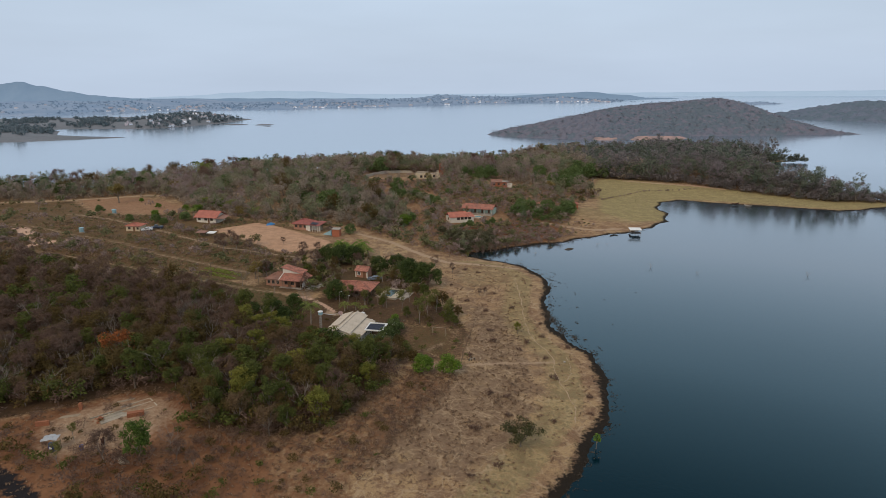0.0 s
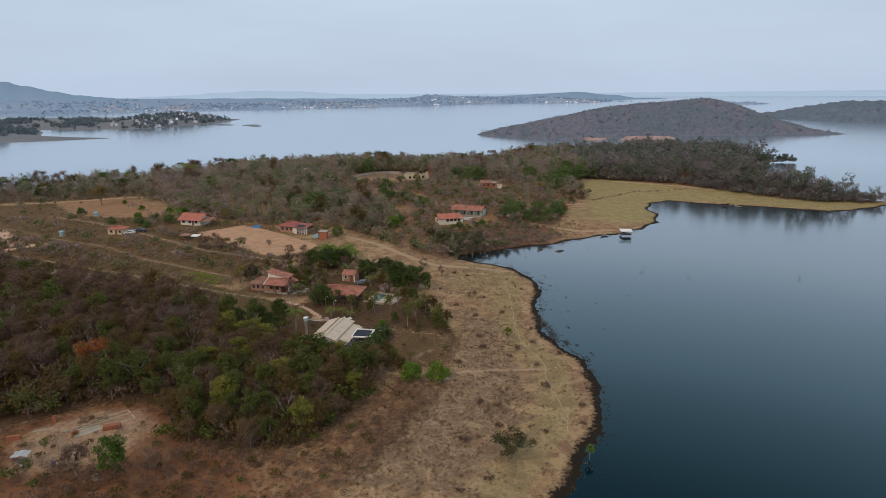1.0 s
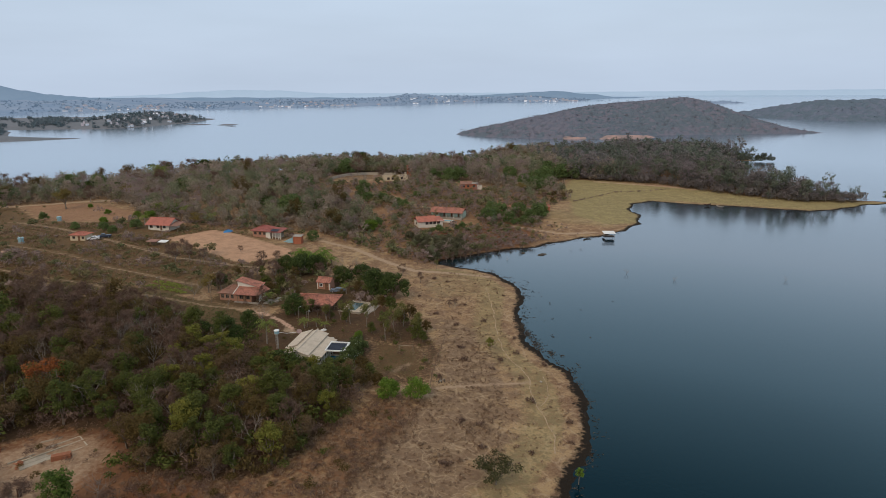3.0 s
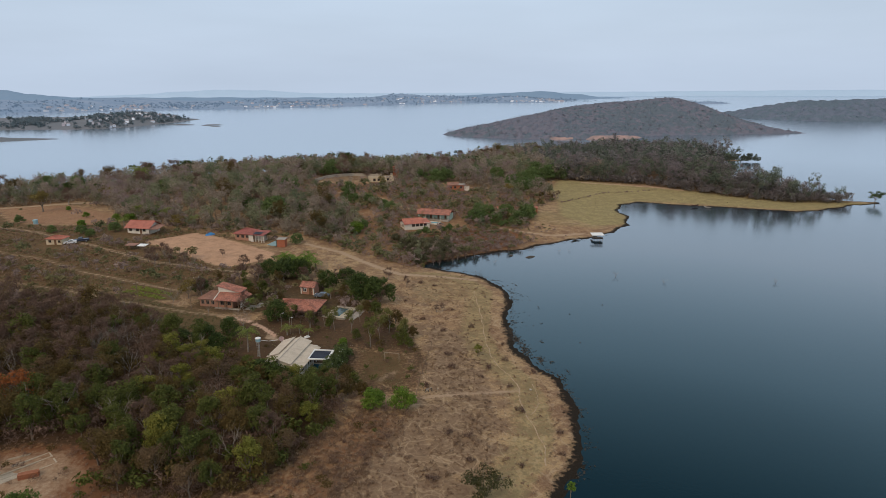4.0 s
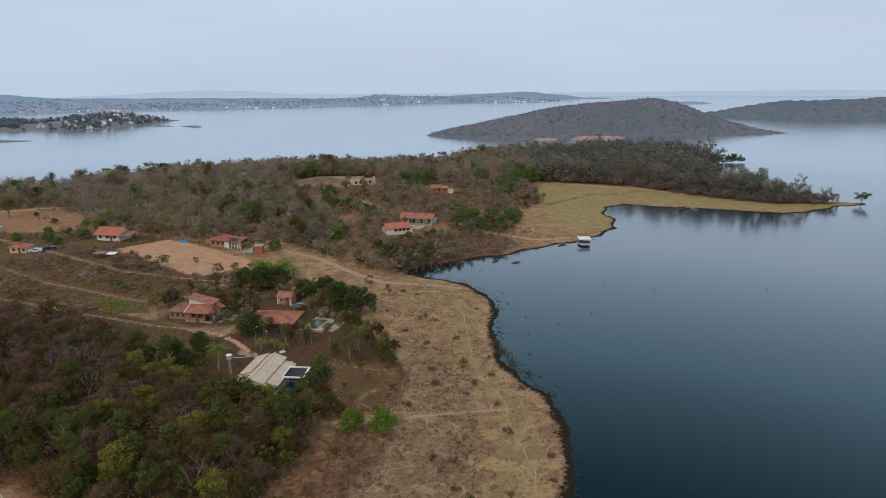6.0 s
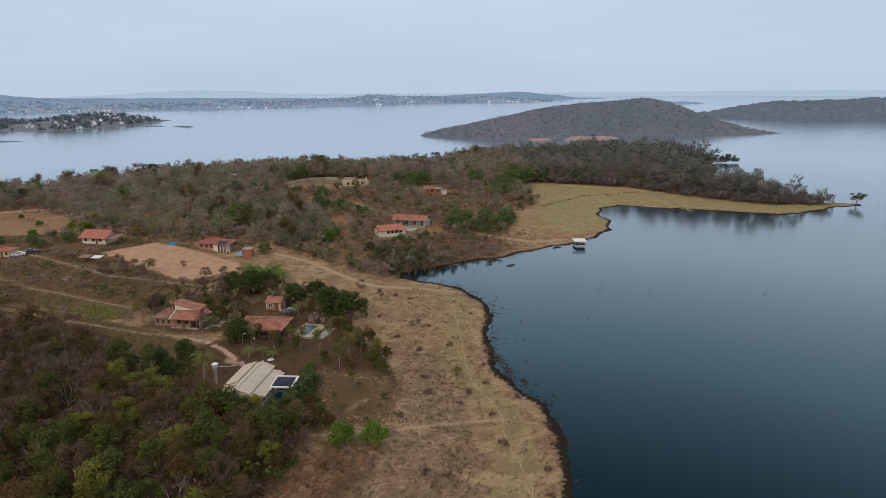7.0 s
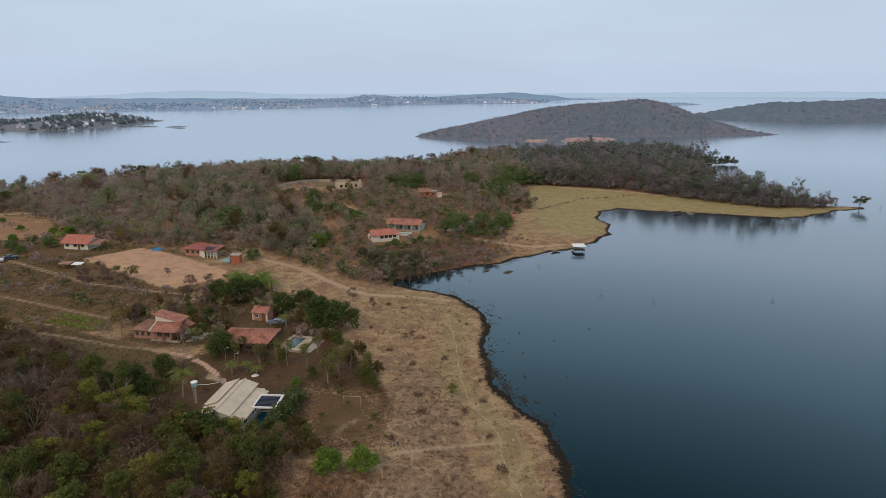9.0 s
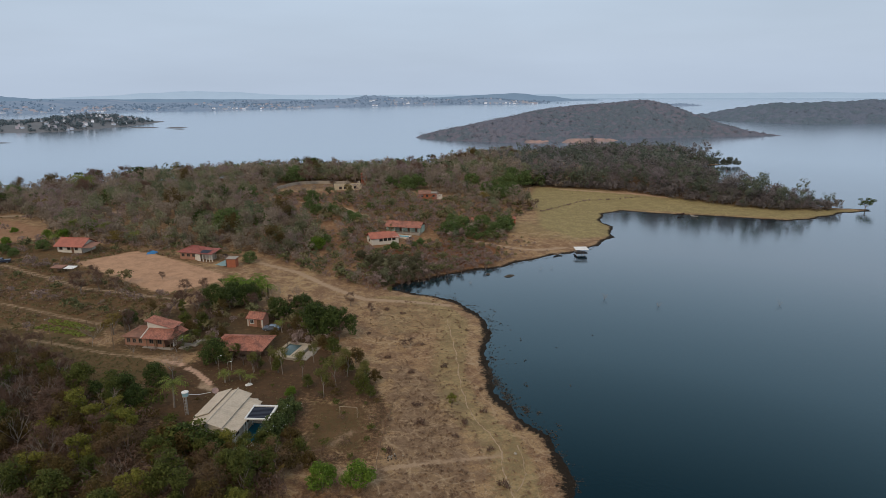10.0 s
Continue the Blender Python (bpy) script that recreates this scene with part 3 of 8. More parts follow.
BRUSH_EDGE = [(-95, 66), (-14, 66), (-13, 84), (-6, 99), (1, 113), (4, 121), (-9, 123), (-16, 112), (-24, 100), (-40, 99), (-95, 104)]
BUILDING_SITE = [(-74, 104), (-64, 113), (-54, 113), (-48, 106), (-51, 94), (-68, 92)]
NEAR_WOOD = [(-170, 214), (-145, 208), (-118, 197), (-95, 185), (-77, 177.5), (-69, 173.5), (-60, 167), (-52, 158), (-47, 152.5), (-43, 148.5), (-39, 141), (-34, 131), (-26, 126), (-14, 126), (-10.5, 124), (-12.5, 116),
             (-17, 107.5), (-22, 98.5), (-30, 97), (-44, 101), (-50.5, 113), (-62, 115), (-74, 108.5), (-95, 101), (-170, 95)]
NORTH_WOOD = [(-400, 340), (-235, 332), (-155, 342), (-128, 312), (-112, 284), (-85, 270), (-62, 262), (-40, 258), (-24, 252), (-10, 254), (-14, 284), (-38, 316), (-46, 330), (-48, 362),
              (-20, 366), (10, 366), (40, 362), (62, 350), (85, 330), (92, 362), (104, 392), (126, 384), (140, 384), (140, 588), (20, 520), (-140, 490), (-240, 392), (-400, 380)]
EAST_WOOD = [(106, 394), (127, 384), (152, 366), (172, 340), (190, 323), (206, 313), (226, 311), (240, 314), (224, 338), (216, 380), (222, 425), (238, 462), (234, 480),
             (254, 490), (256, 499), (288, 503), (282, 528), (248, 562), (140, 585), (106, 560)]
WEEDY = [(-20, 90), (6, 84), (15, 100), (19, 118), (20, 140), (17, 158), (8, 164), (7, 146), (4, 126), (-8, 112)]
DRY_THICKET = [(-185, 244), (-165, 232), (-150, 214), (-120, 207), (-96, 196), (-88, 200), (-110, 213), (-128, 225), (-150, 238), (-175, 252)]
HILL_SCRUB = [(-28, 250), (-30, 290), (-45, 325), (-48, 362), (10, 366), (62, 350), (86, 330), (66, 296), (60, 272), (40, 250), (26, 232), (16, 218), (5, 216)]
WEST_LAND = [(-330, 330), (-240, 326), (-190, 334), (-150, 338), (-126, 306), (-108, 280), (-62, 262), (-44, 240), (-44, 210), (-56, 186), (-90, 190), (-170, 205), (-330, 215)]
BAY_SCRUB = [(-4, 232), (8, 222), (22, 230), (48, 240), (58, 262), (40, 272), (10, 262)]
GARDEN = [(-56, 176), (-48, 205), (-30, 208), (-12, 196), (-4, 180), (-8, 172), (-30, 172), (-44, 170)]


def steps(*runs):
    """Grid lines from runs of (start, end, step), the step growing evenly where two are given."""
    out = []
    for a, b, s, e in runs:
        v = a
        while v < b - 1e-6:
            out.append(v)
            v += s + (e - s) * (v - a) / (b - a)
    return np.array(out + [runs[-1][1]])


def near(x, y, line, half, soft):
    return 1.0 - smooth(half - soft, half + soft, to_line(x, y, line))


def zone_of(x, y, ring, soft):
    return smooth(-soft, soft, signed(x, y, ring))


def mesh_from(name, verts, faces, material, smooth_shade=False):
    me = bpy.data.meshes.new(name)
    me.from_pydata([tuple(v) for v in verts], [], [tuple(f) for f in faces])
    me.materials.append(material)
    if smooth_shade:
        me.polygons.foreach_set("use_smooth", [True] * len(me.polygons))
    me.update()
    return me


def sheet(xs, ys, zs):
    """Vertices and faces of a grid; zs has a row for each y."""
    gx, gy = np.meshgrid(xs, ys)
    verts = np.stack([gx.ravel(), gy.ravel(), zs.ravel()], 1)
    w, h = len(xs), len(ys)
    i = (np.arange(h - 1)[:, None] * w + np.arange(w - 1)[None, :]).ravel()
    return verts, np.stack([i, i + 1, i + 1 + w, i + w], 1)


def build_ground():
    xs = steps((-4800, -600, 500, 60), (-600, -190, 50, 4), (-190, -34, 2.4, 2.0), (-34, 40, 0.8, 0.8), (40, 270, 2.4, 2.6), (270, 600, 4, 60), (600, 4800, 60, 500))
    ys = steps((-1500, 40, 300, 8), (40, 78, 4, 1.5), (78, 212, 0.9, 0.9), (212, 400, 1.6, 2.6), (400, 600, 2.6, 3.5), (600, 1100, 4, 60), (1100, 4900, 60, 500))
    gx, gy = np.meshgrid(xs, ys)
    z = height(gx, gy)
    rng = np.random.default_rng(3)
    z += np.where((z > 0.3) & (np.abs(gx) < 400), rng.normal(0, 0.05, z.shape), 0)
    verts, faces = sheet(xs, ys, z)
    me = mesh_from("ground", verts, faces, LAND, True)
    x, y = gx.ravel(), gy.ravel()
    path = np.zeros(len(x))
    for line, half, soft, weight in ((ROAD_YARD, 0.8, 0.6, 0.6), (ROAD_TRACK, 0.8, 0.9, 0.68), (ROAD_FIELD, 1.1, 0.9, 0.72), (ROAD_BAY, 1.15, 0.7, 0.95), (ROAD_TOP, 2.2, 1.4, 0.9),
                                     (ROAD_HILL, 1.4, 1.4, 0.9), (ROAD_SHORE, 1.1, 1.3, 1.0), (TRAIL_PASTURE, 0.8, 1.3, 0.8), (TRAIL_HUT, 1.0, 1.4, 0.8), (TRAIL_SHORE, 0.3, 0.6, 0.5), (TRAIL_SIDE, 0.3, 0.6, 0.45),
                                     (TRAIL_ACROSS, 0.7, 0.8, 0.72), (TRAIL_FENCE, 0.4, 0.9, 0.52), (TRAIL_LOW, 0.3, 0.7, 0.52)):
        path = np.maximum(path, weight * near(x, y, line, half, soft))
    path = np.maximum(path, 0.8 * near(x, y, [(-29.5, 156.5), (-27.5, 155)], 1.1, 0.9))
    path = np.maximum(path, 0.44 * near(x, y, [(-3.6, 132.6), (-0.6, 136.4)], 1.6, 1.6))
    path = np.maximum(path, 0.62 * zone_of(x, y, BUILDING_SITE, 4))
    green = np.maximum.reduce([0.95 * zone_of(x, y, LAWN_WEST, 2), 0.8 * zone_of(x, y, PITCH, 5), 0.7 * zone_of(x, y, WEST_LAND, 8), 0.7 * zone_of(x, y, GARDEN, 4),
                               0.30 * zone_of(x, y, HILL_SCRUB, 8), 0.7 * zone_of(x, y, [(-52, 212), (-86, 222), (-84, 216), (-60, 206)], 2)])
    green = np.maximum(green, 0.95 * zone_of(x, y, [(-76, 192), (-70, 196), (-59, 189), (-58, 183), (-67, 184)], 1))
    green = np.where((zone_of(x, y, FIELD, 2) > 0.5) | (zone_of(x, y, UPPER_FIELD, 2) > 0.5), 0.0, green)
    shore = signed(x, y, COAST_NEAR + COAST_FAR)
    meadow = np.maximum(np.maximum.reduce([zone_of(x, y, MEADOW, 9), 0.5 * zone_of(x, y, [(62, 300), (60, 282), (70, 272), (92, 264), (95, 276), (84, 292), (78, 306)], 6), 0.44 * zone_of(x, y, [(4, 176), (31, 180), (29, 205), (6, 207), (2, 192)], 7)]), 0.52 * smooth(3, 6, shore) * (1 - smooth(10, 19, shore)) * (y < 212) * (x > 0))
    red = np.maximum.reduce([0.5 * zone_of(x, y, YARD, 2), 0.8 * zone_of(x, y, CLEARING, 6), 0.52 * zone_of(x, y, BRUSH_EDGE, 5), 0.3 * zone_of(x, y, [(-30, 66), (10, 66), (8, 92), (-4, 108)], 8), 0.75 * zone_of(x, y, BAY_SCRUB, 6), 0.36 * zone_of(x, y, [(40, 250), (60, 248), (92, 264), (80, 284), (66, 296), (50, 272)], 5), 0.5 * zone_of(x, y, HILL_SCRUB, 8), 0.4 * zone_of(x, y, WEST_LAND, 8)])
    sand = np.maximum.reduce([zone_of(x, y, FIELD, 2.0), 0.42 * zone_of(x, y, UPPER_FIELD, 5), 0.3 * zone_of(x, y, BUILDING_SITE, 4)])
    litter = np.maximum.reduce([0.75 * zone_of(x, y, [(-44, 168), (-38, 165.5), (-33, 161.5), (-29.5, 157), (-28, 152), (-36, 151), (-41, 157)], 2), 0.7 * zone_of(x, y, [(-36, 171), (-31, 164.5), (-26, 158), (-16, 160), (-18, 168), (-28, 171)], 2), 0.62 * zone_of(x, y, [(-46, 154), (-36, 156), (-34, 152), (-29, 137), (-13, 131), (-14, 126), (-34, 128), (-46, 148)], 3), 0.55 * zone_of(x, y, GARDEN, 4), 0.78 * zone_of(x, y, YARD, 3) - 0.4 * zone_of(x, y, PITCH, 4), zone_of(x, y, NEAR_WOOD, 3), 0.5 * zone_of(x, y, NORTH_WOOD, 5), 0.6 * zone_of(x, y, EAST_WOOD, 4)]) * 0.95
    red = np.maximum(red, 0.56 * zone_of(x, y, UPPER_FIELD, 4))
    red = red - 0.12 * zone_of(x, y, PITCH, 5)
    weedy = np.maximum.reduce([zone_of(x, y, WEEDY, 7), 0.6 * zone_of(x, y, [(2, 178), (10, 172), (14, 190), (6, 200)], 4)])
    ash = near(x, y, [(-90, 99), (-80, 94), (-70, 88.4), (-61, 81.5), (-53, 75)], 1.5, 0.7)
    pink = np.maximum(0.56 * near(x, y, [(118, 384), (136, 373), (152, 363), (165, 350)], 2.6, 2.2), near(x, y, [(-135, 230), (-146, 229), (-157, 240), (-170, 254)], 2.6, 1.6))
    pink = np.maximum(pink, near(x, y, [(-146, 229), (-151, 217), (-158, 207)], 2.0, 1.5))
    pink = np.maximum(pink, 0.8 * near(x, y, [(-40, 168.5), (-36.6, 167.2), (-31.8, 162.4), (-28.2, 157.3)], 0.75, 0.7))
    for name, cols in (("cover", (path, green, red)), ("cover2", (sand, litter, meadow)), ("cover3", (weedy, ash, pink))):
        layer_ = me.attributes.new(name, "FLOAT_COLOR", "POINT")
        layer_.data.foreach_set("color", np.stack([*cols, np.ones(len(x))], 1).ravel().astype(np.float32))
    return tagged(new("ground", me), "dry straw and red soil running down to the lake", "ground", kind="structure")


build_ground()

lake = mesh_from("water", [(-4900, -1500, 0), (4900, -1500, 0), (4900, 4950, 0), (-4900, 4950, 0)], [(0, 1, 2, 3)], WATER)
tagged(new("water", lake), "calm grey-blue lake, dark teal close by", "lake", kind="structure")


def landmass(name, ring, top, reach, cell, material, label, rough=0.3, crowns=0.0):
    """An island or cape: a dome of land that stays inside its ring."""
    px, py = [p[0] for p in ring], [p[1] for p in ring]
    xs, ys = np.arange(min(px) - cell, max(px) + 2 * cell, cell), np.arange(min(py) - cell, max(py) + 2 * cell, cell)
    gx, gy = np.meshgrid(xs, ys)
    z = dome(gx, gy, ring, top, reach, rough)
    tint = None
    if crowns:
        e = signed(gx, gy, ring)
        bump, tint = crown_field(gx, gy, crowns, 8)
        z += np.where(e > 1.0, (bump * crowns * 0.5 + np.random.default_rng(8).uniform(-0.3, 0.45, z.shape)) * smooth(0.5, 8, e), 0)
    verts, faces = sheet(xs, ys, z)
    faces = [f for f in faces if max(verts[f, 2]) > -1.5]
    me = mesh_from(name, verts, faces, material, not crowns)
    if crowns:
        layer_ = me.attributes.new("tint", "FLOAT", "POINT")
        layer_.data.foreach_set("value", tint.ravel().astype(np.float32))
    return tagged(new(name, me), label, "island", kind="structure")


def crown_field(x, y, cell, seed):
    """A closed cover of round tree crowns: height from 0 to about 1, and a number from 0 to 1 for each crown."""
    rng = np.random.default_rng(seed)
    jx, jy, size_, tone = (rng.uniform(0, 1, (128, 128)) for _ in range(4))
    ix, iy = np.floor(x / cell).astype(int), np.floor(y / cell).astype(int)
    best, tint = np.full(x.shape, -1.0), np.zeros(x.shape)
    for di in (-1, 0, 1):
        for dj in (-1, 0, 1):
            a, b = (ix + di) % 128, (iy + dj) % 128
            d2 = ((ix + di + jx[a, b]) * cell - x) ** 2 + ((iy + dj + jy[a, b]) * cell - y) ** 2
            h = 0.55 + 0.5 * size_[a, b] - d2 / (cell * (0.62 + 0.3 * size_[a, b])) ** 2
            tint = np.where(h > best, tone[a, b], tint)
            best = np.maximum(best, h)
    return np.maximum(best, 0.0), tint


def dome(x, y, ring, top, reach, rough=0.3):
    e = signed(x, y, ring)
    up = smooth(-0.15 * reach, reach, e) - smooth(-0.15 * reach, reach, 0.0)
    if ring is ISLE:
        top, rough = 27.0 + 17.5 * np.exp(-((x - 450) ** 2 / np.where(x > 450, 150.0, 125.0) ** 2 + (y - 950) ** 2 / 140 ** 2)) + 2.0 * np.sin(0.027 * x + 0.4) * np.sin(0.021 * y), 0.1
    elif ring is CAPE:
        top = 4.5 + 14.0 * np.exp(-((x + 445) ** 2 / 75 ** 2 + (y - 1200) ** 2 / 150 ** 2))
    elif ring is FAR_RING:
        top = 20.0 + 8.0 * np.sin(0.0046 * x + 1.0) + 5.0 * np.sin(0.0113 * x + 0.5) + 3.0 * np.sin(0.024 * x)
    return np.where(e > 0, 0.4 + 0.02 * np.minimum(e, 20) + top * up * (1 - rough + rough * (0.5 + 0.5 * wave(x * 0.5, y * 0.5))), np.maximum(0.1 * e, -3.0))


ISLES = {"isle": (ISLE, 42.0, 150.0), "isle_east": (ISLE_EAST, 33.0, 170.0), "cape": (CAPE, 17.0, 90.0), "spit": (SPIT, 5.0, 60.0)}
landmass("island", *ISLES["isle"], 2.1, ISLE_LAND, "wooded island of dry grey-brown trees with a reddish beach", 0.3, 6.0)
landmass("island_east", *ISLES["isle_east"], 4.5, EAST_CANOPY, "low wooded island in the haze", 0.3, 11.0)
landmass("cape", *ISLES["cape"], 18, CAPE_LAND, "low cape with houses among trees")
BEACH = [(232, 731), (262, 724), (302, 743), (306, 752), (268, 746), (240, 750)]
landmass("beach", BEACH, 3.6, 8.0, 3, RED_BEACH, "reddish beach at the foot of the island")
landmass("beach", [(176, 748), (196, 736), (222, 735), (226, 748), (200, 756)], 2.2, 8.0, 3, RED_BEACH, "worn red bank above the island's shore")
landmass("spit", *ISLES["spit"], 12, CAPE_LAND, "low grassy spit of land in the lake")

SKERRIES = [[(-372, 1139), (-350, 1129), (-328, 1127), (-318, 1133), (-345, 1142)], [(-306, 1112), (-290, 1108), (-270, 1118), (-282, 1126), (-300, 1122)], [(-284, 1080), (-272, 1072), (-262, 1078), (-272, 1084)]]
for ring_ in SKERRIES:
    landmass("skerry", ring_, 1.2, 8.0, 4, CAPE_LAND, "flat skerry beyond the cape")
ISLET = [(1060, 2165), (1140, 2140), (1235, 2190), (1200, 2290), (1090, 2290)]
landmass("backdrop_shore", FAR_RING, 26.0, 260.0, 45, FAR_LAND, "far shore with a town, haze in its colour")
landmass("backdrop_islet", ISLET, 5.0, 50.0, 14, FAR_LAND, "small wooded islet in painted haze")


def ridge(name, points, foot, material, label):
    """A long hill far off, from (x, y, top) points along its crest."""
    verts, faces = [], []
    n = 0
    for (ax, ay, az), (bx, by, bz) in zip(points[:-1], points[1:]):
        for k in range(12):
            u = smooth(0, 1, k / 12)
            x, y, z = ax + (bx - ax) * k / 12, ay + (by - ay) * k / 12, az + (bz - az) * u
            z += 0.6 * math.sin(0.013 * x + n) + 0.8 * math.sin(0.031 * x)
            verts += [(x * 0.96, y * 0.96, foot), (x, y, z), (x * 1.04, y * 1.03, foot)]
            n += 1
    for i in range(n - 1):
        faces += [(3 * i, 3 * i + 3, 3 * i + 4, 3 * i + 1), (3 * i + 1, 3 * i + 4, 3 * i + 5, 3 * i + 2)]
    return tagged(new(name, mesh_from(name, verts, faces, material, True)), label, "hills", kind="structure")


ridge("backdrop_hills", [(-2900, 2700, 60), (-2400, 3000, 84), (-2023, 3100, 95), (-1924, 3100, 105), (-1848, 3100, 86), (-1707, 3100, 59), (-1595, 3100, 40), (-1498, 3100, 32), (-1384, 3100, 23), (-1000, 3200, 20), (-400, 3400, 14), (0, 3600, -5)], -20, FAR_HILL, "hill behind the far town, painted blue with haze")
ridge("backdrop_headland", [(100, 3150, 6), (266, 3300, 12), (412, 3300, 20), (586, 3300, 29), (811, 3300, 39), (997, 3300, 24), (1145, 3320, 7), (1350, 3400, 2)], -20, FAR_HILL, "headland across the lake, painted blue with haze")
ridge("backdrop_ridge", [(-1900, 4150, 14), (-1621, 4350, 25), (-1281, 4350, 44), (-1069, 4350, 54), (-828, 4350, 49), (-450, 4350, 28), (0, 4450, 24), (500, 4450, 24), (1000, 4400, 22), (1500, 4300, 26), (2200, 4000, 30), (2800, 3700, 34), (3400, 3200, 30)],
      -20, LAST_HILL, "hills on the horizon, painted palest with haze")


def worn_track(line, wide, seed):
    """A narrow trodden track: a thin, uneven ribbon of bare dust."""
    rng = np.random.default_rng(seed)
    verts, faces = [], []
    for (ax, ay), (bx, by) in zip(line[:-1], line[1:]):
        n = max(2, int(math.hypot(bx - ax, by - ay) / 0.45))
        nx, ny = -(by - ay), bx - ax
        size_ = math.hypot(nx, ny)
        for k in range(n):
            u = k / n
            sway = 0.16 * math.sin(0.9 * (ay + (by - ay) * u) + seed) + rng.normal(0, 0.05)
            half = wide * rng.uniform(0.35, 1.0)
            x, y = ax + (bx - ax) * u, ay + (by - ay) * u
            for side in (-half, 0.0, half):
                px, py = x + nx / size_ * (sway + side), y + ny / size_ * (sway + side)
                verts.append((px, py, float(height(px, py)) + (0.09 if side == 0.0 else -0.02)))
    for k in range(len(verts) // 3 - 1):
        i = 3 * k
        faces += [(i, i + 1, i + 4, i + 3), (i + 1, i + 2, i + 5, i + 4)]
    return tagged(new("path", mesh_from("path", verts, faces, DUST_TRACK, True)), "narrow trodden track of pale dust through dry grass", "path", kind="structure")


DUST_TRACK = surface("pale_dust", (0.44, 0.325, 0.21), (0.36, 0.26, 0.165), 0.8, 0.95, 0.3, 8)
for n_, (line_, wide_) in enumerate(((TRAIL_SHORE, 0.17), (TRAIL_SIDE, 0.12), (TRAIL_FENCE[2:5], 0.1))):
    worn_track(line_, wide_, n_)


# ---- plants ----
def tubes(paths, sides):
    """Tapered tubes along paths of (x, y, z, radius)."""
    verts, faces = [], []
    for path in paths:
        base = len(verts)
        for k, (x, y, z, r) in enumerate(path):
            a = Vector(path[min(k + 1, len(path) - 1)][:3]) - Vector(path[max(k - 1, 0)][:3])
            u = a.orthogonal().normalized()
            v = a.cross(u).normalized()
            for s in range(sides):
                w = u * math.cos(2 * math.pi * s / sides) + v * math.sin(2 * math.pi * s / sides)
                verts.append((x + w.x * r, y + w.y * r, z + w.z * r))
        for k in range(len(path) - 1):
            for s in range(sides):
                i, j = base + k * sides + s, base + k * sides + (s + 1) % sides
                faces.append((i, j, j + sides, i + sides))
    return np.array(verts), np.array(faces)


def limbs(rng, high, spread, trunk_share=0.38, levels=2, count=5, thick=0.035):
    """Branch paths of a tree and the ends of its last twigs."""
    paths, ends = [], []
    r0 = high * thick
    fork = Vector((rng.normal(0, 0.04) * high, rng.normal(0, 0.04) * high, high * trunk_share))
    paths.append([(0, 0, -0.3, r0 * 1.25), (fork.x * 0.4, fork.y * 0.4, fork.z * 0.5, r0), (fork.x, fork.y, fork.z, r0 * 0.8)])

    def branch(start, way, length, r, level):
        bend = Vector((rng.normal(0, 0.18), rng.normal(0, 0.18), rng.normal(0.12, 0.12)))
        middle = start + way * length * 0.5
        end = start + (way + bend * 0.6).normalized() * length
        paths.append([(*start, r), (*middle, r * 0.75), (*end, r * 0.35)])
        ends.append(end)
        if level < levels:
            for _ in range(3):
                turn = Vector((rng.normal(0, 0.6), rng.normal(0, 0.6), rng.normal(0.2, 0.35)))
                branch(start + (end - start) * rng.uniform(0.5, 1.0), (way + turn).normalized(), length * rng.uniform(0.45, 0.7), r * 0.5, level + 1)

    for k in range(count):
        a = 2 * math.pi * (k + rng.uniform(-0.3, 0.3)) / count
        out = rng.uniform(0.45, 1.0) * spread
        up = high * (1 - trunk_share) * rng.uniform(0.55, 0.95)
        way = Vector((math.cos(a) * out, math.sin(a) * out, up))
        branch(fork * rng.uniform(0.7, 1.0), way.normalized(), way.length * 0.75, r0 * 0.55, 1)
    return paths, ends


def scatter_leaves(rng, lobes, n, size, upward=0.5, slim=0.55, hollow=0.5, corners=4):
    """n separate leaf sprays over lobes of (x, y, z, radius, flattening)."""
    lobes = np.asarray(lobes, float)
    weight = lobes[:, 3] ** 2
    pick = lobes[rng.choice(len(lobes), n, p=weight / weight.sum())]
    way = rng.normal(0, 1, (n, 3))
    way /= np.linalg.norm(way, axis=1)[:, None]
    deep = rng.uniform(hollow, 1.05, n)[:, None]
    at = pick[:, :3] + way * deep * pick[:, 3:4] * np.stack([np.ones(n), np.ones(n), pick[:, 4]], 1)
    normal = way + rng.normal(0, 0.55, (n, 3)) + np.array([0, 0, upward])
    normal /= np.linalg.norm(normal, axis=1)[:, None]
    u = np.cross(normal, rng.normal(0, 1, (n, 3)))
    u /= np.linalg.norm(u, axis=1)[:, None]
    v = np.cross(normal, u)
    s = (size * rng.uniform(0.6, 1.35, n))[:, None]
    if corners == 3:
        verts = np.stack([at - u * s - v * s * slim, at + u * s - v * s * slim * 0.6, at + v * s * slim * 1.3 + normal * s * 0.15], 1).reshape(-1, 3)
        return verts, np.arange(3 * n).reshape(n, 3)
    verts = np.stack([at - u * s, at - v * s * slim + normal * s * 0.2, at + u * s, at + v * s * slim + normal * s * 0.2], 1).reshape(-1, 3)
    return verts, np.arange(4 * n).reshape(n, 4)


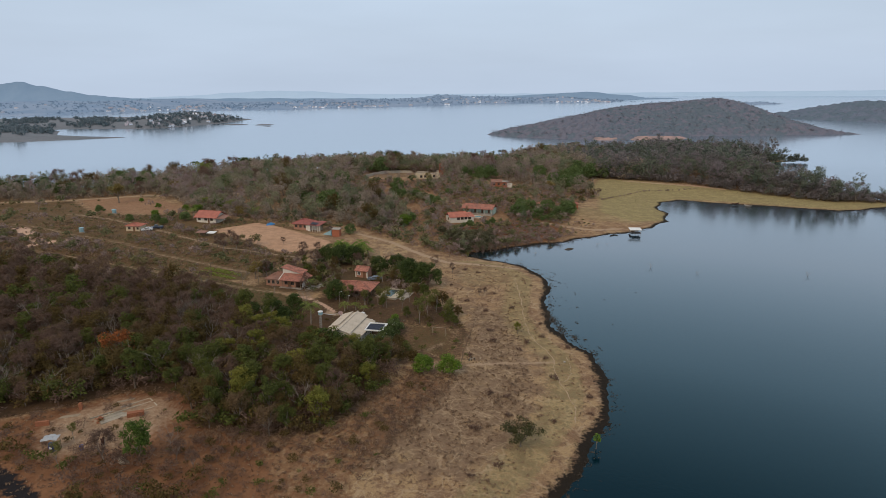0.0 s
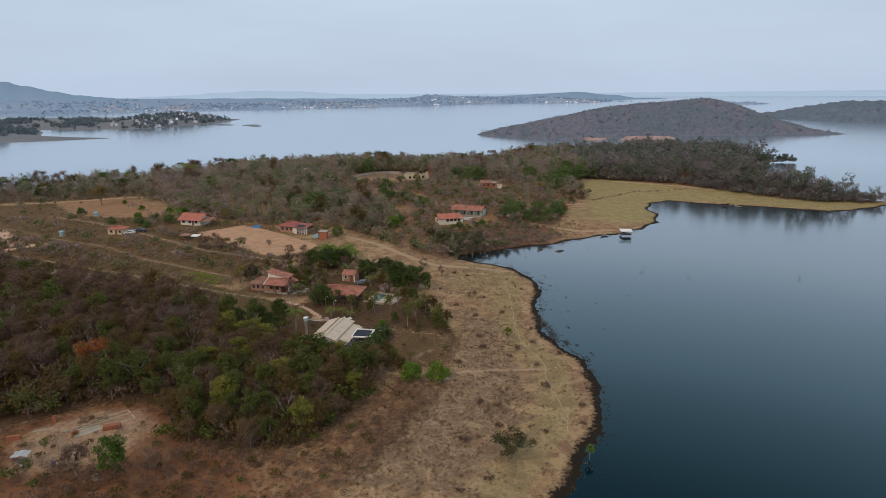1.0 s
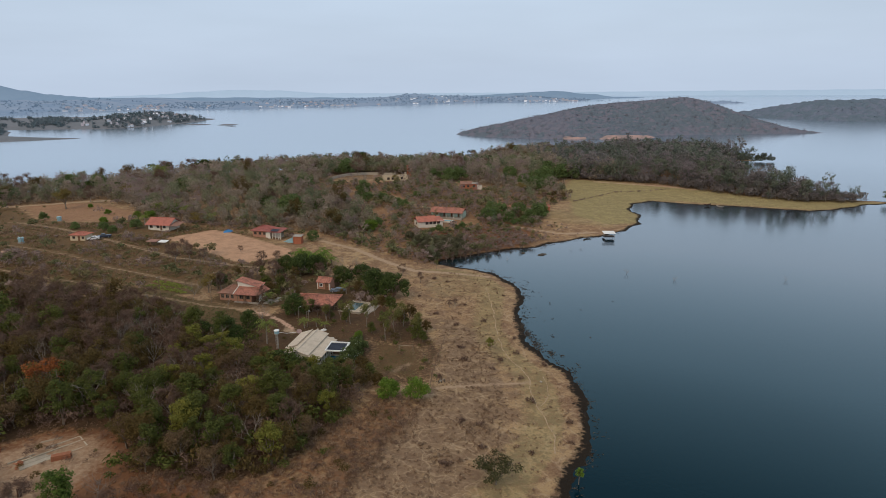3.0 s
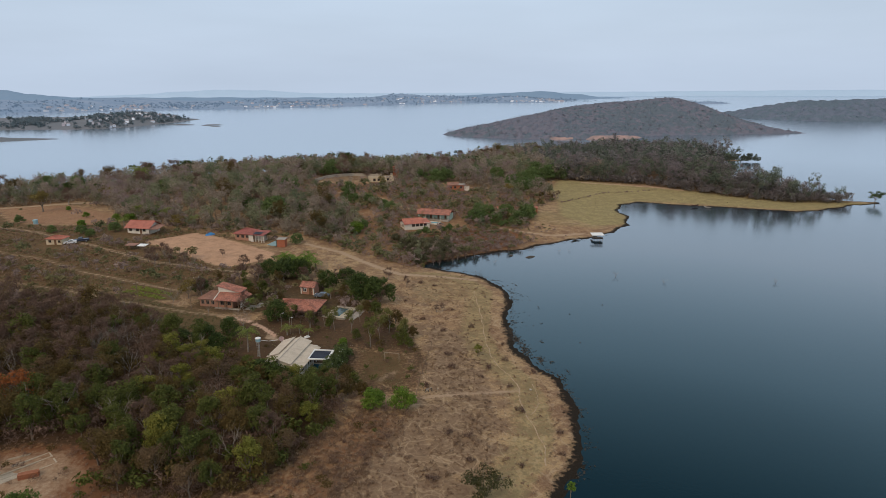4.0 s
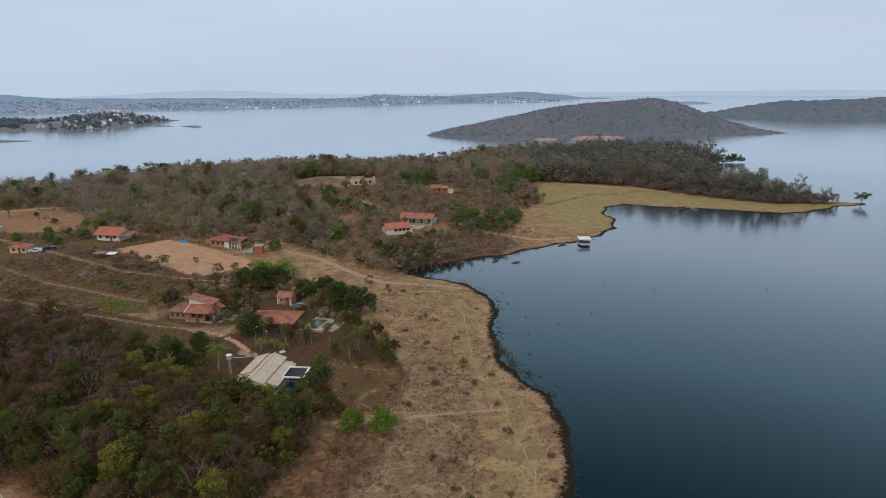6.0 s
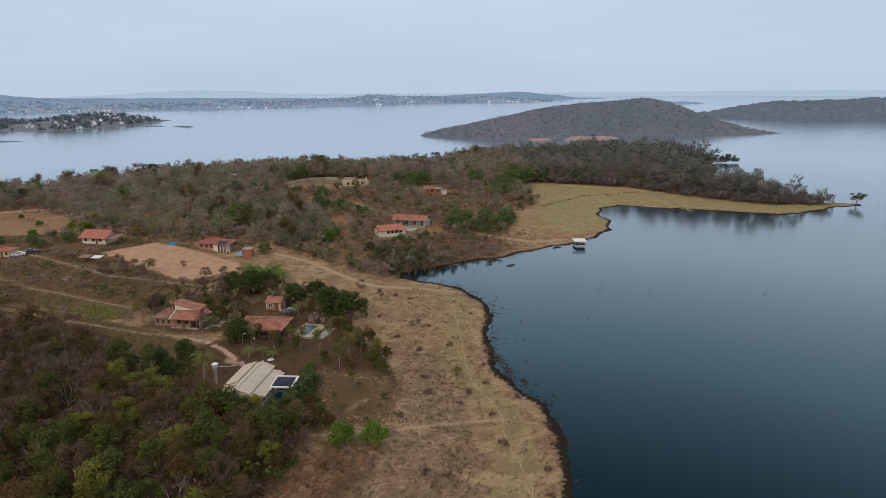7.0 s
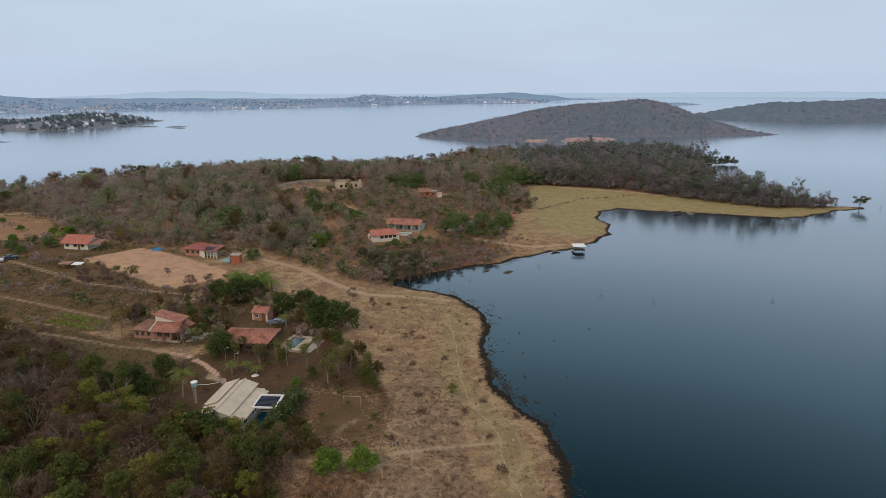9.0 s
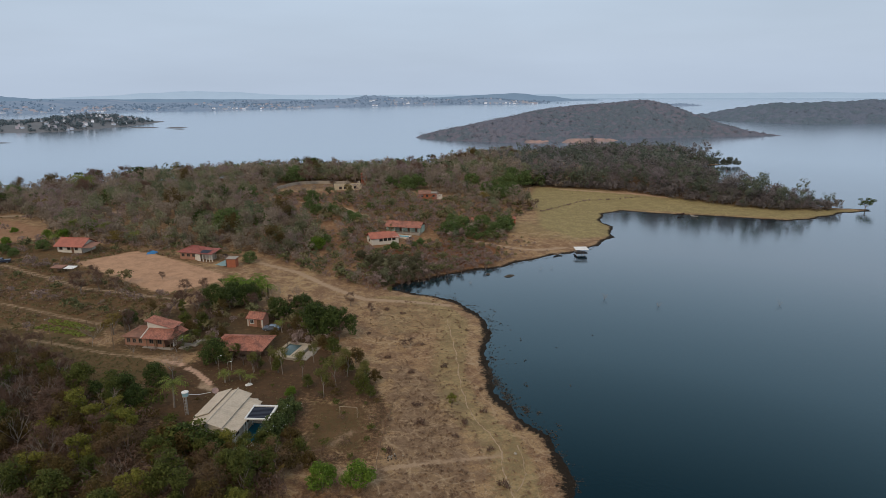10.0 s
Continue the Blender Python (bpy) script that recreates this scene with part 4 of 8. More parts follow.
def tree_shape(seed, high, spread, leaves, size, lobes=9, upward=0.5, slim=0.55, lobe=0.42, flat=0.75, levels=2, sides=4, trunk_share=0.38, thick=0.03, hollow=0.5, corners=4):
    """Trunk and crown of one tree, as two sets of vertices and faces."""
    rng = np.random.default_rng(seed)
    paths, ends = limbs(rng, high, spread, trunk_share, levels, max(3, lobes // 2), thick)
    trunk = tubes(paths, sides)
    if not leaves:
        return trunk, None
    pick = [ends[i] for i in rng.permutation(len(ends))[:lobes]]
    blobs = [(e.x, e.y, min(e.z, high * 0.92), spread * lobe * rng.uniform(0.7, 1.25), flat) for e in pick]
    blobs.append((0, 0, high * 0.66, spread * 0.55, flat))
    return trunk, scatter_leaves(rng, blobs, leaves, size, upward, slim, hollow, corners)


def dome_shape(seed, high, spread, leaves, size, lumps=26, lump=0.34, low=0.12, corners=4):
    """A tree or bush whose leaves reach nearly to the ground in a lumpy dome."""
    rng = np.random.default_rng(seed)
    paths, _ = limbs(rng, high * 0.8, spread * 0.7, 0.25, 1, 5, 0.04)
    blobs = []
    for _ in range(lumps):
        a, up = rng.uniform(0, 6.283), rng.uniform(0.0, 1.0)
        r = spread * (1 - lump) * math.sqrt(max(0.05, 1 - up ** 2.2)) * rng.uniform(0.85, 1.1)
        blobs.append((r * math.cos(a), r * math.sin(a), high * (low + lump * 0.4) + up * high * (1 - low - lump * 0.75), spread * lump * rng.uniform(0.7, 1.2), 0.8))
    blobs.append((0, 0, high * 0.5, spread * 0.6, 0.8))
    return tubes(paths, 4), scatter_leaves(rng, blobs, leaves, size, 0.5, 0.55, 0.55, corners)


def crown_shape(seed, high, spread, leaves, size, base=0.26, lumps=16, lump=0.36, slim=0.55, hollow=0.6, upward=0.6, levels=1, sides=4, thick=0.026, corners=3):
    """A tree with a full, rounded but uneven crown on a short forked trunk."""
    rng = np.random.default_rng(seed)
    paths, _ = limbs(rng, high * 0.86, spread * 0.8, base + 0.08, levels, 5, thick)
    middle, up = high * (base + 1) / 2, high * (1 - base) / 2
    blobs = []
    for _ in range(lumps):
        way = rng.normal(0, 1, 3)
        way[2] += 0.25
        way *= rng.uniform(0.55, 1.0) / np.linalg.norm(way)
        r = spread * lump * rng.uniform(0.65, 1.25)
        blobs.append((way[0] * (spread - r * 0.6), way[1] * (spread - r * 0.6), middle + way[2] * (up - r * 0.5), r, 0.85))
    return tubes(paths, sides), scatter_leaves(rng, blobs, leaves, size, upward, slim, hollow, corners)


def kinds(prefix, leaf, bark, shapes):
    """Shared trunk and crown meshes for several trees of one kind."""
    out = []
    for trunk, crown in shapes:
        out.append((mesh_from(prefix + "_trunk", *trunk, bark), mesh_from(prefix + "_crown", *crown, leaf) if crown else None))
    return out


def set_tree(name, pair, x, y, turn, size, label, group="", lift=0.0, category="tree"):
    ob = new(name)
    ob.empty_display_size = 0.5
    ob.matrix_world = Matrix.LocRotScale((x, y, float(height(x, y)) + lift), Euler((0, 0, turn)), (size, size, size))
    tr = new("trunk", pair[0])
    tr.parent = ob
    if pair[1]:
        cr = new("crown", pair[1])
        cr.parent = ob
    return tagged(ob, label, category, group)


def stuff_of(name, spots, shapes, material, label, category="woodland"):
    """Many plants as one mesh. spots: rows of x, y, z, turn, size; shapes: (verts, faces) to choose from."""
    rng = np.random.default_rng(len(spots) + 5)
    verts, faces, tint, base = [], [], [], 0
    for x, y, z, turn, size in spots:
        v, f = shapes[rng.integers(len(shapes))]
        c, s = math.cos(turn), math.sin(turn)
        verts.append(np.stack([x + (v[:, 0] * c - v[:, 1] * s) * size, y + (v[:, 0] * s + v[:, 1] * c) * size, z + v[:, 2] * size * rng.uniform(0.85, 1.2)], 1))
        faces.append(f + base)
        tint.append(np.full(len(v), rng.uniform()))
        base += len(v)
    me = bpy.data.meshes.new(name)
    verts, faces = np.concatenate(verts).astype(np.float32), np.concatenate(faces).astype(np.int32)
    me.vertices.add(len(verts))
    me.vertices.foreach_set("co", verts.ravel())
    me.loops.add(faces.size)
    me.loops.foreach_set("vertex_index", faces.ravel())
    me.polygons.add(len(faces))
    me.polygons.foreach_set("loop_start", np.arange(0, faces.size, faces.shape[1], dtype=np.int32))
    me.update(calc_edges=True)
    layer_ = me.attributes.new("tint", "FLOAT", "POINT")
    layer_.data.foreach_set("value", np.concatenate(tint).astype(np.float32))
    me.materials.append(material)
    return tagged(new(name, me), label, category, kind="stuff")


def spread_over(ring, step, seed, keep=1.0):
    """Uneven spots over a ring, about step apart."""
    rng = np.random.default_rng(seed)
    px, py = [p[0] for p in ring], [p[1] for p in ring]
    gx, gy = np.meshgrid(np.arange(min(px), max(px), step), np.arange(min(py), max(py), step))
    x, y = (gx + rng.uniform(-0.55, 0.55, gx.shape) * step).ravel(), (gy + rng.uniform(-0.55, 0.55, gy.shape) * step).ravel()
    ok = within(x, y, ring) & (rng.uniform(0, 1, len(x)) < keep)
    return x[ok], y[ok]


ROADS = (ROAD_YARD, ROAD_TRACK, ROAD_FIELD, ROAD_BAY, ROAD_TOP, ROAD_HILL, ROAD_SHORE)


def off_roads(x, y, gap=2.5):
    ok = np.ones(len(x), bool)
    for line in ROADS:
        ok &= to_line(x, y, line) > gap
    for cx, cy, r in KEEP_OPEN:
        ok &= np.hypot(x - cx, y - cy) > r
    return ok & (signed(x, y, COAST_NEAR + COAST_FAR) > 1.5)


# places with houses and other things, kept free of wild trees: x, y, radius
KEEP_OPEN = [(-20, 173, 4.5), (-69.5, 191, 6.5), (-64, 187, 4.5), (-76, 91.5, 3), (-71, 88.5, 3), (-66, 85.5, 3), (-61, 82, 3), (-138, 230, 4), (-146, 228, 5), (-152, 217, 4.5), (-158, 240, 4.5), (-164, 247, 4), (-21.5, 142, 9.5), (-49, 180, 9), (-24, 187, 6), (-24, 178, 7), (-13, 167, 7), (-40, 241, 6), (-55, 247, 9), (-99, 262, 10), (-118, 247, 9), (-84, 235, 6),
             (-18, 376, 24), (36, 349, 9), (14, 268, 9), (24, 276, 9), (48, 294, 6), (68, 299, 4), (-146, 282, 4), (-140, 242, 4), (-29.6, 145.4, 2.5), (-32.6, 148.2, 2.5), (92, 384, 13), (78, 360, 12), (86, 370, 9), (30, 369, 10), (67, 384, 8), (-3, 298, 6), (-9, 293, 7), (-13.5, 259.5, 4.5)]

# --- the woods north and east, and the islands: too many trees to count ---
far_shapes = ([crown_shape(100 + k, 8.6, 2.9, 250, 0.31, 0.2, 13, 0.40, hollow=0.65)[1] for k in range(5)] + [crown_shape(106 + k, 9.6, 2.5, 240, 0.30, 0.3, 11, 0.42, hollow=0.6)[1] for k in range(3)]
              + [dome_shape(108 + k, 6.4, 3.0, 240, 0.33, 14, 0.38, 0.08, 3)[1] for k in range(3)])
far_twigs = [crown_shape(115 + k, 9.0, 3.0, 270, 0.36, 0.25, 16, 0.36, slim=0.16, hollow=0.25, upward=0.2)[1] for k in range(6)]
coarse_shapes = [crown_shape(150 + k, 8.8, 3.0, 100, 0.50, 0.2, 12, 0.40, upward=1.0)[1] for k in range(5)]
coarse_twigs = [crown_shape(156 + k, 8.8, 3.0, 100, 0.62, 0.25, 12, 0.40, slim=0.16, hollow=0.25)[1] for k in range(4)]
far_stems = [tubes([[(0, 0, -0.3, 0.16), (0.1, 0, 2.2, 0.12), (0.3, 0.1, 4.5, 0.07)], [(0.1, 0, 2.2, 0.08), (-1.0, 0.6, 4.8, 0.04)], [(0.1, 0, 2, 0.08), (0.7, -0.9, 4.8, 0.04)]], 3)]
def canopy(seed, high, spread, leaves, size):
    """A low, closed crown seen from very far off."""
    rng = np.random.default_rng(seed)
    lobes = [(rng.normal(0, 0.4) * spread, rng.normal(0, 0.4) * spread, high * rng.uniform(0.35, 0.75), spread * rng.uniform(0.4, 0.7), 0.6) for _ in range(5)]
    return scatter_leaves(rng, lobes, leaves, size, 2.2, 0.7, 0.6, 3)


low_crowns = [canopy(160 + k, 4.5, 2.6, 16, 0.82) for k in range(6)]
rough_isle = [dome_shape(130 + k, 4.2, 3.0, 40, 0.8, 8, 0.55, 0.0, 3)[1] for k in range(6)]


def rows(x, y, rng, low, high, zf=None):
    z = height(x, y) if zf is None else zf(x, y)
    return list(zip(x, y, z, rng.uniform(0, 6.28, len(x)), rng.uniform(low, high, len(x))))


def build_far_woods():
    rng = np.random.default_rng(11)
    for ring, step, keep, seed in ((NORTH_WOOD, 4.7, 0.97, 21), (EAST_WOOD, 4.8, 1.0, 22)):
        x, y = spread_over(ring, step, seed, keep)
        ok = off_roads(x, y)
        x, y = x[ok], y[ok]
        pick = rng.uniform(0, 1, len(x)) + 0.25 * wave(x * 2, y * 2)
        where_ = "north" if ring is NORTH_WOOD else "east"
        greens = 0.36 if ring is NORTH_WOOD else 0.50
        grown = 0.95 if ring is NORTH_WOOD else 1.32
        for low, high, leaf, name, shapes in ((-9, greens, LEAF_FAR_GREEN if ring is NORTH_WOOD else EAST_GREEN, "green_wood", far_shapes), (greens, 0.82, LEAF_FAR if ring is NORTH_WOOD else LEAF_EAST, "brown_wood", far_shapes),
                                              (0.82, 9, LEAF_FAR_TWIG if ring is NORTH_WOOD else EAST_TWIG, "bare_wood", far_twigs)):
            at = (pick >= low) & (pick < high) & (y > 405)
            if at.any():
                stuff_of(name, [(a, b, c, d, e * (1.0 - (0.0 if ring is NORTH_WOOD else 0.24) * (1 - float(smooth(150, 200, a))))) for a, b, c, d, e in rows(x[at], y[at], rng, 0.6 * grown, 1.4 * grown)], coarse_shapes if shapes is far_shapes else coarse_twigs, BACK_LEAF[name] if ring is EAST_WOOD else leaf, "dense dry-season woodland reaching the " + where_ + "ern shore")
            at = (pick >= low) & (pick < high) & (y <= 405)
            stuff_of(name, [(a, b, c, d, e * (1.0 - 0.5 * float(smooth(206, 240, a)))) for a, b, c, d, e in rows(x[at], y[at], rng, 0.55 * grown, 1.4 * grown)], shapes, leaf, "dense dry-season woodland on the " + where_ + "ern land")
        stuff_of("stems", rows(x[y < 410], y[y < 410], rng, 0.7, 1.2), far_stems, BARK, "thin grey trunks of the woodland")
    x, y = spread_over(HILL_SCRUB, 4.6, 23, 0.42)
    ok = off_roads(x, y, 3.5) & ((y > 262) | (x < 22))
    x, y = x[ok], y[ok]
    pick = rng.uniform(0, 1, len(x))
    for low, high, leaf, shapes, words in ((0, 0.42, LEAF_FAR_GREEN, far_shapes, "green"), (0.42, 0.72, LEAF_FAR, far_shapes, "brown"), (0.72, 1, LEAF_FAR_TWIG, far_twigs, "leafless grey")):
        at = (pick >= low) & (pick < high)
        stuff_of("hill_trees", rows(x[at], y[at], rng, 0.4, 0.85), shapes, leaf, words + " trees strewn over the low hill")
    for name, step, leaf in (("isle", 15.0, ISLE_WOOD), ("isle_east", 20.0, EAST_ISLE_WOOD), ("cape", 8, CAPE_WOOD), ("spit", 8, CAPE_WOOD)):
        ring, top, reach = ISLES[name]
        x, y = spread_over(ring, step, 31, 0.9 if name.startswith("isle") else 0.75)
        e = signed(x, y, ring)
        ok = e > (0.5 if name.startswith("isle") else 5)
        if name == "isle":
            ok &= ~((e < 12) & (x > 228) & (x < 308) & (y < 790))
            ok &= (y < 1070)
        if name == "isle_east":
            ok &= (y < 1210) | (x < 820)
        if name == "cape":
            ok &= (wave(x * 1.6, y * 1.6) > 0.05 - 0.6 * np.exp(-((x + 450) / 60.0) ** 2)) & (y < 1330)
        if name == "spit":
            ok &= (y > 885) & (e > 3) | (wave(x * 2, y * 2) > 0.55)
        stuff_of("island_wood", rows(x[ok], y[ok], rng, 0.6, 1.0 if name.startswith("isle") else 1.9 if name == "cape" else 2.3, lambda a, b: dome(a, b, ring, top, reach) + (0.9 if name.startswith("isle") else -0.6)), low_crowns if name.startswith("isle") else rough_isle, leaf, "woodland covering the island, painted blue-grey with haze")


build_far_woods()

# --- the near wood: single trees ---
green_trees = kinds("green_tree", LEAF_GREEN, BARK, [crown_shape(200 + k, 8.0, 2.9, 2300, 0.165, 0.2, 20, 0.32) for k in range(3)] + [crown_shape(204 + k, 9.2, 2.3, 2000, 0.165, 0.2, 18, 0.36) for k in range(2)])
olive_trees = kinds("olive_tree", LEAF_OLIVE, BARK, [crown_shape(210 + k, 7.4, 2.8, 1900, 0.16, 0.22, 20, 0.32, slim=0.45) for k in range(4)])
dry_trees = kinds("dry_tree", LEAF_DRY, BARK, [crown_shape(220 + k, 7.2, 2.8, 1700, 0.17, 0.22, 18, 0.34, slim=0.32, hollow=0.3, levels=2) for k in range(4)])
twig_trees = kinds("twig_tree", LEAF_TWIG, PALE_BARK, [crown_shape(230 + k, 7.4, 3.0, 1300, 0.36, 0.25, 20, 0.34, slim=0.075, hollow=0.1, upward=0.0, levels=2, sides=3) for k in range(3)])
bare_trees = kinds("bare_tree", LEAF_TWIG, PALE_BARK, [tree_shape(240 + k, 7.2, 4.2, 0, 0.3, lobes=14, levels=3, sides=3, thick=0.014, trunk_share=0.34) for k in range(4)])
lime_trees = kinds("fresh_tree", LEAF_FRESH, BARK, [crown_shape(250 + k, 7.8, 2.5, 2000, 0.165, 0.22, 18, 0.34) for k in range(3)])
rust_trees = kinds("rust_tree", LEAF_RUST, BARK, [crown_shape(260, 7.8, 3.0, 1700, 0.18, 0.25, 18, 0.34)])
hill_mangos = kinds("hill_mango", HILL_MANGO, BARK, [dome_shape(480 + k, 7.6, 4.9, 2100, 0.32, 28, 0.30, 0.05, 3) for k in range(3)])
bay_bushes = kinds("bay_bush", LEAF_BAY, BARK, [dome_shape(490 + k, 4.2, 3.0, 1700, 0.24, 26, 0.3, 0.0, 3) for k in range(2)])
mango_trees = kinds("mango_tree", LEAF_DARK, BARK, [dome_shape(270 + k, 7.4, 4.7, 4200, 0.235, 34, 0.28, 0.1, 3) for k in range(3)])

KIND_LABEL = {"green": (green_trees, "leafy green tree in the dry wood"), "olive": (olive_trees, "olive-green tree with a thin crown"), "dry": (dry_trees, "tree with withered brown leaves"),
              "twig": (twig_trees, "leafless grey tree with fine twigs"), "bare": (bare_trees, "bare pale tree with forked limbs"), "fresh": (lime_trees, "fresh light-green tree among dry ones")}


def build_near_wood():
    rng = np.random.default_rng(41)
    x, y = spread_over(NEAR_WOOD, 3.75, 42, 0.98)
    ok = off_roads(x, y, 3.0)
    x, y = x[ok], y[ok]
    order = np.argsort((x + 30) ** 2 + (y - 110) ** 2)
    rest = []
    for n, i in enumerate(order):
        edge = float(smooth(25, 0, signed(x[i], y[i], NEAR_WOOD)))
        right = float(smooth(-75, -25, x[i]))
        p = rng.uniform() + 0.15 * float(wave(x[i] * 3, y[i] * 3))
        g = 0.09 + 0.20 * right + 0.19 * float(smooth(146, 108, y[i]))
        kind = "green" if p < g else "olive" if p < g + 0.19 else "dry" if p < g + 0.36 else "twig" if p < 0.86 else "bare" if p < 0.97 else "fresh"
        if kind == "fresh" and right < 0.5:
            kind = "olive"
        if right > 0.6 and rng.uniform() < 0.12:
            kind = "fresh"
        size = rng.uniform(0.78, 1.2) * (1 - 0.15 * edge)
        if kind == "bare":
            size *= 1.12
        if n < 290:
            pairs, label = KIND_LABEL[kind]
            set_tree("tree", pairs[rng.integers(len(pairs))], x[i], y[i], rng.uniform(0, 6.28), size, label, "trees of the near wood")
        else:
            rest.append((kind, x[i], y[i], float(height(x[i], y[i])), rng.uniform(0, 6.28), size))
    medium = [crown_shape(300 + k, 7.6, 2.9, 520, 0.29, 0.2, 16, 0.34)[1] for k in range(4)]
    thin = [crown_shape(310 + k, 7.6, 3.0, 620, 0.36, 0.2, 18, 0.34, slim=0.12, hollow=0.15, upward=0.1)[1] for k in range(4)]
    for names, leaf, shapes in ((("green", "fresh"), LEAF_GREEN, medium), (("olive",), LEAF_OLIVE, medium), (("dry",), LEAF_DRY, thin), (("twig", "bare"), LEAF_TWIG, thin)):
        rows_ = [r[1:] for r in rest if r[0] in names]
        if rows_:
            stuff_of("wood", rows_, shapes, leaf, "farther part of the near dry wood")
    set_tree("tree", rust_trees[0], -68.4, 125.2, 0.4, 1.28, "tree with rust-orange dry foliage in the wood", "trees of the near wood")


build_near_wood()


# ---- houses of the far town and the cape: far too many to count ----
# walls and roofs alike have the haze mixed into their colour
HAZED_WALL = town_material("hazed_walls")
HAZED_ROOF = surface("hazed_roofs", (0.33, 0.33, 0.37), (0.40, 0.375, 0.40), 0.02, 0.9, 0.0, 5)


def block(x0, x1, y0, y1, z0, z1, inset=0.0):
    """A box, its top drawn in by inset."""
    i = inset
    v = [(x0, y0, z0), (x1, y0, z0), (x1, y1, z0), (x0, y1, z0), (x0 + i, y0 + i, z1), (x1 - i, y0 + i, z1), (x1 - i, y1 - i, z1), (x0 + i, y1 - i, z1)]
    return v, [(0, 3, 2, 1), (4, 5, 6, 7), (0, 1, 5, 4), (1, 2, 6, 5), (2, 3, 7, 6), (3, 0, 4, 7)]


def build_far_houses():
    rng = np.random.default_rng(61)
    walls, roofs, base = ([], []), ([], []), 0
    spots = []
    for _ in range(1000):
        u = rng.uniform()
        x = -1500 + 2250 * u
        shore = np.interp(x, [p[0] for p in FAR_RING[1:12]], [p[1] for p in FAR_RING[1:12]])
        y = shore + rng.choice([rng.uniform(10, 60), rng.uniform(60, 240)])
        if wave(x * 0.35, y * 0.35) < rng.uniform(-0.5, 0.7):
            continue
        spots.append((x, y, float(dome(x, y, FAR_RING, 26.0, 260.0)), rng.uniform(4, 13), rng.uniform(2.2, 4.2)))
    ring, top, reach = ISLES["cape"]
    for _ in range(70):
        x, y = rng.triangular(-560, -410, -385), rng.uniform(1060, 1330)
        e = float(signed(x, y, ring))
        if e > 6:
            spots.append((x, y, float(dome(x, y, ring, top, reach)), rng.uniform(3, 6), rng.uniform(2.2, 3.2)))
    for x, y, z, w, h in spots:
        a = rng.uniform(0, 3.1)
        c, s = math.cos(a), math.sin(a)
        v, f = block(-w / 2, w / 2, -w / 3, w / 3, -2, h)
        walls[0].extend((x + p[0] * c - p[1] * s, y + p[0] * s + p[1] * c, z + p[2]) for p in v)
        walls[1].extend(tuple(i + base for i in q) for q in f)
        v, f = block(-w / 2 - 0.4, w / 2 + 0.4, -w / 3 - 0.4, w / 3 + 0.4, h, h + 1.6, w / 3.2)
        roofs[0].extend((x + p[0] * c - p[1] * s, y + p[0] * s + p[1] * c, z + p[2]) for p in v)
        roofs[1].extend(tuple(i + base for i in q) for q in f)
        base += 8
    tagged(new("far_houses", mesh_from("far_houses", *walls, HAZED_WALL)), "house walls of a distant town, pale with painted haze", "town", kind="stuff")
    tagged(new("far_roofs", mesh_from("far_roofs", *roofs, HAZED_ROOF)), "roofs of a distant town, pale with painted haze", "town", kind="stuff")


build_far_houses()


def build_far_trees():
    rng = np.random.default_rng(66)
    spots = []
    for _ in range(4600):
        x = rng.uniform(-2300, 950)
        shore = np.interp(x, [p[0] for p in FAR_RING[:12]], [p[1] for p in FAR_RING[:12]])
        y = shore + rng.uniform(5, 330) * rng.choice([1.0, 1.9])
        if wave(x * 0.5 + 90, y * 0.5) < rng.uniform(-0.6, 0.5):
            continue
        spots.append((x, y, float(dome(x, y, FAR_RING, 26.0, 260.0)) - 1, rng.uniform(0, 6.28), rng.uniform(0.5, 1.25)))
    for _ in range(60):
        x, y = rng.uniform(1060, 1235), rng.uniform(2150, 2290)
        if within(x, y, ISLET):
            spots.append((x, y, float(dome(x, y, ISLET, 5.0, 50.0)) - 1, rng.uniform(0, 6.28), rng.uniform(0.5, 0.9)))
    stuff_of("far_trees", spots, [dome_shape(140 + k, 6.0, 5.0, 14, 1.7, 6, 0.5, 0.0, 3)[1] for k in range(4)], FAR_TREES, "trees along the distant shore in painted blue-grey haze")


# the far trees carry the same painted haze and glow
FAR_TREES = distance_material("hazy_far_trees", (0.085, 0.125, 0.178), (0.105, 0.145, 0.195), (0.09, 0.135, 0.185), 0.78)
build_far_trees()


# ---- building blocks for houses and small things ----
def part(name, shape, material, parent, label=""):
    """One mesh object under a thing or a part, in the thing's own space. shape: (verts, faces)."""
    ob = new(name, mesh_from(name, shape[0], shape[1], material))
    ob.parent = parent
    return tagged(ob, label) if label else ob


def thing(name, x, y, turn, label, category, group="", z=None):
    ob = new(name)
    ob.empty_display_size = 0.5
    ob.matrix_world = pose(x, y, float(height(x, y)) if z is None else z, 0, 0, turn)
    return tagged(ob, label, category, group)


def fused(*shapes):
    verts, faces = [], []
    for v, f in shapes:
        base = len(verts)
        verts += [tuple(p) for p in v]
        faces += [tuple(i + base for i in q) for q in f]
    return verts, faces


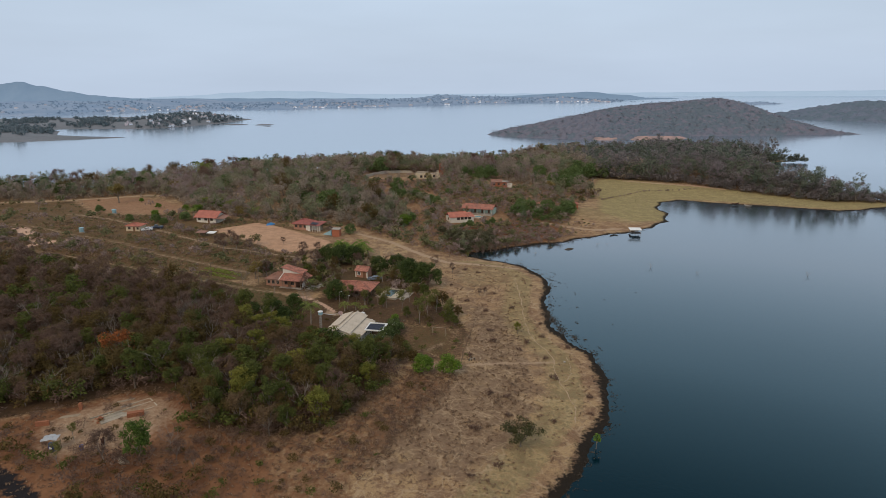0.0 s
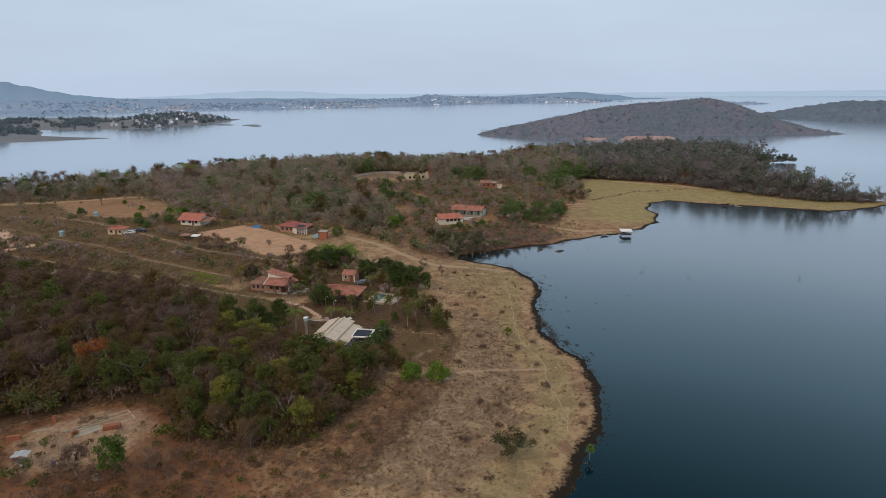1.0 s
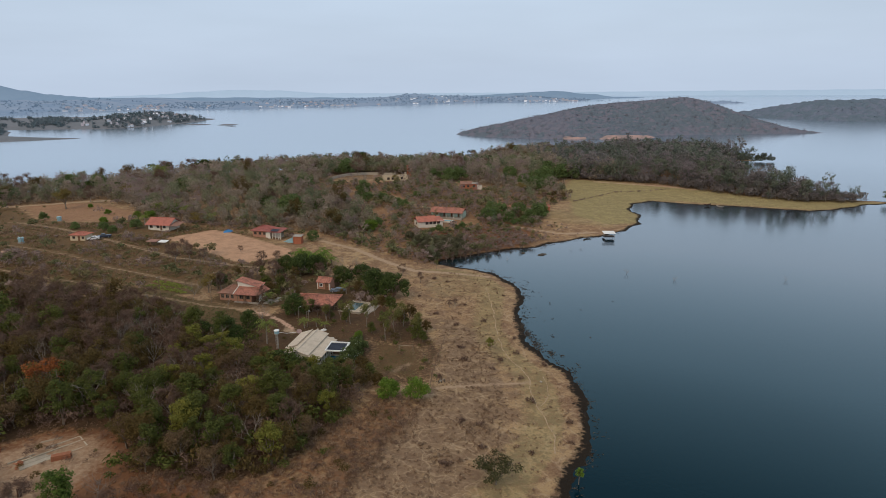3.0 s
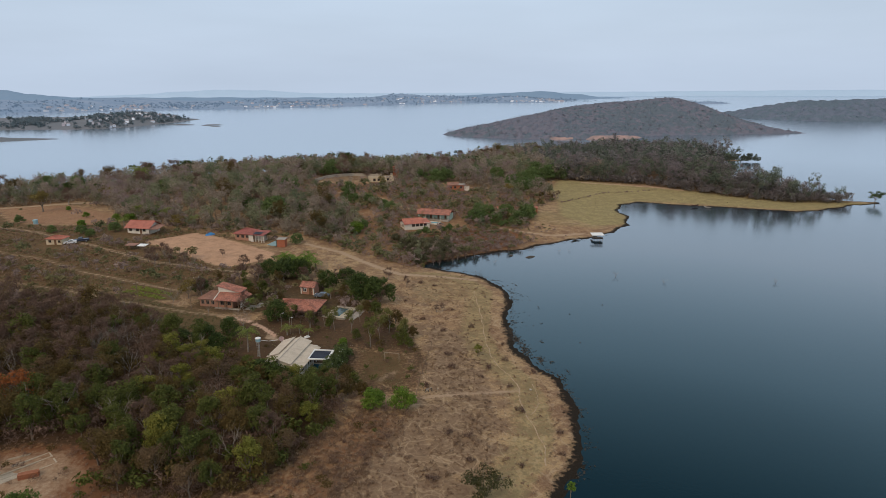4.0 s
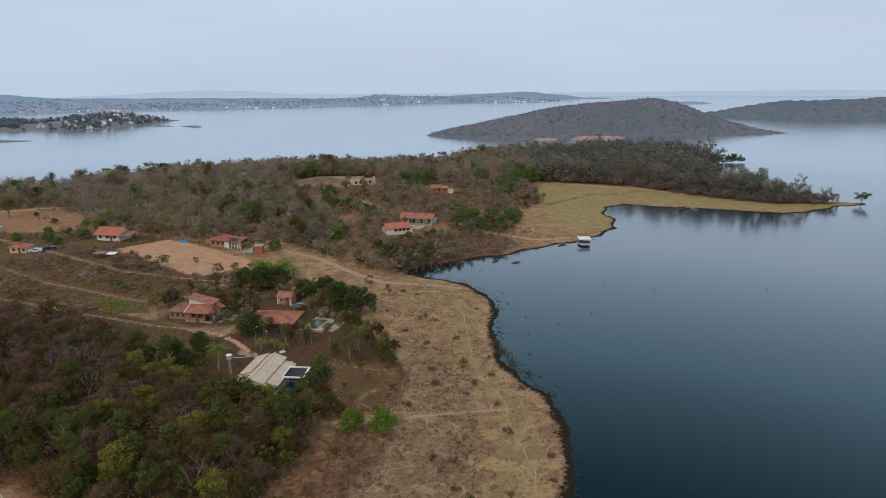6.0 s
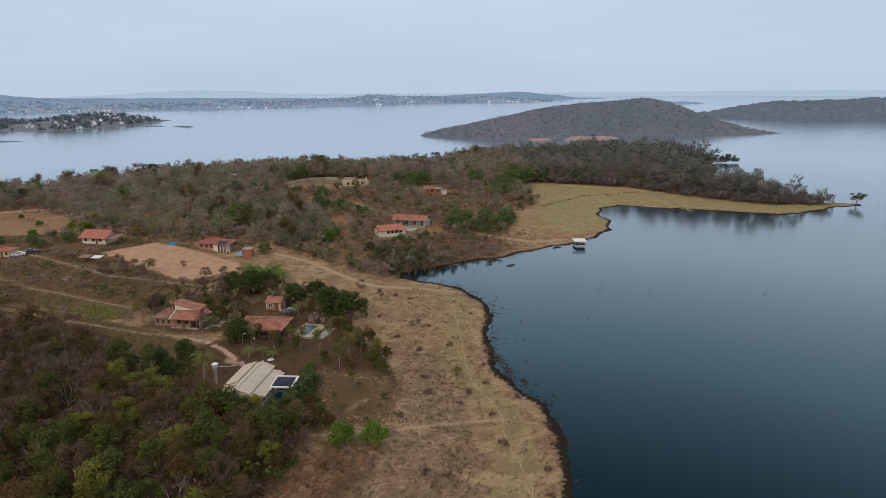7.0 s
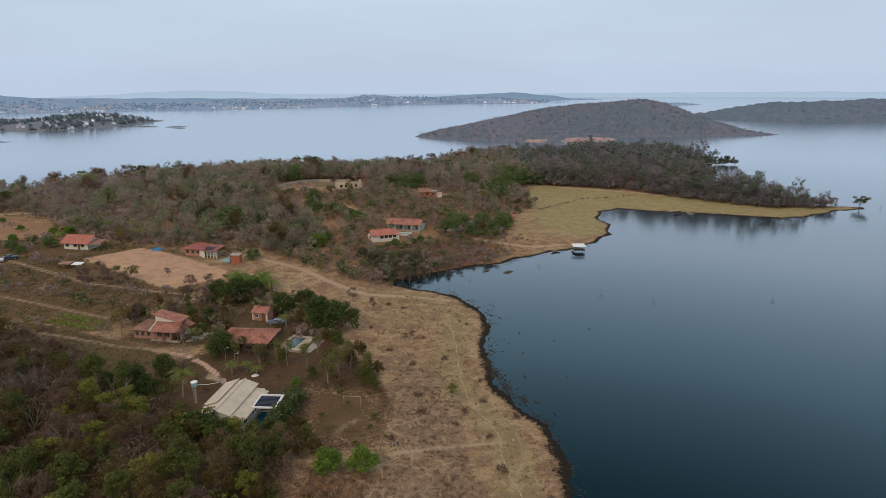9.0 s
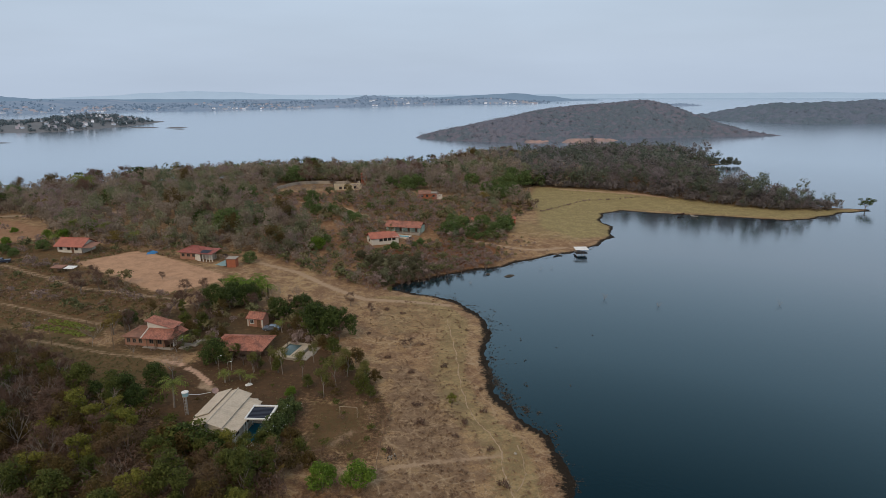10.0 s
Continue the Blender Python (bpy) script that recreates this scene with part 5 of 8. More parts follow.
def slope(a, b, c, d, pitch=0.26, amp=0.045, thick=0.09):
    """One roof plane with real channels: a, b along the eave, c, d along the ridge above b and a."""
    a, b, c, d = (Vector(p) for p in (a, b, c, d))
    n = max(2, round((b - a).length / pitch))
    normal = (b - a).cross(d - a).normalized()
    if normal.z < 0:
        normal.negate()
    verts, faces = [], []
    for k in range(2 * n + 1):
        u = k / (2 * n)
        h = normal * (amp if k % 2 else 0.0)
        verts += [a.lerp(b, u) + h, d.lerp(c, u) + h, a.lerp(b, u) - normal * thick, d.lerp(c, u) - normal * thick]
    for k in range(2 * n):
        i, j = 4 * k, 4 * k + 4
        faces += [(i, j, j + 1, i + 1), (i + 2, i + 3, j + 3, j + 2), (i, i + 2, j + 2, j), (i + 1, j + 1, j + 3, i + 3)]
    m = 8 * n
    faces += [(0, 1, 3, 2), (m, m + 2, m + 3, m + 1)]
    return verts, faces


def cap(a, b, r=0.13):
    """A half-round ridge cap from a to b."""
    v, f = tubes([[(*a, r), (*b, r)]], 6)
    return [tuple(p) for p in v], [tuple(q) for q in f]


def gable_roof(parent, x0, x1, y0, y1, eave, top, material, along="x", ridge=None, over=0.5):
    """Two tiled planes and a ridge cap. along: the ridge's direction."""
    x0, x1, y0, y1 = x0 - over, x1 + over, y0 - over, y1 + over
    roof = new("roof")
    roof.parent = parent
    if along == "x":
        r = (y0 + y1) / 2 if ridge is None else ridge
        planes = [((x0, y0, eave), (x1, y0, eave), (x1, r, top), (x0, r, top)), ((x1, y1, eave), (x0, y1, eave), (x0, r, top), (x1, r, top))]
        line = ((x0, r, top + 0.03), (x1, r, top + 0.03))
    else:
        r = (x0 + x1) / 2 if ridge is None else ridge
        planes = [((x0, y1, eave), (x0, y0, eave), (r, y0, top), (r, y1, top)), ((x1, y0, eave), (x1, y1, eave), (r, y1, top), (r, y0, top))]
        line = ((r, y0, top + 0.03), (r, y1, top + 0.03))
    for p in planes:
        part("roof_slope", slope(*p), material, roof)
    part("ridge_cap", cap(*line), material, roof)
    return roof


def hip_roof(parent, x0, x1, y0, y1, eave, top, material, over=0.5):
    x0, x1, y0, y1 = x0 - over, x1 + over, y0 - over, y1 + over
    roof = new("roof")
    roof.parent = parent
    if x1 - x0 >= y1 - y0:
        h = (y1 - y0) / 2
        p, q = (x0 + h, (y0 + y1) / 2, top), (x1 - h, (y0 + y1) / 2, top)
        planes = [((x0, y0, eave), (x1, y0, eave), q, p), ((x1, y1, eave), (x0, y1, eave), p, q), ((x0, y1, eave), (x0, y0, eave), p, p), ((x1, y0, eave), (x1, y1, eave), q, q)]
    else:
        h = (x1 - x0) / 2
        p, q = ((x0 + x1) / 2, y0 + h, top), ((x0 + x1) / 2, y1 - h, top)
        planes = [((x0, y0, eave), (x1, y0, eave), p, p), ((x1, y1, eave), (x0, y1, eave), q, q), ((x0, y1, eave), (x0, y0, eave), p, q), ((x1, y0, eave), (x1, y1, eave), q, p)]
    for c in planes:
        part("roof_slope", slope(*c), material, roof)
    if (Vector(p) - Vector(q)).length > 0.2:
        part("ridge_cap", cap(p, q), material, roof)
    for corner, end in (((x0, y0, eave), p), ((x1, y0, eave), q if x1 - x0 >= y1 - y0 else p), ((x0, y1, eave), p if x1 - x0 >= y1 - y0 else q), ((x1, y1, eave), q)):
        part("ridge_cap", cap(corner, end, 0.1), material, roof)
    return roof


def shell(parent, x0, x1, y0, y1, high, material, gable=None, thick=0.18, deep=0.6):
    """Four walls, each a part, set into the ground; gable: (along, top) carries the end walls up to the ridge."""
    for name, b in (("wall_front", (x0, x1, y0, y0 + thick)), ("wall_back", (x0, x1, y1 - thick, y1)), ("wall_left", (x0, x0 + thick, y0 + thick, y1 - thick)), ("wall_right", (x1 - thick, x1, y0 + thick, y1 - thick))):
        v, f = block(*b, -deep, high)
        if gable:
            along, top = gable
            if along == "x" and name in ("wall_left", "wall_right"):
                v, f = fused((v, f), ([(b[0], y0, high), (b[0], y1, high), (b[0], (y0 + y1) / 2, top), (b[1], y0, high), (b[1], y1, high), (b[1], (y0 + y1) / 2, top)],
                                      [(0, 2, 1), (3, 4, 5), (0, 3, 5, 2), (1, 2, 5, 4)]))
            if along == "y" and name in ("wall_front", "wall_back"):
                v, f = fused((v, f), ([(x0, b[2], high), (x1, b[2], high), ((x0 + x1) / 2, b[2], top), (x0, b[3], high), (x1, b[3], high), ((x0 + x1) / 2, b[3], top)],
                                      [(0, 1, 2), (3, 5, 4), (0, 2, 5, 3), (1, 4, 5, 2)]))
        part(name, (v, f), material, parent)


def window(parent, x, y, z, wide, high, side="front", frame_material=None):
    """A framed window standing 3 cm proud of a wall that faces the given side."""
    w, h, t = wide / 2, high / 2, 0.09

    def put(a0, a1, b0, b1, near_, far_):
        if side == "front":
            return block(x + a0, x + a1, y - near_, y - far_, z + b0, z + b1)
        if side == "left":
            return block(x - near_, x - far_, y + a0, y + a1, z + b0, z + b1)
        return block(x + far_, x + near_, y + a0, y + a1, z + b0, z + b1)
    fr = part("window", fused(put(-w - t, w + t, h, h + t, 0.05, -0.02), put(-w - t, w + t, -h - t, -h, 0.08, -0.02), put(-w - t, -w, -h, h, 0.05, -0.02), put(w, w + t, -h, h, 0.05, -0.02), put(-0.03, 0.03, -h, h, 0.04, -0.02)),
              frame_material or FRAME, parent)
    part("pane", put(-w, w, -h, h, 0.02, 0.004), GLASS, fr, "dark window glass")


def door(parent, x, y, wide=0.9, high=2.1, side="front", material=None):
    b = (x - wide / 2, x + wide / 2, y - 0.05, y - 0.004) if side == "front" else (x + 0.004, x + 0.05, y - wide / 2, y + wide / 2)
    d = part("door", block(*b, 0.02, high), material or DOOR_WOOD, parent)
    e = (x + wide / 2 - 0.12, x + wide / 2 - 0.06, y - 0.10, y - 0.05) if side == "front" else (x + 0.05, x + 0.10, y + wide / 2 - 0.12, y + wide / 2 - 0.06)
    part("door_handle", block(*e, 1.0, 1.12), STEEL, d)


def post(parent, x, y, z0, z1, r=0.09, material=None, name="post"):
    part(name, fused((tubes([[(x, y, z0, r), (x, y, z1, r * 0.9)]], 8))), material or WOOD, parent)


# ---- the yards ----
def beige_house():
    h = thing("house", -21.6, 140.0, -14.5, "low house with a beige fibre-cement roof beside a pool", "house")
    shell(h, -3.8, 3.4, -5.1, 5.8, 2.6, PLASTER)
    gable = ([(-3.8, -5.1, 2.6), (3.2, -5.1, 2.6), (-0.6, -5.1, 3.8), (-3.8, -4.93, 2.6), (3.2, -4.93, 2.6), (-0.6, -4.93, 3.8)], [(0, 1, 2), (3, 5, 4), (0, 2, 5, 3), (1, 4, 5, 2), (0, 3, 4, 1)])
    part("gable_wall", gable, PLASTER, h, "white gable under the roof's end")
    roof = new("roof")
    roof.parent = h
    part("roof_slope", slope((-4.5, 6.4, 2.75), (-4.5, -5.8, 2.75), (-0.6, -5.8, 4.1), (-0.6, 6.4, 4.1), 0.5, 0.04), FIBRE, roof)
    part("roof_slope", slope((2.0, -5.8, 3.25), (2.0, 6.4, 3.25), (-0.6, 6.4, 4.1), (-0.6, -5.8, 4.1), 0.5, 0.04), FIBRE, roof)
    part("upper_sheet", slope((-4.7, 6.7, 2.95), (-4.7, -2.4, 2.95), (-1.9, -2.4, 3.92), (-1.9, 6.7, 3.92), 0.5, 0.04), FIBRE, roof)
    part("veranda_roof", slope((4.3, -5.7, 2.35), (4.3, 5.4, 2.35), (1.85, 5.4, 3.02), (1.85, -5.7, 3.02), 0.5, 0.04), FIBRE, roof)
    part("ridge_cap", cap((-0.6, -5.85, 4.13), (-0.6, 6.45, 4.13), 0.16), FIBRE, roof)
    for y in (-5.3, -2.0, 1.4, 5.0):
        post(h, 4.0, y, -0.3, 2.35, 0.1, WHITE)
    window(h, -2.0, -5.1, 1.5, 1.2, 1.0)
    window(h, 1.4, -5.1, 1.5, 1.2, 1.0)
    for y in (-3.5, 0.5):
        window(h, 3.4, y, 1.4, 1.4, 1.1, "right")
    door(h, 3.4, 3.2, 1.2, 2.1, "right")
    dish = thing("satellite_dish", -25.2, 148.6, 20, "round reddish mesh satellite dish on a pole", "dish")
    post(dish, 0, 0, -0.2, 2.6, 0.06, STEEL, "pole")
    v, f = [], []
    for ring_, (r, dz) in enumerate(((0.05, 0.0), (0.32, 0.05), (0.6, 0.16), (0.62, 0.14), (0.32, 0.01), (0.05, -0.05))):
        for s in range(14):
            v.append((r * math.cos(s * 6.2832 / 14), r * math.sin(s * 6.2832 / 14) * 0.8 - dz, 2.7 + 0.6 * r * math.sin(s * 6.2832 / 14) + dz))
    for k in range(5):
        for s in range(14):
            f.append((14 * k + s, 14 * k + (s + 1) % 14, 14 * k + 14 + (s + 1) % 14, 14 * k + 14 + s))
    part("bowl", (v, f), DISH, dish)
    pergola = thing("pergola", -15.6, 139.7, -11, "white pergola with dark roof slats over the pool terrace", "pergola")
    for x, y in ((-1.9, -2.2), (1.7, -2.2), (-1.9, 2.2), (1.7, 2.2)):
        post(pergola, x, y, -0.3, 2.6, 0.1, WHITE)
    for b in ((-2.2, 2.2, -2.45, -2.15), (-2.2, 2.2, 2.1, 2.4)):
        part("beam", block(*b, 2.6, 2.85), WHITE, pergola)
    for b in ((-2.2, -1.95, -2.15, 2.1), (1.8, 2.2, -2.15, 2.1)):
        part("beam", block(*b, 2.6, 2.85), WHITE, pergola)
    for k in range(9):
        part("slat", block(-1.95, 1.8, -2.0 + k * 0.45, -1.72 + k * 0.45, 2.64, 2.74), SOLAR, pergola, "dark blue slat")
    pool = thing("swimming_pool", -16.6, 137.6, -14, "small blue swimming pool with a pale stone edge", "pool")
    part("basin", fused(block(-2.0, 2.0, -3.6, -3.1, -0.4, 0.16), block(-2.0, 2.0, 3.0, 3.5, -0.4, 0.16), block(-2.0, -1.5, -3.1, 3.0, -0.4, 0.16), block(1.5, 2.0, -3.1, 3.0, -0.4, 0.16)), STONE, pool)
    part("pool_water", block(-1.5, 1.5, -3.1, 3.0, -0.3, 0.08), POOL, pool, "clear blue pool water")
    terrace = thing("terrace", -17.5, 133.3, -14, "pale paved terrace beside the pool", "terrace")
    part("paving", block(-1.6, 3.2, -1.6, 0.7, -0.6, 0.12), STONE, terrace)


def water_tower():
    w = thing("water_tower", -29.6, 145.4, 0, "blue and white water tank on a slim concrete column", "water tower")
    part("column", fused(tubes([[(0, 0, -0.4, 0.2), (0, 0, 0.2, 0.16), (0, 0, 3.5, 0.14)]], 10)), CONCRETE, w)
    part("platform", fused(tubes([[(0, 0, 3.4, 0.2), (0, 0, 3.52, 0.56), (0, 0, 3.6, 0.56), (0, 0, 3.61, 0.1)]], 14)), CONCRETE, w)
    part("tank", fused(tubes([[(0, 0, 3.6, 0.47), (0, 0, 3.7, 0.5), (0, 0, 4.3, 0.6), (0, 0, 4.31, 0.3)]], 16)), TANK_BLUE, w, "pale blue tank body")
    part("lid", fused(tubes([[(0, 0, 4.31, 0.63), (0, 0, 4.4, 0.63), (0, 0, 4.52, 0.4), (0, 0, 4.57, 0.05)]], 16)), WHITE, w, "white domed lid")
    part("rung_frame", fused(*(block(-0.3, 0.3, -0.3, -0.25, z, z + 0.05) for z in (0.4, 1.0, 1.6, 2.2, 2.8)), block(-0.3, -0.25, -0.3, -0.25, -0.3, 3.5), block(0.25, 0.3, -0.3, -0.25, -0.3, 3.5)), STEEL, w, "thin steel ladder frame")
    part("pipe", fused(tubes([[(0.55, 0.1, 3.8, 0.05), (2.0, 1.2, 3.1, 0.05), (3.8, 2.4, 2.8, 0.05)]], 6)), WHITE, w)


def white_house():
    h = thing("house", -45.2, 178.6, -16, "two-storey house with white upper walls and terracotta roofs", "house")
    shell(h, -6.0, 4.6, -2.4, 4.2, 2.6, SALMON)
    hip_roof(h, -6.0, -0.8, -2.4, 4.2, 2.5, 3.9, TILE_OLD)
    up = part("upper_floor", ([(-1.3, 0.4, 2.4), (5.4, 0.4, 2.4), (5.4, 3.9, 2.4), (-1.3, 3.9, 2.4), (-1.3, 0.4, 5.6), (5.4, 0.4, 4.2), (5.4, 3.9, 4.2), (-1.3, 3.9, 5.6)],
                              [(0, 3, 2, 1), (4, 5, 6, 7), (0, 1, 5, 4), (1, 2, 6, 5), (2, 3, 7, 6), (3, 0, 4, 7)]), PLASTER, h, "white plastered upper room")
    window(up, 5.4, 2.1, 3.65, 1.3, 0.8, "right", WHITE)
    roof = new("roof")
    roof.parent = h
    part("upper_slope", slope((5.9, -0.1, 4.15), (5.9, 4.4, 4.15), (-1.8, 4.4, 5.8), (-1.8, -0.1, 5.8)), TILE, roof)
    part("lower_slope", slope((-1.0, -3.4, 2.5), (6.9, -3.4, 2.5), (6.0, 0.4, 3.9), (-1.0, 0.4, 3.9)), TILE, roof)
    part("side_slope", slope((7.0, -3.4, 2.45), (7.6, 3.9, 2.45), (5.4, 3.9, 3.6), (5.45, 0.2, 3.8)), TILE, roof)
    part("ridge_cap", cap((-0.95, -3.45, 2.6), (-0.95, 0.4, 4.0), 0.16), PLASTER, roof, "pale valley gutter")
    for x in (0.3, 2.6, 4.7, 6.6):
        post(h, x, -3.0, -0.3, 2.5, 0.11, WOOD)
    for x in (-5.0, -3.4, -1.8):
        window(h, x, -2.4, 1.45, 0.8, 1.0)
    for x in (1.2, 3.4):
        window(h, x, -2.4, 1.45, 1.0, 1.0)
    door(h, 2.3, -2.4)
    part("porch_floor", block(-0.9, 7.0, -3.5, -2.4, -0.4, 0.12), CONCRETE, h)
    part("side_panel", block(6.55, 6.65, -1.8, 2.6, 0.1, 2.1), WHITE, h, "pale screen at the porch's end")
    h.scale = (0.9, 0.9, 0.9)
    slab_ = thing("paved_court", -37.4, 177.6, -16, "broken concrete court beside the house", "paving")
    for x0, x1, y0, y1 in ((-1.6, 2.6, -1.2, 0.2), (-0.6, 1.4, -3.1, -1.5), (1.0, 3.2, 0.5, 2.4)):
        part("slab", block(x0, x1, y0, y1, -0.3, 0.16), CONCRETE, slab_)


def small_house():
    h = thing("cottage", -23.6, 190.0, -20, "small salmon cottage with white corners and a terracotta roof", "house")
    shell(h, -1.9, 1.9, -1.7, 1.7, 2.25, SALMON, ("x", 3.2))
    gable_roof(h, -1.9, 1.9, -1.7, 1.7, 2.2, 3.3, TILE, "x", None, 0.4)
    window(h, -0.8, -1.7, 1.35, 0.9, 0.9, "front", WHITE)
    door(h, 1.0, -1.7)
    for x in (-1.9, 1.9):
        part("corner_post", block(x - 0.16, x + 0.16, -1.76, -1.5, -0.4, 2.2), PLASTER, h, "white corner pillar")


def low_house():
    h = thing("house", -24.2, 173.6, -12, "low open shed with a wide weathered terracotta roof", "house")
    shell(h, -5.4, 2.0, -1.2, 3.4, 2.0, SALMON)
    hip_roof(h, -5.8, 5.4, -4.4, 3.8, 1.95, 3.5, TILE)
    for x in (-5.4, -2.6, 0.2, 2.8, 5.2):
        post(h, x, -4.3, -0.5, 1.95)
    for y in (-1.6, 1.0, 3.6):
        post(h, 5.2, y, -0.5, 1.95)
    window(h, -3.4, -1.2, 1.2, 1.0, 0.9)
    window(h, -1.6, -1.2, 1.2, 1.0, 0.9)
    door(h, 0.6, -1.2, 0.9, 1.9)


def stone_pool():
    p = thing("swimming_pool", -14.2, 172.6, -22, "shallow blue-green pool with a broad pale stone surround", "pool")
    part("surround", fused(block(-2.5, 3.4, -4.2, -3.0, -0.7, 0.36), block(-2.5, 3.4, 3.2, 4.2, -0.7, 0.36), block(-2.5, -1.7, -3.0, 3.2, -0.7, 0.36), block(1.5, 3.4, -3.0, 3.2, -0.7, 0.36)), PALE_STONE, p)
    part("pool_water", block(-1.7, 1.5, -3.0, 3.2, -0.6, 0.2), POOL_DULL, p, "shallow cloudy water")
    part("step", block(-1.7, -0.6, -3.0, 0.4, -0.5, 0.28), STONE, p, "dirty ledge in the pool")
    part("curb", fused(block(-2.6, 3.5, -4.35, -4.2, -0.7, 0.5), block(3.4, 3.55, -4.2, 4.2, -0.7, 0.5)), STONE, p)
    a = thing("paved_court", -9.6, 170.6, -22, "rough grey paving beside the stone pool", "paving")
    for x0, x1, y0, y1 in ((-1.2, 0.7, -3.4, -1.1), (-1.2, 1.0, -1.0, 1.2), (-1.2, 0.8, 1.3, 3.6)):
        part("slab", block(x0, x1, y0, y1, -0.5, 0.12), CONCRETE, a)


def rubble():
    r = thing("rubble_heap", 6.1, 128.2, 15, "heap of pale rubble and rags by the fence", "rubble")
    rng = np.random.default_rng(12)
    for k in range(26):
        x, y = rng.normal(0, 0.75), rng.normal(0, 0.5)
        w = rng.uniform(0.08, 0.2)
        v, f = block(-w, w, -w * 0.7, w * 0.7, -0.12, rng.uniform(0.08, 0.28), 0.05)
        m = pose(x, y, 0.0, *rng.uniform(-22, 22, 2), rng.uniform(0, 180))
        part("piece", ([tuple(m @ Vector(q)) for q in v], f), (CONCRETE, ROCK, WOOD, STONE, ROCK)[k % 5], r)
    b = thing("boulder", 26.5, 127.4, 30, "pale round boulder on the shore meadow", "boulder")
    v, f = tubes([[(0, 0, -0.15, 0.42), (0.03, 0, 0.12, 0.5), (0.0, 0.04, 0.36, 0.36), (0.02, 0.0, 0.47, 0.05)]], 9)
    part("stone", (v + rng.normal(0, 0.03, v.shape), f), STONE, b)
    b.scale = (0.6, 0.6, 0.6)


def goal():
    small = thing("football_goal", -6.2, 128.9, -4, "small weathered goal frame by the lower trees", "goal")
    for x in (-1.2, 1.2):
        post(small, x, 0, -0.3, 1.5, 0.045, WOOD)
    part("crossbar", fused(tubes([[(-1.25, 0, 1.5, 0.045), (1.25, 0, 1.5, 0.045)]], 8)), WOOD, small)
    g = thing("football_goal", -0.8, 141.9, -14, "plain wooden goal frame on the bare pitch", "goal")
    for x in (-1.6, 1.6):
        post(g, x, 0, -0.3, 2.0, 0.05, PALE_WOOD)
        part("stay", fused(tubes([[(x, 0.02, 1.95, 0.035), (x, 1.2, 0.0, 0.035)]], 6)), PALE_WOOD, g)
    part("crossbar", fused(tubes([[(-1.66, 0, 2.0, 0.06), (1.66, 0, 2.0, 0.05)]], 8)), PALE_WOOD, g)


def car(x, y, turn, paint, label, pickup=False):
    c = thing("car", x, y, turn, label, "car")
    prof = [(-2.1, 0.35), (-2.15, 0.75), (-1.9, 0.92), (-1.0, 1.0), (-0.45, 1.42), (0.75, 1.45), (1.45, 1.0), (2.05, 0.95), (2.12, 0.6), (2.05, 0.35)]
    if pickup:
        prof = [(-2.5, 0.45), (-2.55, 0.8), (-2.3, 1.02), (-1.3, 1.08), (-0.75, 1.68), (0.35, 1.7), (0.55, 1.1), (2.5, 1.1), (2.5, 0.6), (2.4, 0.45)]
    n = len(prof)
    v = [(px, s * (0.82 if pz < 1.2 else 0.66), pz) for s in (-1, 1) for px, pz in prof]
    f = [tuple(range(n)), tuple(range(2 * n - 1, n - 1, -1))] + [(k, n + k, n + (k + 1) % n, (k + 1) % n) for k in range(n)]
    body = part("body", (v, f), paint, c)
    top = 1.66 if pickup else 1.40
    for s in (-1, 1):
        x0, x1 = (-1.05, 0.3) if pickup else (-0.75, 1.05)
        w0, w1 = 0.835, 0.69
        part("side_window", ([(x0, s * w0, 1.04), (x1, s * w0, 1.04), (x1 - 0.3, s * w1, top), (x0 + 0.4, s * w1, top), (x0, s * (w0 - 0.05), 1.04), (x1, s * (w0 - 0.05), 1.04), (x1 - 0.3, s * (w1 - 0.05), top), (x0 + 0.4, s * (w1 - 0.05), top)],
                             [(0, 1, 2, 3), (4, 7, 6, 5), (0, 4, 5, 1), (2, 6, 7, 3), (0, 3, 7, 4), (1, 5, 6, 2)]), GLASS, body)
    fx = (-1.28, -0.8) if pickup else (-0.98, -0.5)
    part("windscreen", ([(fx[0] - 0.02, -0.68, 1.08), (fx[0] - 0.02, 0.68, 1.08), (fx[1] - 0.02, 0.58, top), (fx[1] - 0.02, -0.58, top), (fx[0] + 0.05, -0.68, 1.04), (fx[0] + 0.05, 0.68, 1.04), (fx[1] + 0.05, 0.58, top - 0.04), (fx[1] + 0.05, -0.58, top - 0.04)],
                        [(0, 1, 2, 3), (4, 7, 6, 5), (0, 4, 5, 1), (1, 5, 6, 2), (2, 6, 7, 3), (3, 7, 4, 0)]), GLASS, body)
    for s in (-1, 1):
        for wx in ((-1.55, 1.5) if pickup else (-1.3, 1.3)):
            tyre = part("wheel", fused(tubes([[(wx, s * 0.62, 0.33, 0.33), (wx, s * 0.86, 0.33, 0.33), (wx, s * 0.861, 0.33, 0.18)]], 14)), RUBBER, c)
            part("rim", fused(tubes([[(wx, s * 0.80, 0.33, 0.19), (wx, s * 0.87, 0.33, 0.19), (wx, s * 0.872, 0.33, 0.01)]], 10)), STEEL, tyre)
        part("headlight", block(-2.18 if not pickup else -2.57, -2.08 if not pickup else -2.45, s * 0.66 - 0.14, s * 0.66 + 0.14, 0.68, 0.82), WHITE, c)


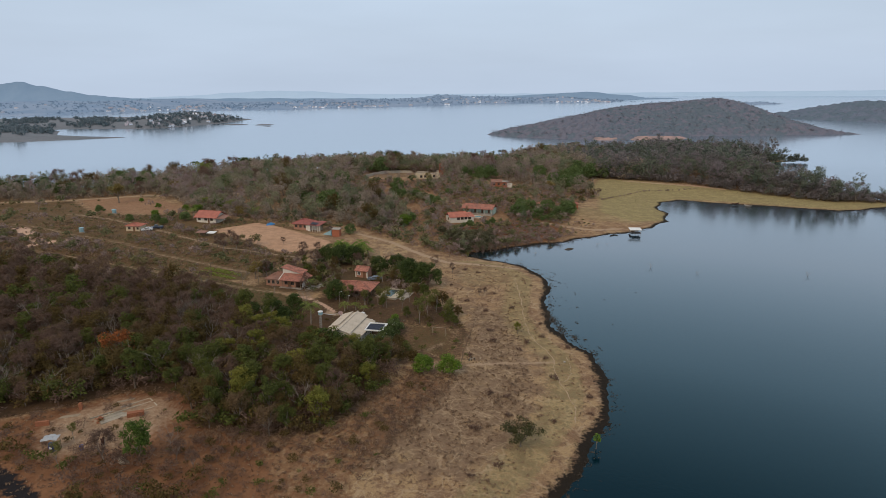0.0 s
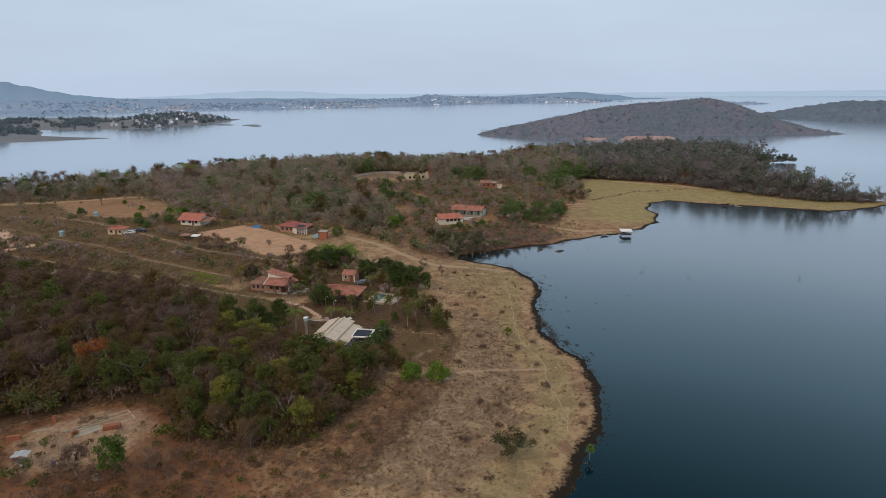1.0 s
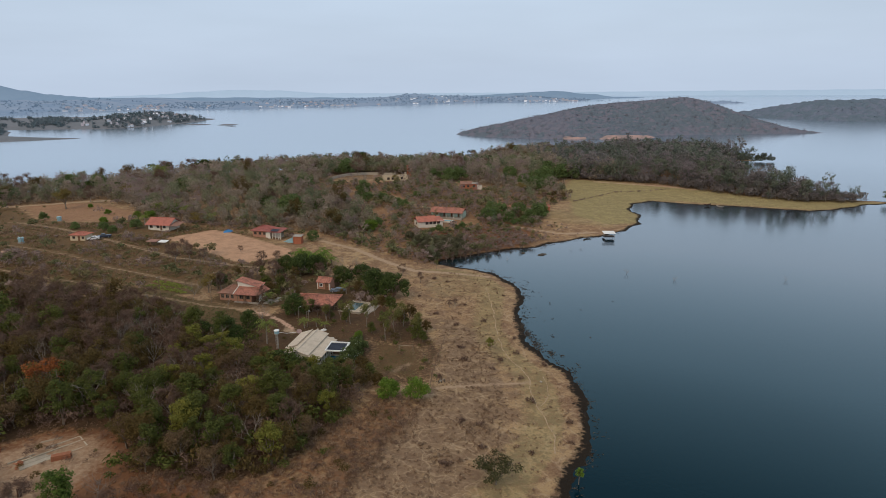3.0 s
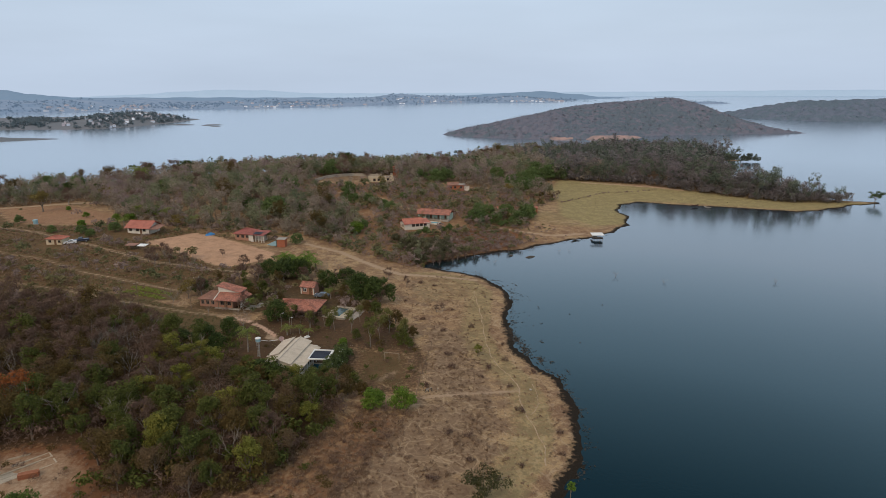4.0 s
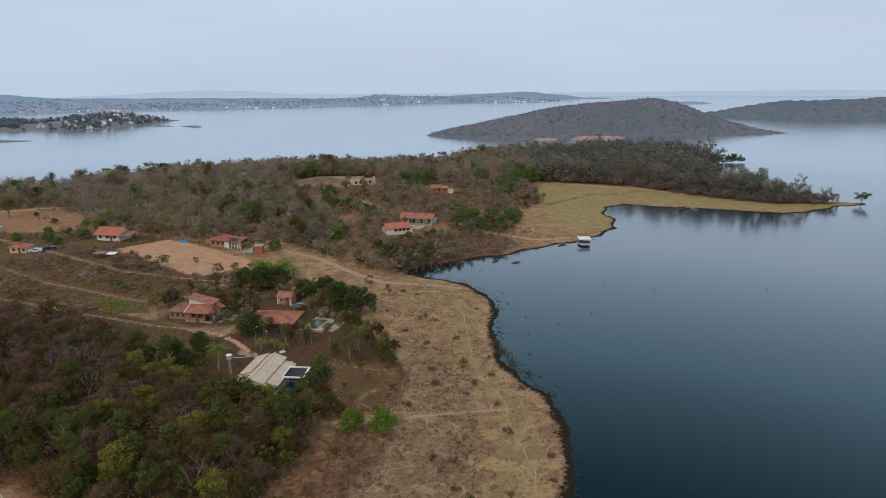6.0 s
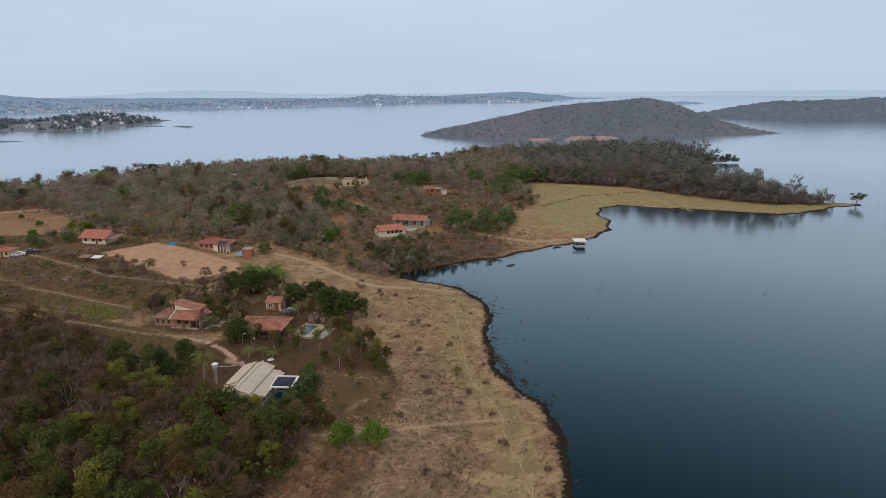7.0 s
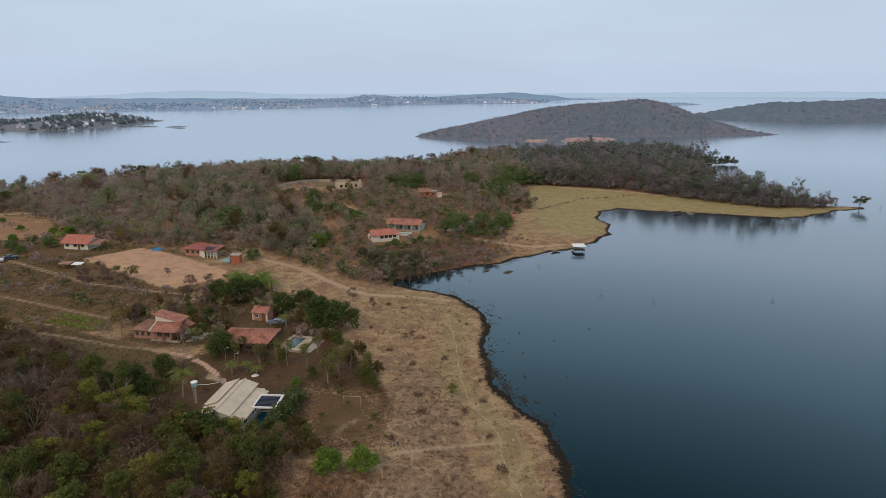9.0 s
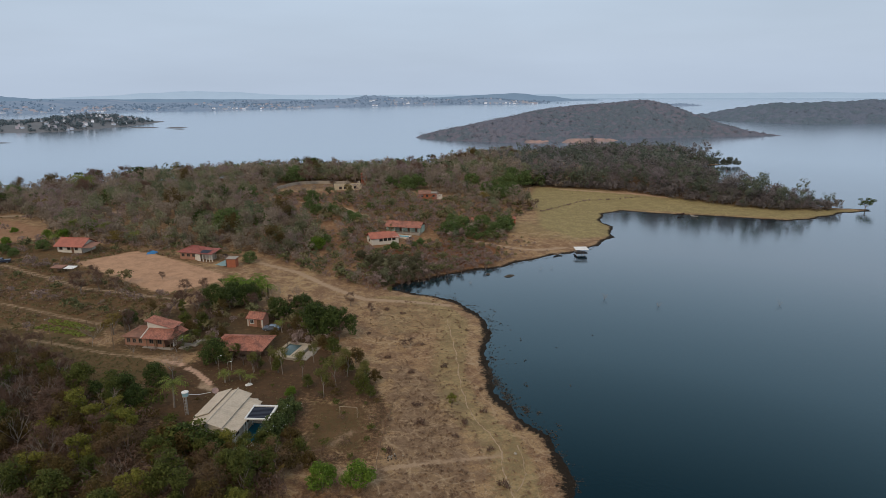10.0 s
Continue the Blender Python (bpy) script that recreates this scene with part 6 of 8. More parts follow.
def red_house():
    h = thing("house", -95.3, 264.0, -16, "white house with a bright terracotta hipped roof", "house")
    shell(h, -5.0, 4.2, -3.4, 3.4, 2.5, PLASTER, ("x", 4.3))
    gable_roof(h, -5.0, 4.2, -3.4, 3.4, 2.2, 4.5, TILE_BRIGHT, "x", None, 0.9)
    for x in (-3.6, -0.6, 2.2):
        window(h, x, -3.4, 1.5, 1.1, 1.0)
    for y in (-1.5, 1.2):
        window(h, -5.0, y, 1.5, 0.9, 1.0, "left")
    door(h, 0.8, -3.4)
    lean = new("porch")
    lean.parent = h
    part("porch_roof", slope((4.3, -4.4, 2.1), (8.4, -4.0, 2.1), (8.0, 1.6, 2.7), (4.3, 1.6, 2.9)), TILE_OLD, lean)
    for x, y in ((4.8, -4.0), (8.0, -3.6), (7.7, 1.3)):
        post(lean, x, y, -0.5, 2.15)


def field_house():
    h = thing("house", -53.2, 253.4, -20, "long house with a faded red tiled roof and white pillars", "house")
    shell(h, -4.4, 2.2, -2.8, 3.0, 2.6, SALMON)
    hip_roof(h, -4.6, 3.4, -3.0, 3.2, 2.55, 4.2, TILE_MAROON)
    wing = new("wing")
    wing.parent = h
    part("wing_wall", fused(block(2.4, 6.6, -1.0, -0.8, -0.6, 2.4), block(6.4, 6.6, -0.8, 1.5, -0.6, 2.4), block(2.4, 3.6, -3.4, -3.2, -0.6, 2.4)), PLASTER, wing)
    part("wing_roof", slope((2.2, -3.9, 2.5), (8.2, -3.9, 2.5), (8.2, 2.2, 3.1), (2.2, 2.2, 3.1)), TILE_MAROON, wing)
    part("solar_panel", slope((2.6, -3.2, 2.75), (6.4, -3.2, 2.75), (6.4, -0.6, 3.0), (2.6, -0.6, 3.0), 3, 0.0, 0.05), SOLAR, wing, "dark solar panel on the roof")
    for x in (4.6, 5.8, 7.0, 8.0):
        part("pillar", block(x - 0.14, x + 0.14, -3.48, -3.41, -0.3, 2.4), PLASTER, wing)
    for x in (-3.2, -1.2, 0.8):
        window(h, x, -2.8, 1.5, 1.0, 0.9)
    door(h, 1.7, -2.8, 0.9, 2.1, "front", PLASTER)
    arbour = thing("arbour", -43.8, 251.2, -8, "wooden arbour with a dark netted roof", "pergola")
    for x in (-2.4, 0, 2.4):
        for y in (-1.2, 1.2):
            post(arbour, x, y, -0.4, 2.3, 0.07)
    part("net", fused(block(-2.7, 2.7, -1.5, 1.5, 2.3, 2.36)), LEAF_OLIVE, arbour, "roof of vines and netting")
    k = thing("brick_shed", -39.6, 243.4, -12, "small open brick shed", "shed")
    shell(k, -1.5, 1.5, -1.2, 1.2, 2.8, BRICK)
    part("roof", slope((-1.7, -1.4, 2.82), (1.7, -1.4, 2.82), (1.7, 1.4, 3.05), (-1.7, 1.4, 3.05), 0.6, 0.03), CONCRETE, k)
    s = thing("slide", -43.1, 244.6, -24, "pale blue concrete slide leaning on a wall", "slide")
    part("ramp", ([(-2.6, -0.7, 0.0), (1.9, -0.7, 0.0), (1.9, -0.7, 2.2), (-2.6, 0.7, 0.0), (1.9, 0.7, 0.0), (1.9, 0.7, 2.2)], [(0, 1, 2), (3, 5, 4), (0, 2, 5, 3), (1, 4, 5, 2), (0, 3, 4, 1)]), TANK_BLUE, s)
    t = thing("tarpaulin", -69.5, 259.8, 10, "crumpled blue tarpaulin on the ground", "tarpaulin")
    rng = np.random.default_rng(5)
    xs, ys = np.linspace(-1.9, 1.9, 9), np.linspace(-1.2, 1.2, 7)
    zs = 0.15 + 0.75 * np.exp(-(xs[None, :] ** 2 / 1.6 + ys[:, None] ** 2 / 0.7)) + rng.uniform(0, 0.22, (7, 9))
    zs[0], zs[-1], zs[:, 0], zs[:, -1] = -0.1, -0.1, -0.1, -0.1
    part("sheet", sheet(xs, ys, zs), TARP, t)
    w = thing("white_sheet", -20.6, 156.2, 30, "crumpled white sheet lying on the yard", "sheet")
    zs = 0.08 + 0.3 * np.exp(-(xs[None, :] ** 2 / 1.2 + ys[:, None] ** 2 / 0.5)) + rng.uniform(0, 0.14, (7, 9))
    zs[0], zs[-1], zs[:, 0], zs[:, -1] = -0.1, -0.1, -0.1, -0.1
    part("sheet", sheet(xs * 0.42, ys * 0.42, zs), WHITE, w)
    c = thing("carport", -86.3, 236.6, -14, "white sheet-metal carport on posts", "carport")
    part("roof", slope((-1.6, -1.2, 1.9), (1.6, -1.2, 1.9), (1.6, 1.2, 2.2), (-1.6, 1.2, 2.2), 0.4, 0.03), WHITE, c)
    for x, y in ((-1.4, -1.0), (1.4, -1.0), (-1.4, 1.0), (1.4, 1.0)):
        post(c, x, y, -0.5, 2.1, 0.07)
    d = thing("lean_to", -90.6, 238.6, -14, "dark low lean-to of boards beside the carport", "shed")
    part("roof", slope((-2.0, -1.4, 1.7), (2.0, -1.4, 1.7), (2.0, 1.4, 2.0), (-2.0, 1.4, 2.0), 0.5, 0.03), TILE_OLD, d)
    part("back_wall", block(-1.8, 1.8, 1.1, 1.25, -0.5, 1.85), WOOD, d)
    for x in (-1.8, 1.8):
        post(d, x, -1.2, -0.5, 1.7, 0.07)


def road_house():
    h = thing("house", -120.3, 248.6, -10, "small house with a terracotta roof and cream walls", "house")
    shell(h, -3.2, 3.2, -2.4, 2.4, 2.5, CREAM)
    hip_roof(h, -3.2, 3.2, -2.4, 2.4, 2.45, 3.6, TILE_HILL)
    h.scale = (0.92, 0.9, 0.86)
    window(h, -1.6, -2.4, 1.4, 1.0, 0.9)
    window(h, 2.3, -2.4, 1.4, 0.8, 0.9)
    door(h, 0.6, -2.4)
    for x, y, turn in ((-139.3, 243.8, 10), (-145.8, 283.5, 5)):
        w = thing("water_tank", x, y, turn, "pale blue water tank on a low stand", "water tank", "roadside tanks")
        part("stand", fused(block(-0.9, 0.9, -0.8, 0.8, -0.6, 0.5)), CONCRETE, w)
        part("tank", fused(tubes([[(0, 0, 0.5, 0.8), (0, 0, 1.2, 0.9), (0, 0, 1.9, 0.96), (0, 0, 1.91, 0.7)]], 16)), TANK_BLUE, w)
        part("lid", fused(tubes([[(0, 0, 1.91, 1.0), (0, 0, 2.05, 1.0), (0, 0, 2.2, 0.6), (0, 0, 2.25, 0.05)]], 16)), TANK_BLUE, w)


def hill_houses():
    h = thing("house", 10.6, 270.2, 16, "white bungalow with a terracotta roof and a row of windows", "house")
    shell(h, -4.8, 5.2, -2.6, 3.8, 2.5, PLASTER)
    gable_roof(h, -4.8, 2.4, -2.6, 3.8, 2.5, 4.3, TILE_HILL, "x")
    part("veranda_roof", slope((2.4, -3.0, 2.35), (5.8, -3.0, 2.35), (5.8, 3.4, 3.3), (2.4, 3.4, 3.3)), TILE_HILL, h)
    for x in (-1.4, 0.2, 1.8, 3.4):
        window(h, x, -2.6, 1.75, 1.1, 1.0)
    window(h, -4.8, 0.3, 1.5, 1.1, 1.0, "left")
    g = thing("house", 20.0, 284.4, -22, "long pale green house with an open front porch", "house")
    shell(g, -7.0, 7.2, -0.2, 4.4, 2.8, MINT)
    gable_roof(g, -7.0, 7.2, -2.8, 4.4, 2.75, 4.7, TILE, "x")
    for x in (-6.8, -3.4, 0.0, 3.4, 6.8):
        post(g, x, -2.3, -0.6, 2.75, 0.16, PLASTER, "pillar")
    part("end_wall", block(-7.0, -3.2, -2.3, -2.15, -0.6, 2.6), MINT, g)
    part("porch_floor", block(-7.0, 7.2, -3.4, -0.2, -0.8, 0.15), CONCRETE, g)
    for x in (-1.6, 1.8, 5.0):
        door(g, x, -0.2)
    g.scale = (1.0, 1.0, 0.86)
    h.scale = (1.06, 1.0, 0.95)
    p = thing("swimming_pool", 18.6, 277.2, -25, "small pale blue swimming pool between the houses", "pool")
    part("basin", fused(block(-3.2, 3.2, -1.9, -1.5, -0.8, 0.4), block(-3.2, 3.2, 1.4, 1.8, -0.8, 0.4), block(-3.2, -2.8, -1.5, 1.4, -0.8, 0.4), block(2.8, 3.2, -1.5, 1.4, -0.8, 0.4)), PLASTER, p)
    part("pool_water", block(-2.8, 2.8, -1.5, 1.4, -0.6, 0.25), POOL_PALE, p)
    b = thing("house", 37.2, 350.0, -6, "unfinished brick house with a patched roof", "house")
    shell(b, -4.8, 4.0, -2.4, 2.4, 2.7, BRICK)
    gable_roof(b, -4.8, 0.6, -2.4, 2.4, 2.65, 3.9, TILE_OLD, "x")
    part("flat_roof", block(0.9, 4.4, -2.7, 2.7, 2.7, 2.85), CONCRETE, b)
    part("side_wall", block(4.0, 6.8, -2.0, -1.8, -0.6, 2.2), PLASTER, b, "unpainted pale side wall")
    for x in (-3.2, -0.8, 2.4):
        window(b, x, -2.4, 1.5, 1.0, 1.0)
    c = thing("house", 47.6, 292.6, -8, "low house with a terracotta roof among mango trees", "house")
    shell(c, -3.6, 3.6, -2.4, 2.4, 2.4, SALMON)
    gable_roof(c, -3.6, 3.6, -2.4, 2.4, 2.35, 3.7, TILE, "x")
    window(c, -1.2, -2.4, 1.4, 1.0, 0.9)
    d = thing("brick_hut", 67.0, 297.5, -5, "small brick hut at the meadow's edge", "hut")
    shell(d, -1.9, 1.9, -1.4, 1.4, 2.3, BRICK)
    gable_roof(d, -1.9, 1.9, -1.4, 1.4, 2.25, 3.0, TILE, "x", None, 0.3)
    door(d, 0.4, -1.4)
    e = thing("ruined_building", -2.8, 366.5, 8, "cream building with stepped parapet behind low palms", "building")
    shell(e, -7.6, 6.2, -2.6, 2.4, 2.8, CREAM)
    part("flat_roof", block(-6.2, 5.2, -2.4, 2.2, 2.3, 2.45), CONCRETE, e)
    for x0, x1, top in ((-4.2, 0.8, 3.3), (-2.6, -0.8, 3.9), (4.2, 5.4, 4.6)):
        part("parapet", block(x0, x1, -2.62, -2.42, 2.6, top), CREAM, e)
    for x in (-4.8, -2.4, 0.2, 2.8):
        window(e, x, -2.6, 1.4, 1.2, 1.2)
    w = thing("boundary_wall", -20, 385, 0, "long pale wall of an enclosed yard", "wall", "", 0.0)
    line = [(-20, -17), (-15, -6), (-9, 2), (0, 5), (9, 4), (17, 5)]
    for (ax, ay), (bx, by) in zip(line[:-1], line[1:]):
        n = 3
        for k in range(n):
            x0, y0, x1, y1 = ax + (bx - ax) * k / n, ay + (by - ay) * k / n, ax + (bx - ax) * (k + 1) / n, ay + (by - ay) * (k + 1) / n
            g0 = float(height(-20 + x0, 385 + y0))
            v = [(x0, y0 - 0.1, g0 - 0.6), (x1, y1 - 0.1, g0 - 0.6), (x1, y1 + 0.1, g0 - 0.6), (x0, y0 + 0.1, g0 - 0.6), (x0, y0 - 0.1, g0 + 1.6), (x1, y1 - 0.1, g0 + 1.6), (x1, y1 + 0.1, g0 + 1.6), (x0, y0 + 0.1, g0 + 1.6)]
            part("wall_panel", (v, block(0, 1, 0, 1, 0, 1)[1]), CONCRETE_PALE, w)
    t = thing("brick_tower", 5.2, 388.0, 4, "square red brick water tower with a tiled cap", "tower")
    for x, y in ((-1.3, -1.3), (1.3, -1.3), (-1.3, 1.3), (1.3, 1.3)):
        part("pier", block(x - 0.28, x + 0.28, y - 0.28, y + 0.28, -0.5, 6.2), BRICK, t)
    part("lower_wall", block(-1.1, 1.1, -1.1, 1.1, -0.5, 2.6), BRICK, t)
    part("tank_floor", block(-1.7, 1.7, -1.7, 1.7, 4.3, 4.6), BRICK, t)
    hip_roof(t, -1.4, 1.4, -1.4, 1.4, 6.2, 7.0, TILE, 0.4)


def dock():
    d = thing("fishing_platform", 81.9, 250.4, -4, "stilted fishing platform with a dark deck and a white sheet roof", "platform", z=0.0)
    part("deck", block(-2.6, 2.6, -1.8, 1.8, 1.0, 1.2), DARK, d, "dark boarded deck")
    for x in (-2.4, -0.8, 0.8, 2.4):
        for y in (-1.65, 1.65):
            post(d, x, y, -2.4, 3.0, 0.06)
    part("roof", slope((-3.0, -2.2, 2.95), (3.0, -2.2, 2.95), (3.0, 2.2, 3.4), (-3.0, 2.2, 3.4), 0.4, 0.03), WHITE, d, "white corrugated sheet roof")
    for y0 in (-1.72, 1.66):
        part("rail", block(-2.5, 2.5, y0, y0 + 0.06, 1.85, 1.93), WOOD, d)
    part("screen", block(-1.9, 2.3, -1.58, -1.5, 1.2, 1.75), DARK, d, "dark screen along the deck")
    for x0, x1 in ((-1.6, -0.4), (0.4, 1.9)):
        part("bench", fused(block(x0, x1, 0.4, 0.9, 1.55, 1.63), block(x0 + 0.05, x0 + 0.15, 0.45, 0.85, 1.2, 1.55), block(x1 - 0.15, x1 - 0.05, 0.45, 0.85, 1.2, 1.55)), DARK, d)
    part("gangway", block(-2.2, -1.2, 1.8, 5.2, 0.95, 1.05), WOOD, d, "narrow plank way to the bank")
    d.scale = (0.8, 0.8, 0.8)
    v = []
    for u, w, up in ((-2.0, 0.1, 0.35), (-1.2, 0.55, 0.1), (0, 0.65, 0.0), (1.2, 0.5, 0.1), (2.0, 0.12, 0.4)):
        v += [(u, -w, up + 0.45), (u, -w * 0.6, up), (u, w * 0.6, up), (u, w, up + 0.45), (u, w * 0.85, up + 0.45), (u, w * 0.5, up + 0.1), (u, -w * 0.5, up + 0.1), (u, -w * 0.85, up + 0.45)]
    f = [(8 * k + s, 8 * k + (s + 1) % 8, 8 * k + 8 + (s + 1) % 8, 8 * k + 8 + s) for k in range(4) for s in range(8)]
    for x, y, turn, z, paint, words in ((73.6, 251.8, 20, 0.12, WOOD, "small dark wooden boat drawn up on the bank"), (158.6, 309.4, -62, 0.15, CONCRETE, "narrow grey boat moored below the pasture"), (154.2, 313.6, 10, 0.5, BURNT, "dark upturned boat on the pasture's edge")):
        b = thing("rowing_boat", x, y, turn, words, "boat", "boats", z)
        part("hull", (v, f), paint, b)
        part("thwart", block(-0.14, 0.14, -0.56, 0.56, 0.3, 0.36), PALE_WOOD, b)


def building_site():
    s = thing("house_foundation", -59.9, 107.1, 40.5, "pale concrete footings of an unfinished house", "foundation")
    for x0, x1, y0, y1 in ((0.2, 5.3, 1.95, 2.15), (-4.4, 5.3, 0.4, 0.6), (5.3, 5.52, -2.15, 2.15), (2.6, 5.3, -2.15, -1.97), (-2.2, -2.0, 0.6, 1.7), (-3.8, 1.0, -0.75, -0.6), (-5.2, -1.4, 1.5, 1.65)):
        part("footing", block(x0, x1, y0, y1, -0.5, 0.2 if x1 > 5 else 0.08), PALE_STONE if x1 > 5 else STONE, s)
    part("floor_slab", block(-4.2, 5.2, -1.9, 0.38, -0.6, 0.02), STONE, s, "dusty rough floor slab")
    rng = np.random.default_rng(9)
    def stacked(name, x, y, turn, cols, deep, layers, label):
        b = thing(name, x, y, turn, label, "bricks", "bricks on the site")
        for k in range(cols * deep * layers):
            i, j, h = k % cols, k // cols % deep, k // (cols * deep)
            shift = rng.uniform(-0.02, 0.02)
            part("brick", block((i - cols / 2) * 0.28, (i - cols / 2) * 0.28 + 0.255, j * 0.48 - 0.5 + shift, j * 0.48 - 0.07 + shift, h * 0.24 - 0.1, h * 0.24 + 0.12), ORANGE, b)

    stacked("brick_stack", -56.9, 105.7, 18, 10, 2, 4, "neat stack of orange hollow bricks")
    stacked("brick_stack", -72.4, 103.5, 12, 8, 1, 4, "low stack of red hollow bricks")
    stacked("brick_stack", -68.4, 108.9, 5, 2, 1, 6, "narrow leaning stack of orange bricks")
    r = thing("brick_pile", -62.8, 104.6, 30, "tumbled heap of red bricks", "bricks")
    for k in range(36):
        x, y = rng.normal(0, 0.45), rng.normal(0, 0.6)
        z = max(0.0, 0.8 - 1.1 * math.hypot(x, y)) * rng.uniform(0.5, 1.0)
        v, f = block(-0.2, 0.2, -0.1, 0.1, -0.1, 0.1)
        m = pose(x, y, z, *rng.uniform(-40, 40, 2), rng.uniform(0, 180))
        part("brick", ([tuple(m @ Vector(p)) for p in v], f), ORANGE, r)
    for x, y, turn, n in ((-69.3, 106.0, 14, 3), (-61.5, 111.4, 25, 2), (-53.6, 91.8, -40, 5)):
        w = thing("timber_pile", x, y, turn, "few sawn boards lying on bare earth", "timber")
        for k in range(n):
            part("board", block(-1.6 + 0.2 * k, 1.6 + 0.15 * k, -0.3 + 0.24 * k, -0.12 + 0.24 * k, -0.05, 0.1 + 0.03 * k), PALE_WOOD, w)
    t = thing("water_tank", -66.0, 95.2, 8, "dark blue tank under a sagging silver sheet roof", "water tank")
    part("tank", fused(tubes([[(0, 0, -0.3, 0.5), (0, 0, 1.4, 0.55), (0, 0, 1.45, 0.3), (0, 0, 1.5, 0.02)]], 16)), BLUE, t)
    part("mark", block(-0.18, 0.18, -0.6, -0.53, 0.55, 1.0), WHITE, t, "white mark on the tank")
    xs, ys = np.linspace(-1.25, 1.25, 9), np.linspace(-0.9, 0.9, 7)
    zs = 2.5 - 0.05 * (xs[None, :] ** 2) + rng.uniform(-0.12, 0.12, (7, 9)) + 0 * ys[:, None]
    v, f = sheet(xs, ys, zs)
    v2 = v - np.array([0, 0, 0.05])
    part("sheet_roof", (np.concatenate([v, v2]), np.concatenate([f, f[:, ::-1] + len(v)])), STEEL, t)
    for x, y in ((-1.1, -0.7), (1.1, -0.7), (-1.1, 0.7), (1.1, 0.7)):
        post(t, x, y, -0.3, 2.4, 0.05)
    k = thing("barrel", -61.2, 95.2, 0, "dark blue plastic barrel on bare earth", "barrel")
    part("drum", fused(tubes([[(0, 0, -0.1, 0.3), (0, 0, 0.3, 0.34), (0, 0, 0.6, 0.34), (0, 0, 0.9, 0.3), (0, 0, 0.91, 0.02)]], 14)), BLUE, k)
    st = thing("stump", -58.4, 96.6, 0, "dark burnt tree stump", "stump")
    part("stem", fused(tubes([[(0, 0, -0.2, 0.38), (0.05, 0, 0.5, 0.3), (0.2, 0.1, 1.3, 0.2)], [(0.05, 0, 0.6, 0.2), (-0.3, 0.1, 1.1, 0.1)]], 8)), BURNT, st)


def lamp_posts():
    for x, y, turn in ((-27.2, 161.2, 40), (-24.8, 158.6, 10)):
        l = thing("lamp_post", x, y, turn, "slim grey garden lamp post with a white head", "lamp post", "garden lamps")
        post(l, 0, 0, -0.3, 4.0, 0.032, CONCRETE, "pole")
        part("arm", fused(tubes([[(0, 0, 3.95, 0.025), (0.3, 0, 4.08, 0.025), (0.5, 0, 4.08, 0.02)]], 6)), CONCRETE, l)
        part("lamp_head", block(0.45, 0.8, -0.07, 0.07, 4.03, 4.11, 0.02), WHITE, l, "white lamp head")


def utility_poles():
    for x, y, turn, high, label in ((-67.4, 180.0, 60, 6.5, "slim weathered power pole beside the drive"), (-52.3, 174.8, 60, 6.5, "slim weathered power pole beside the drive"), (-53.6, 185.6, 20, 6.0, "slim weathered power pole near the house"), (-128, 225, 20, 7.0, "slim weathered power pole by the dirt track"), (4.2, 217.2, 30, 5.5, "slim grey lamp pole above the bay"), (12.0, 299.0, 10, 6.5, "slim weathered power pole beside the hill track")):
        u = thing("power_pole", x, y, turn, label, "pole", "power poles")
        part("shaft", fused(tubes([[(0, 0, -0.5, 0.09), (0, 0, high, 0.06)]], 8)), WOOD, u)
        part("crossarm", block(-0.7, 0.7, -0.05, 0.05, high - 0.5, high - 0.4), WOOD, u)
        for k in (-0.6, 0.0, 0.6):
            part("insulator", fused(tubes([[(k, 0, high - 0.4, 0.04), (k, 0, high - 0.26, 0.05), (k, 0, high - 0.22, 0.02)]], 6)), WHITE, u)


for make in (lamp_posts, utility_poles, beige_house, water_tower, white_house, small_house, low_house, stone_pool, rubble, goal, red_house, field_house, road_house, hill_houses, dock, building_site):
    make()
car(-19.8, 185.6, -12, CAR_BLUE, "silver-blue saloon parked on the grass")
car(-115.4, 247.2, 20, CAR_WHITE, "white hatchback parked by the small house")
car(-112.8, 250.2, 18, CAR_DARK, "dark pickup parked behind a white car", True)


def fence(line, gap, label):
    x0, y0 = line[0]
    f = thing("fence", x0, y0, 0, label, "fence", z=0.0)
    spots = []
    for (ax, ay), (bx, by) in zip(line[:-1], line[1:]):
        n = max(1, round(math.hypot(bx - ax, by - ay) / gap))
        spots += [(ax + (bx - ax) * k / n, ay + (by - ay) * k / n) for k in range(n)]
    tops = []
    for k, (x, y) in enumerate(spots):
        g = float(height(x, y))
        post(f, x - x0, y - y0, g - 0.3, g + 1.25 + 0.15 * math.sin(3.1 * k), 0.05)
        tops.append((x - x0, y - y0, g))
    for dz in (0.5, 0.9, 1.25):
        part("wire", fused(tubes([[(x, y, g + dz, 0.008) for x, y, g in tops]], 3)), BURNT, f, "rusty fence wire")


fence([(-131, 260), (-113, 246.8), (-89, 228.8), (-77, 218.4), (-58, 211.6), (-47, 208.6)], 2.6, "wooden post and wire fence along the field road")
fence([(-98, 208.5), (-80, 199.3), (-60, 189.4), (-52, 186.5)], 2.4, "wooden post and wire fence along a dirt track")
fence([(8.5, 150), (6.8, 142), (4.6, 131), (3.4, 123.5), (-2, 119.5), (-9, 120)], 2.4, "thin post and wire fence round the yard")


# ---- single trees, palms and scrub of the yards ----
garden_bushes = kinds("garden_bush", HILL_MANGO, BARK, [dome_shape(410 + k, 4.4, 2.6, 1100, 0.25, 22, 0.34, 0.15, 3) for k in range(2)])
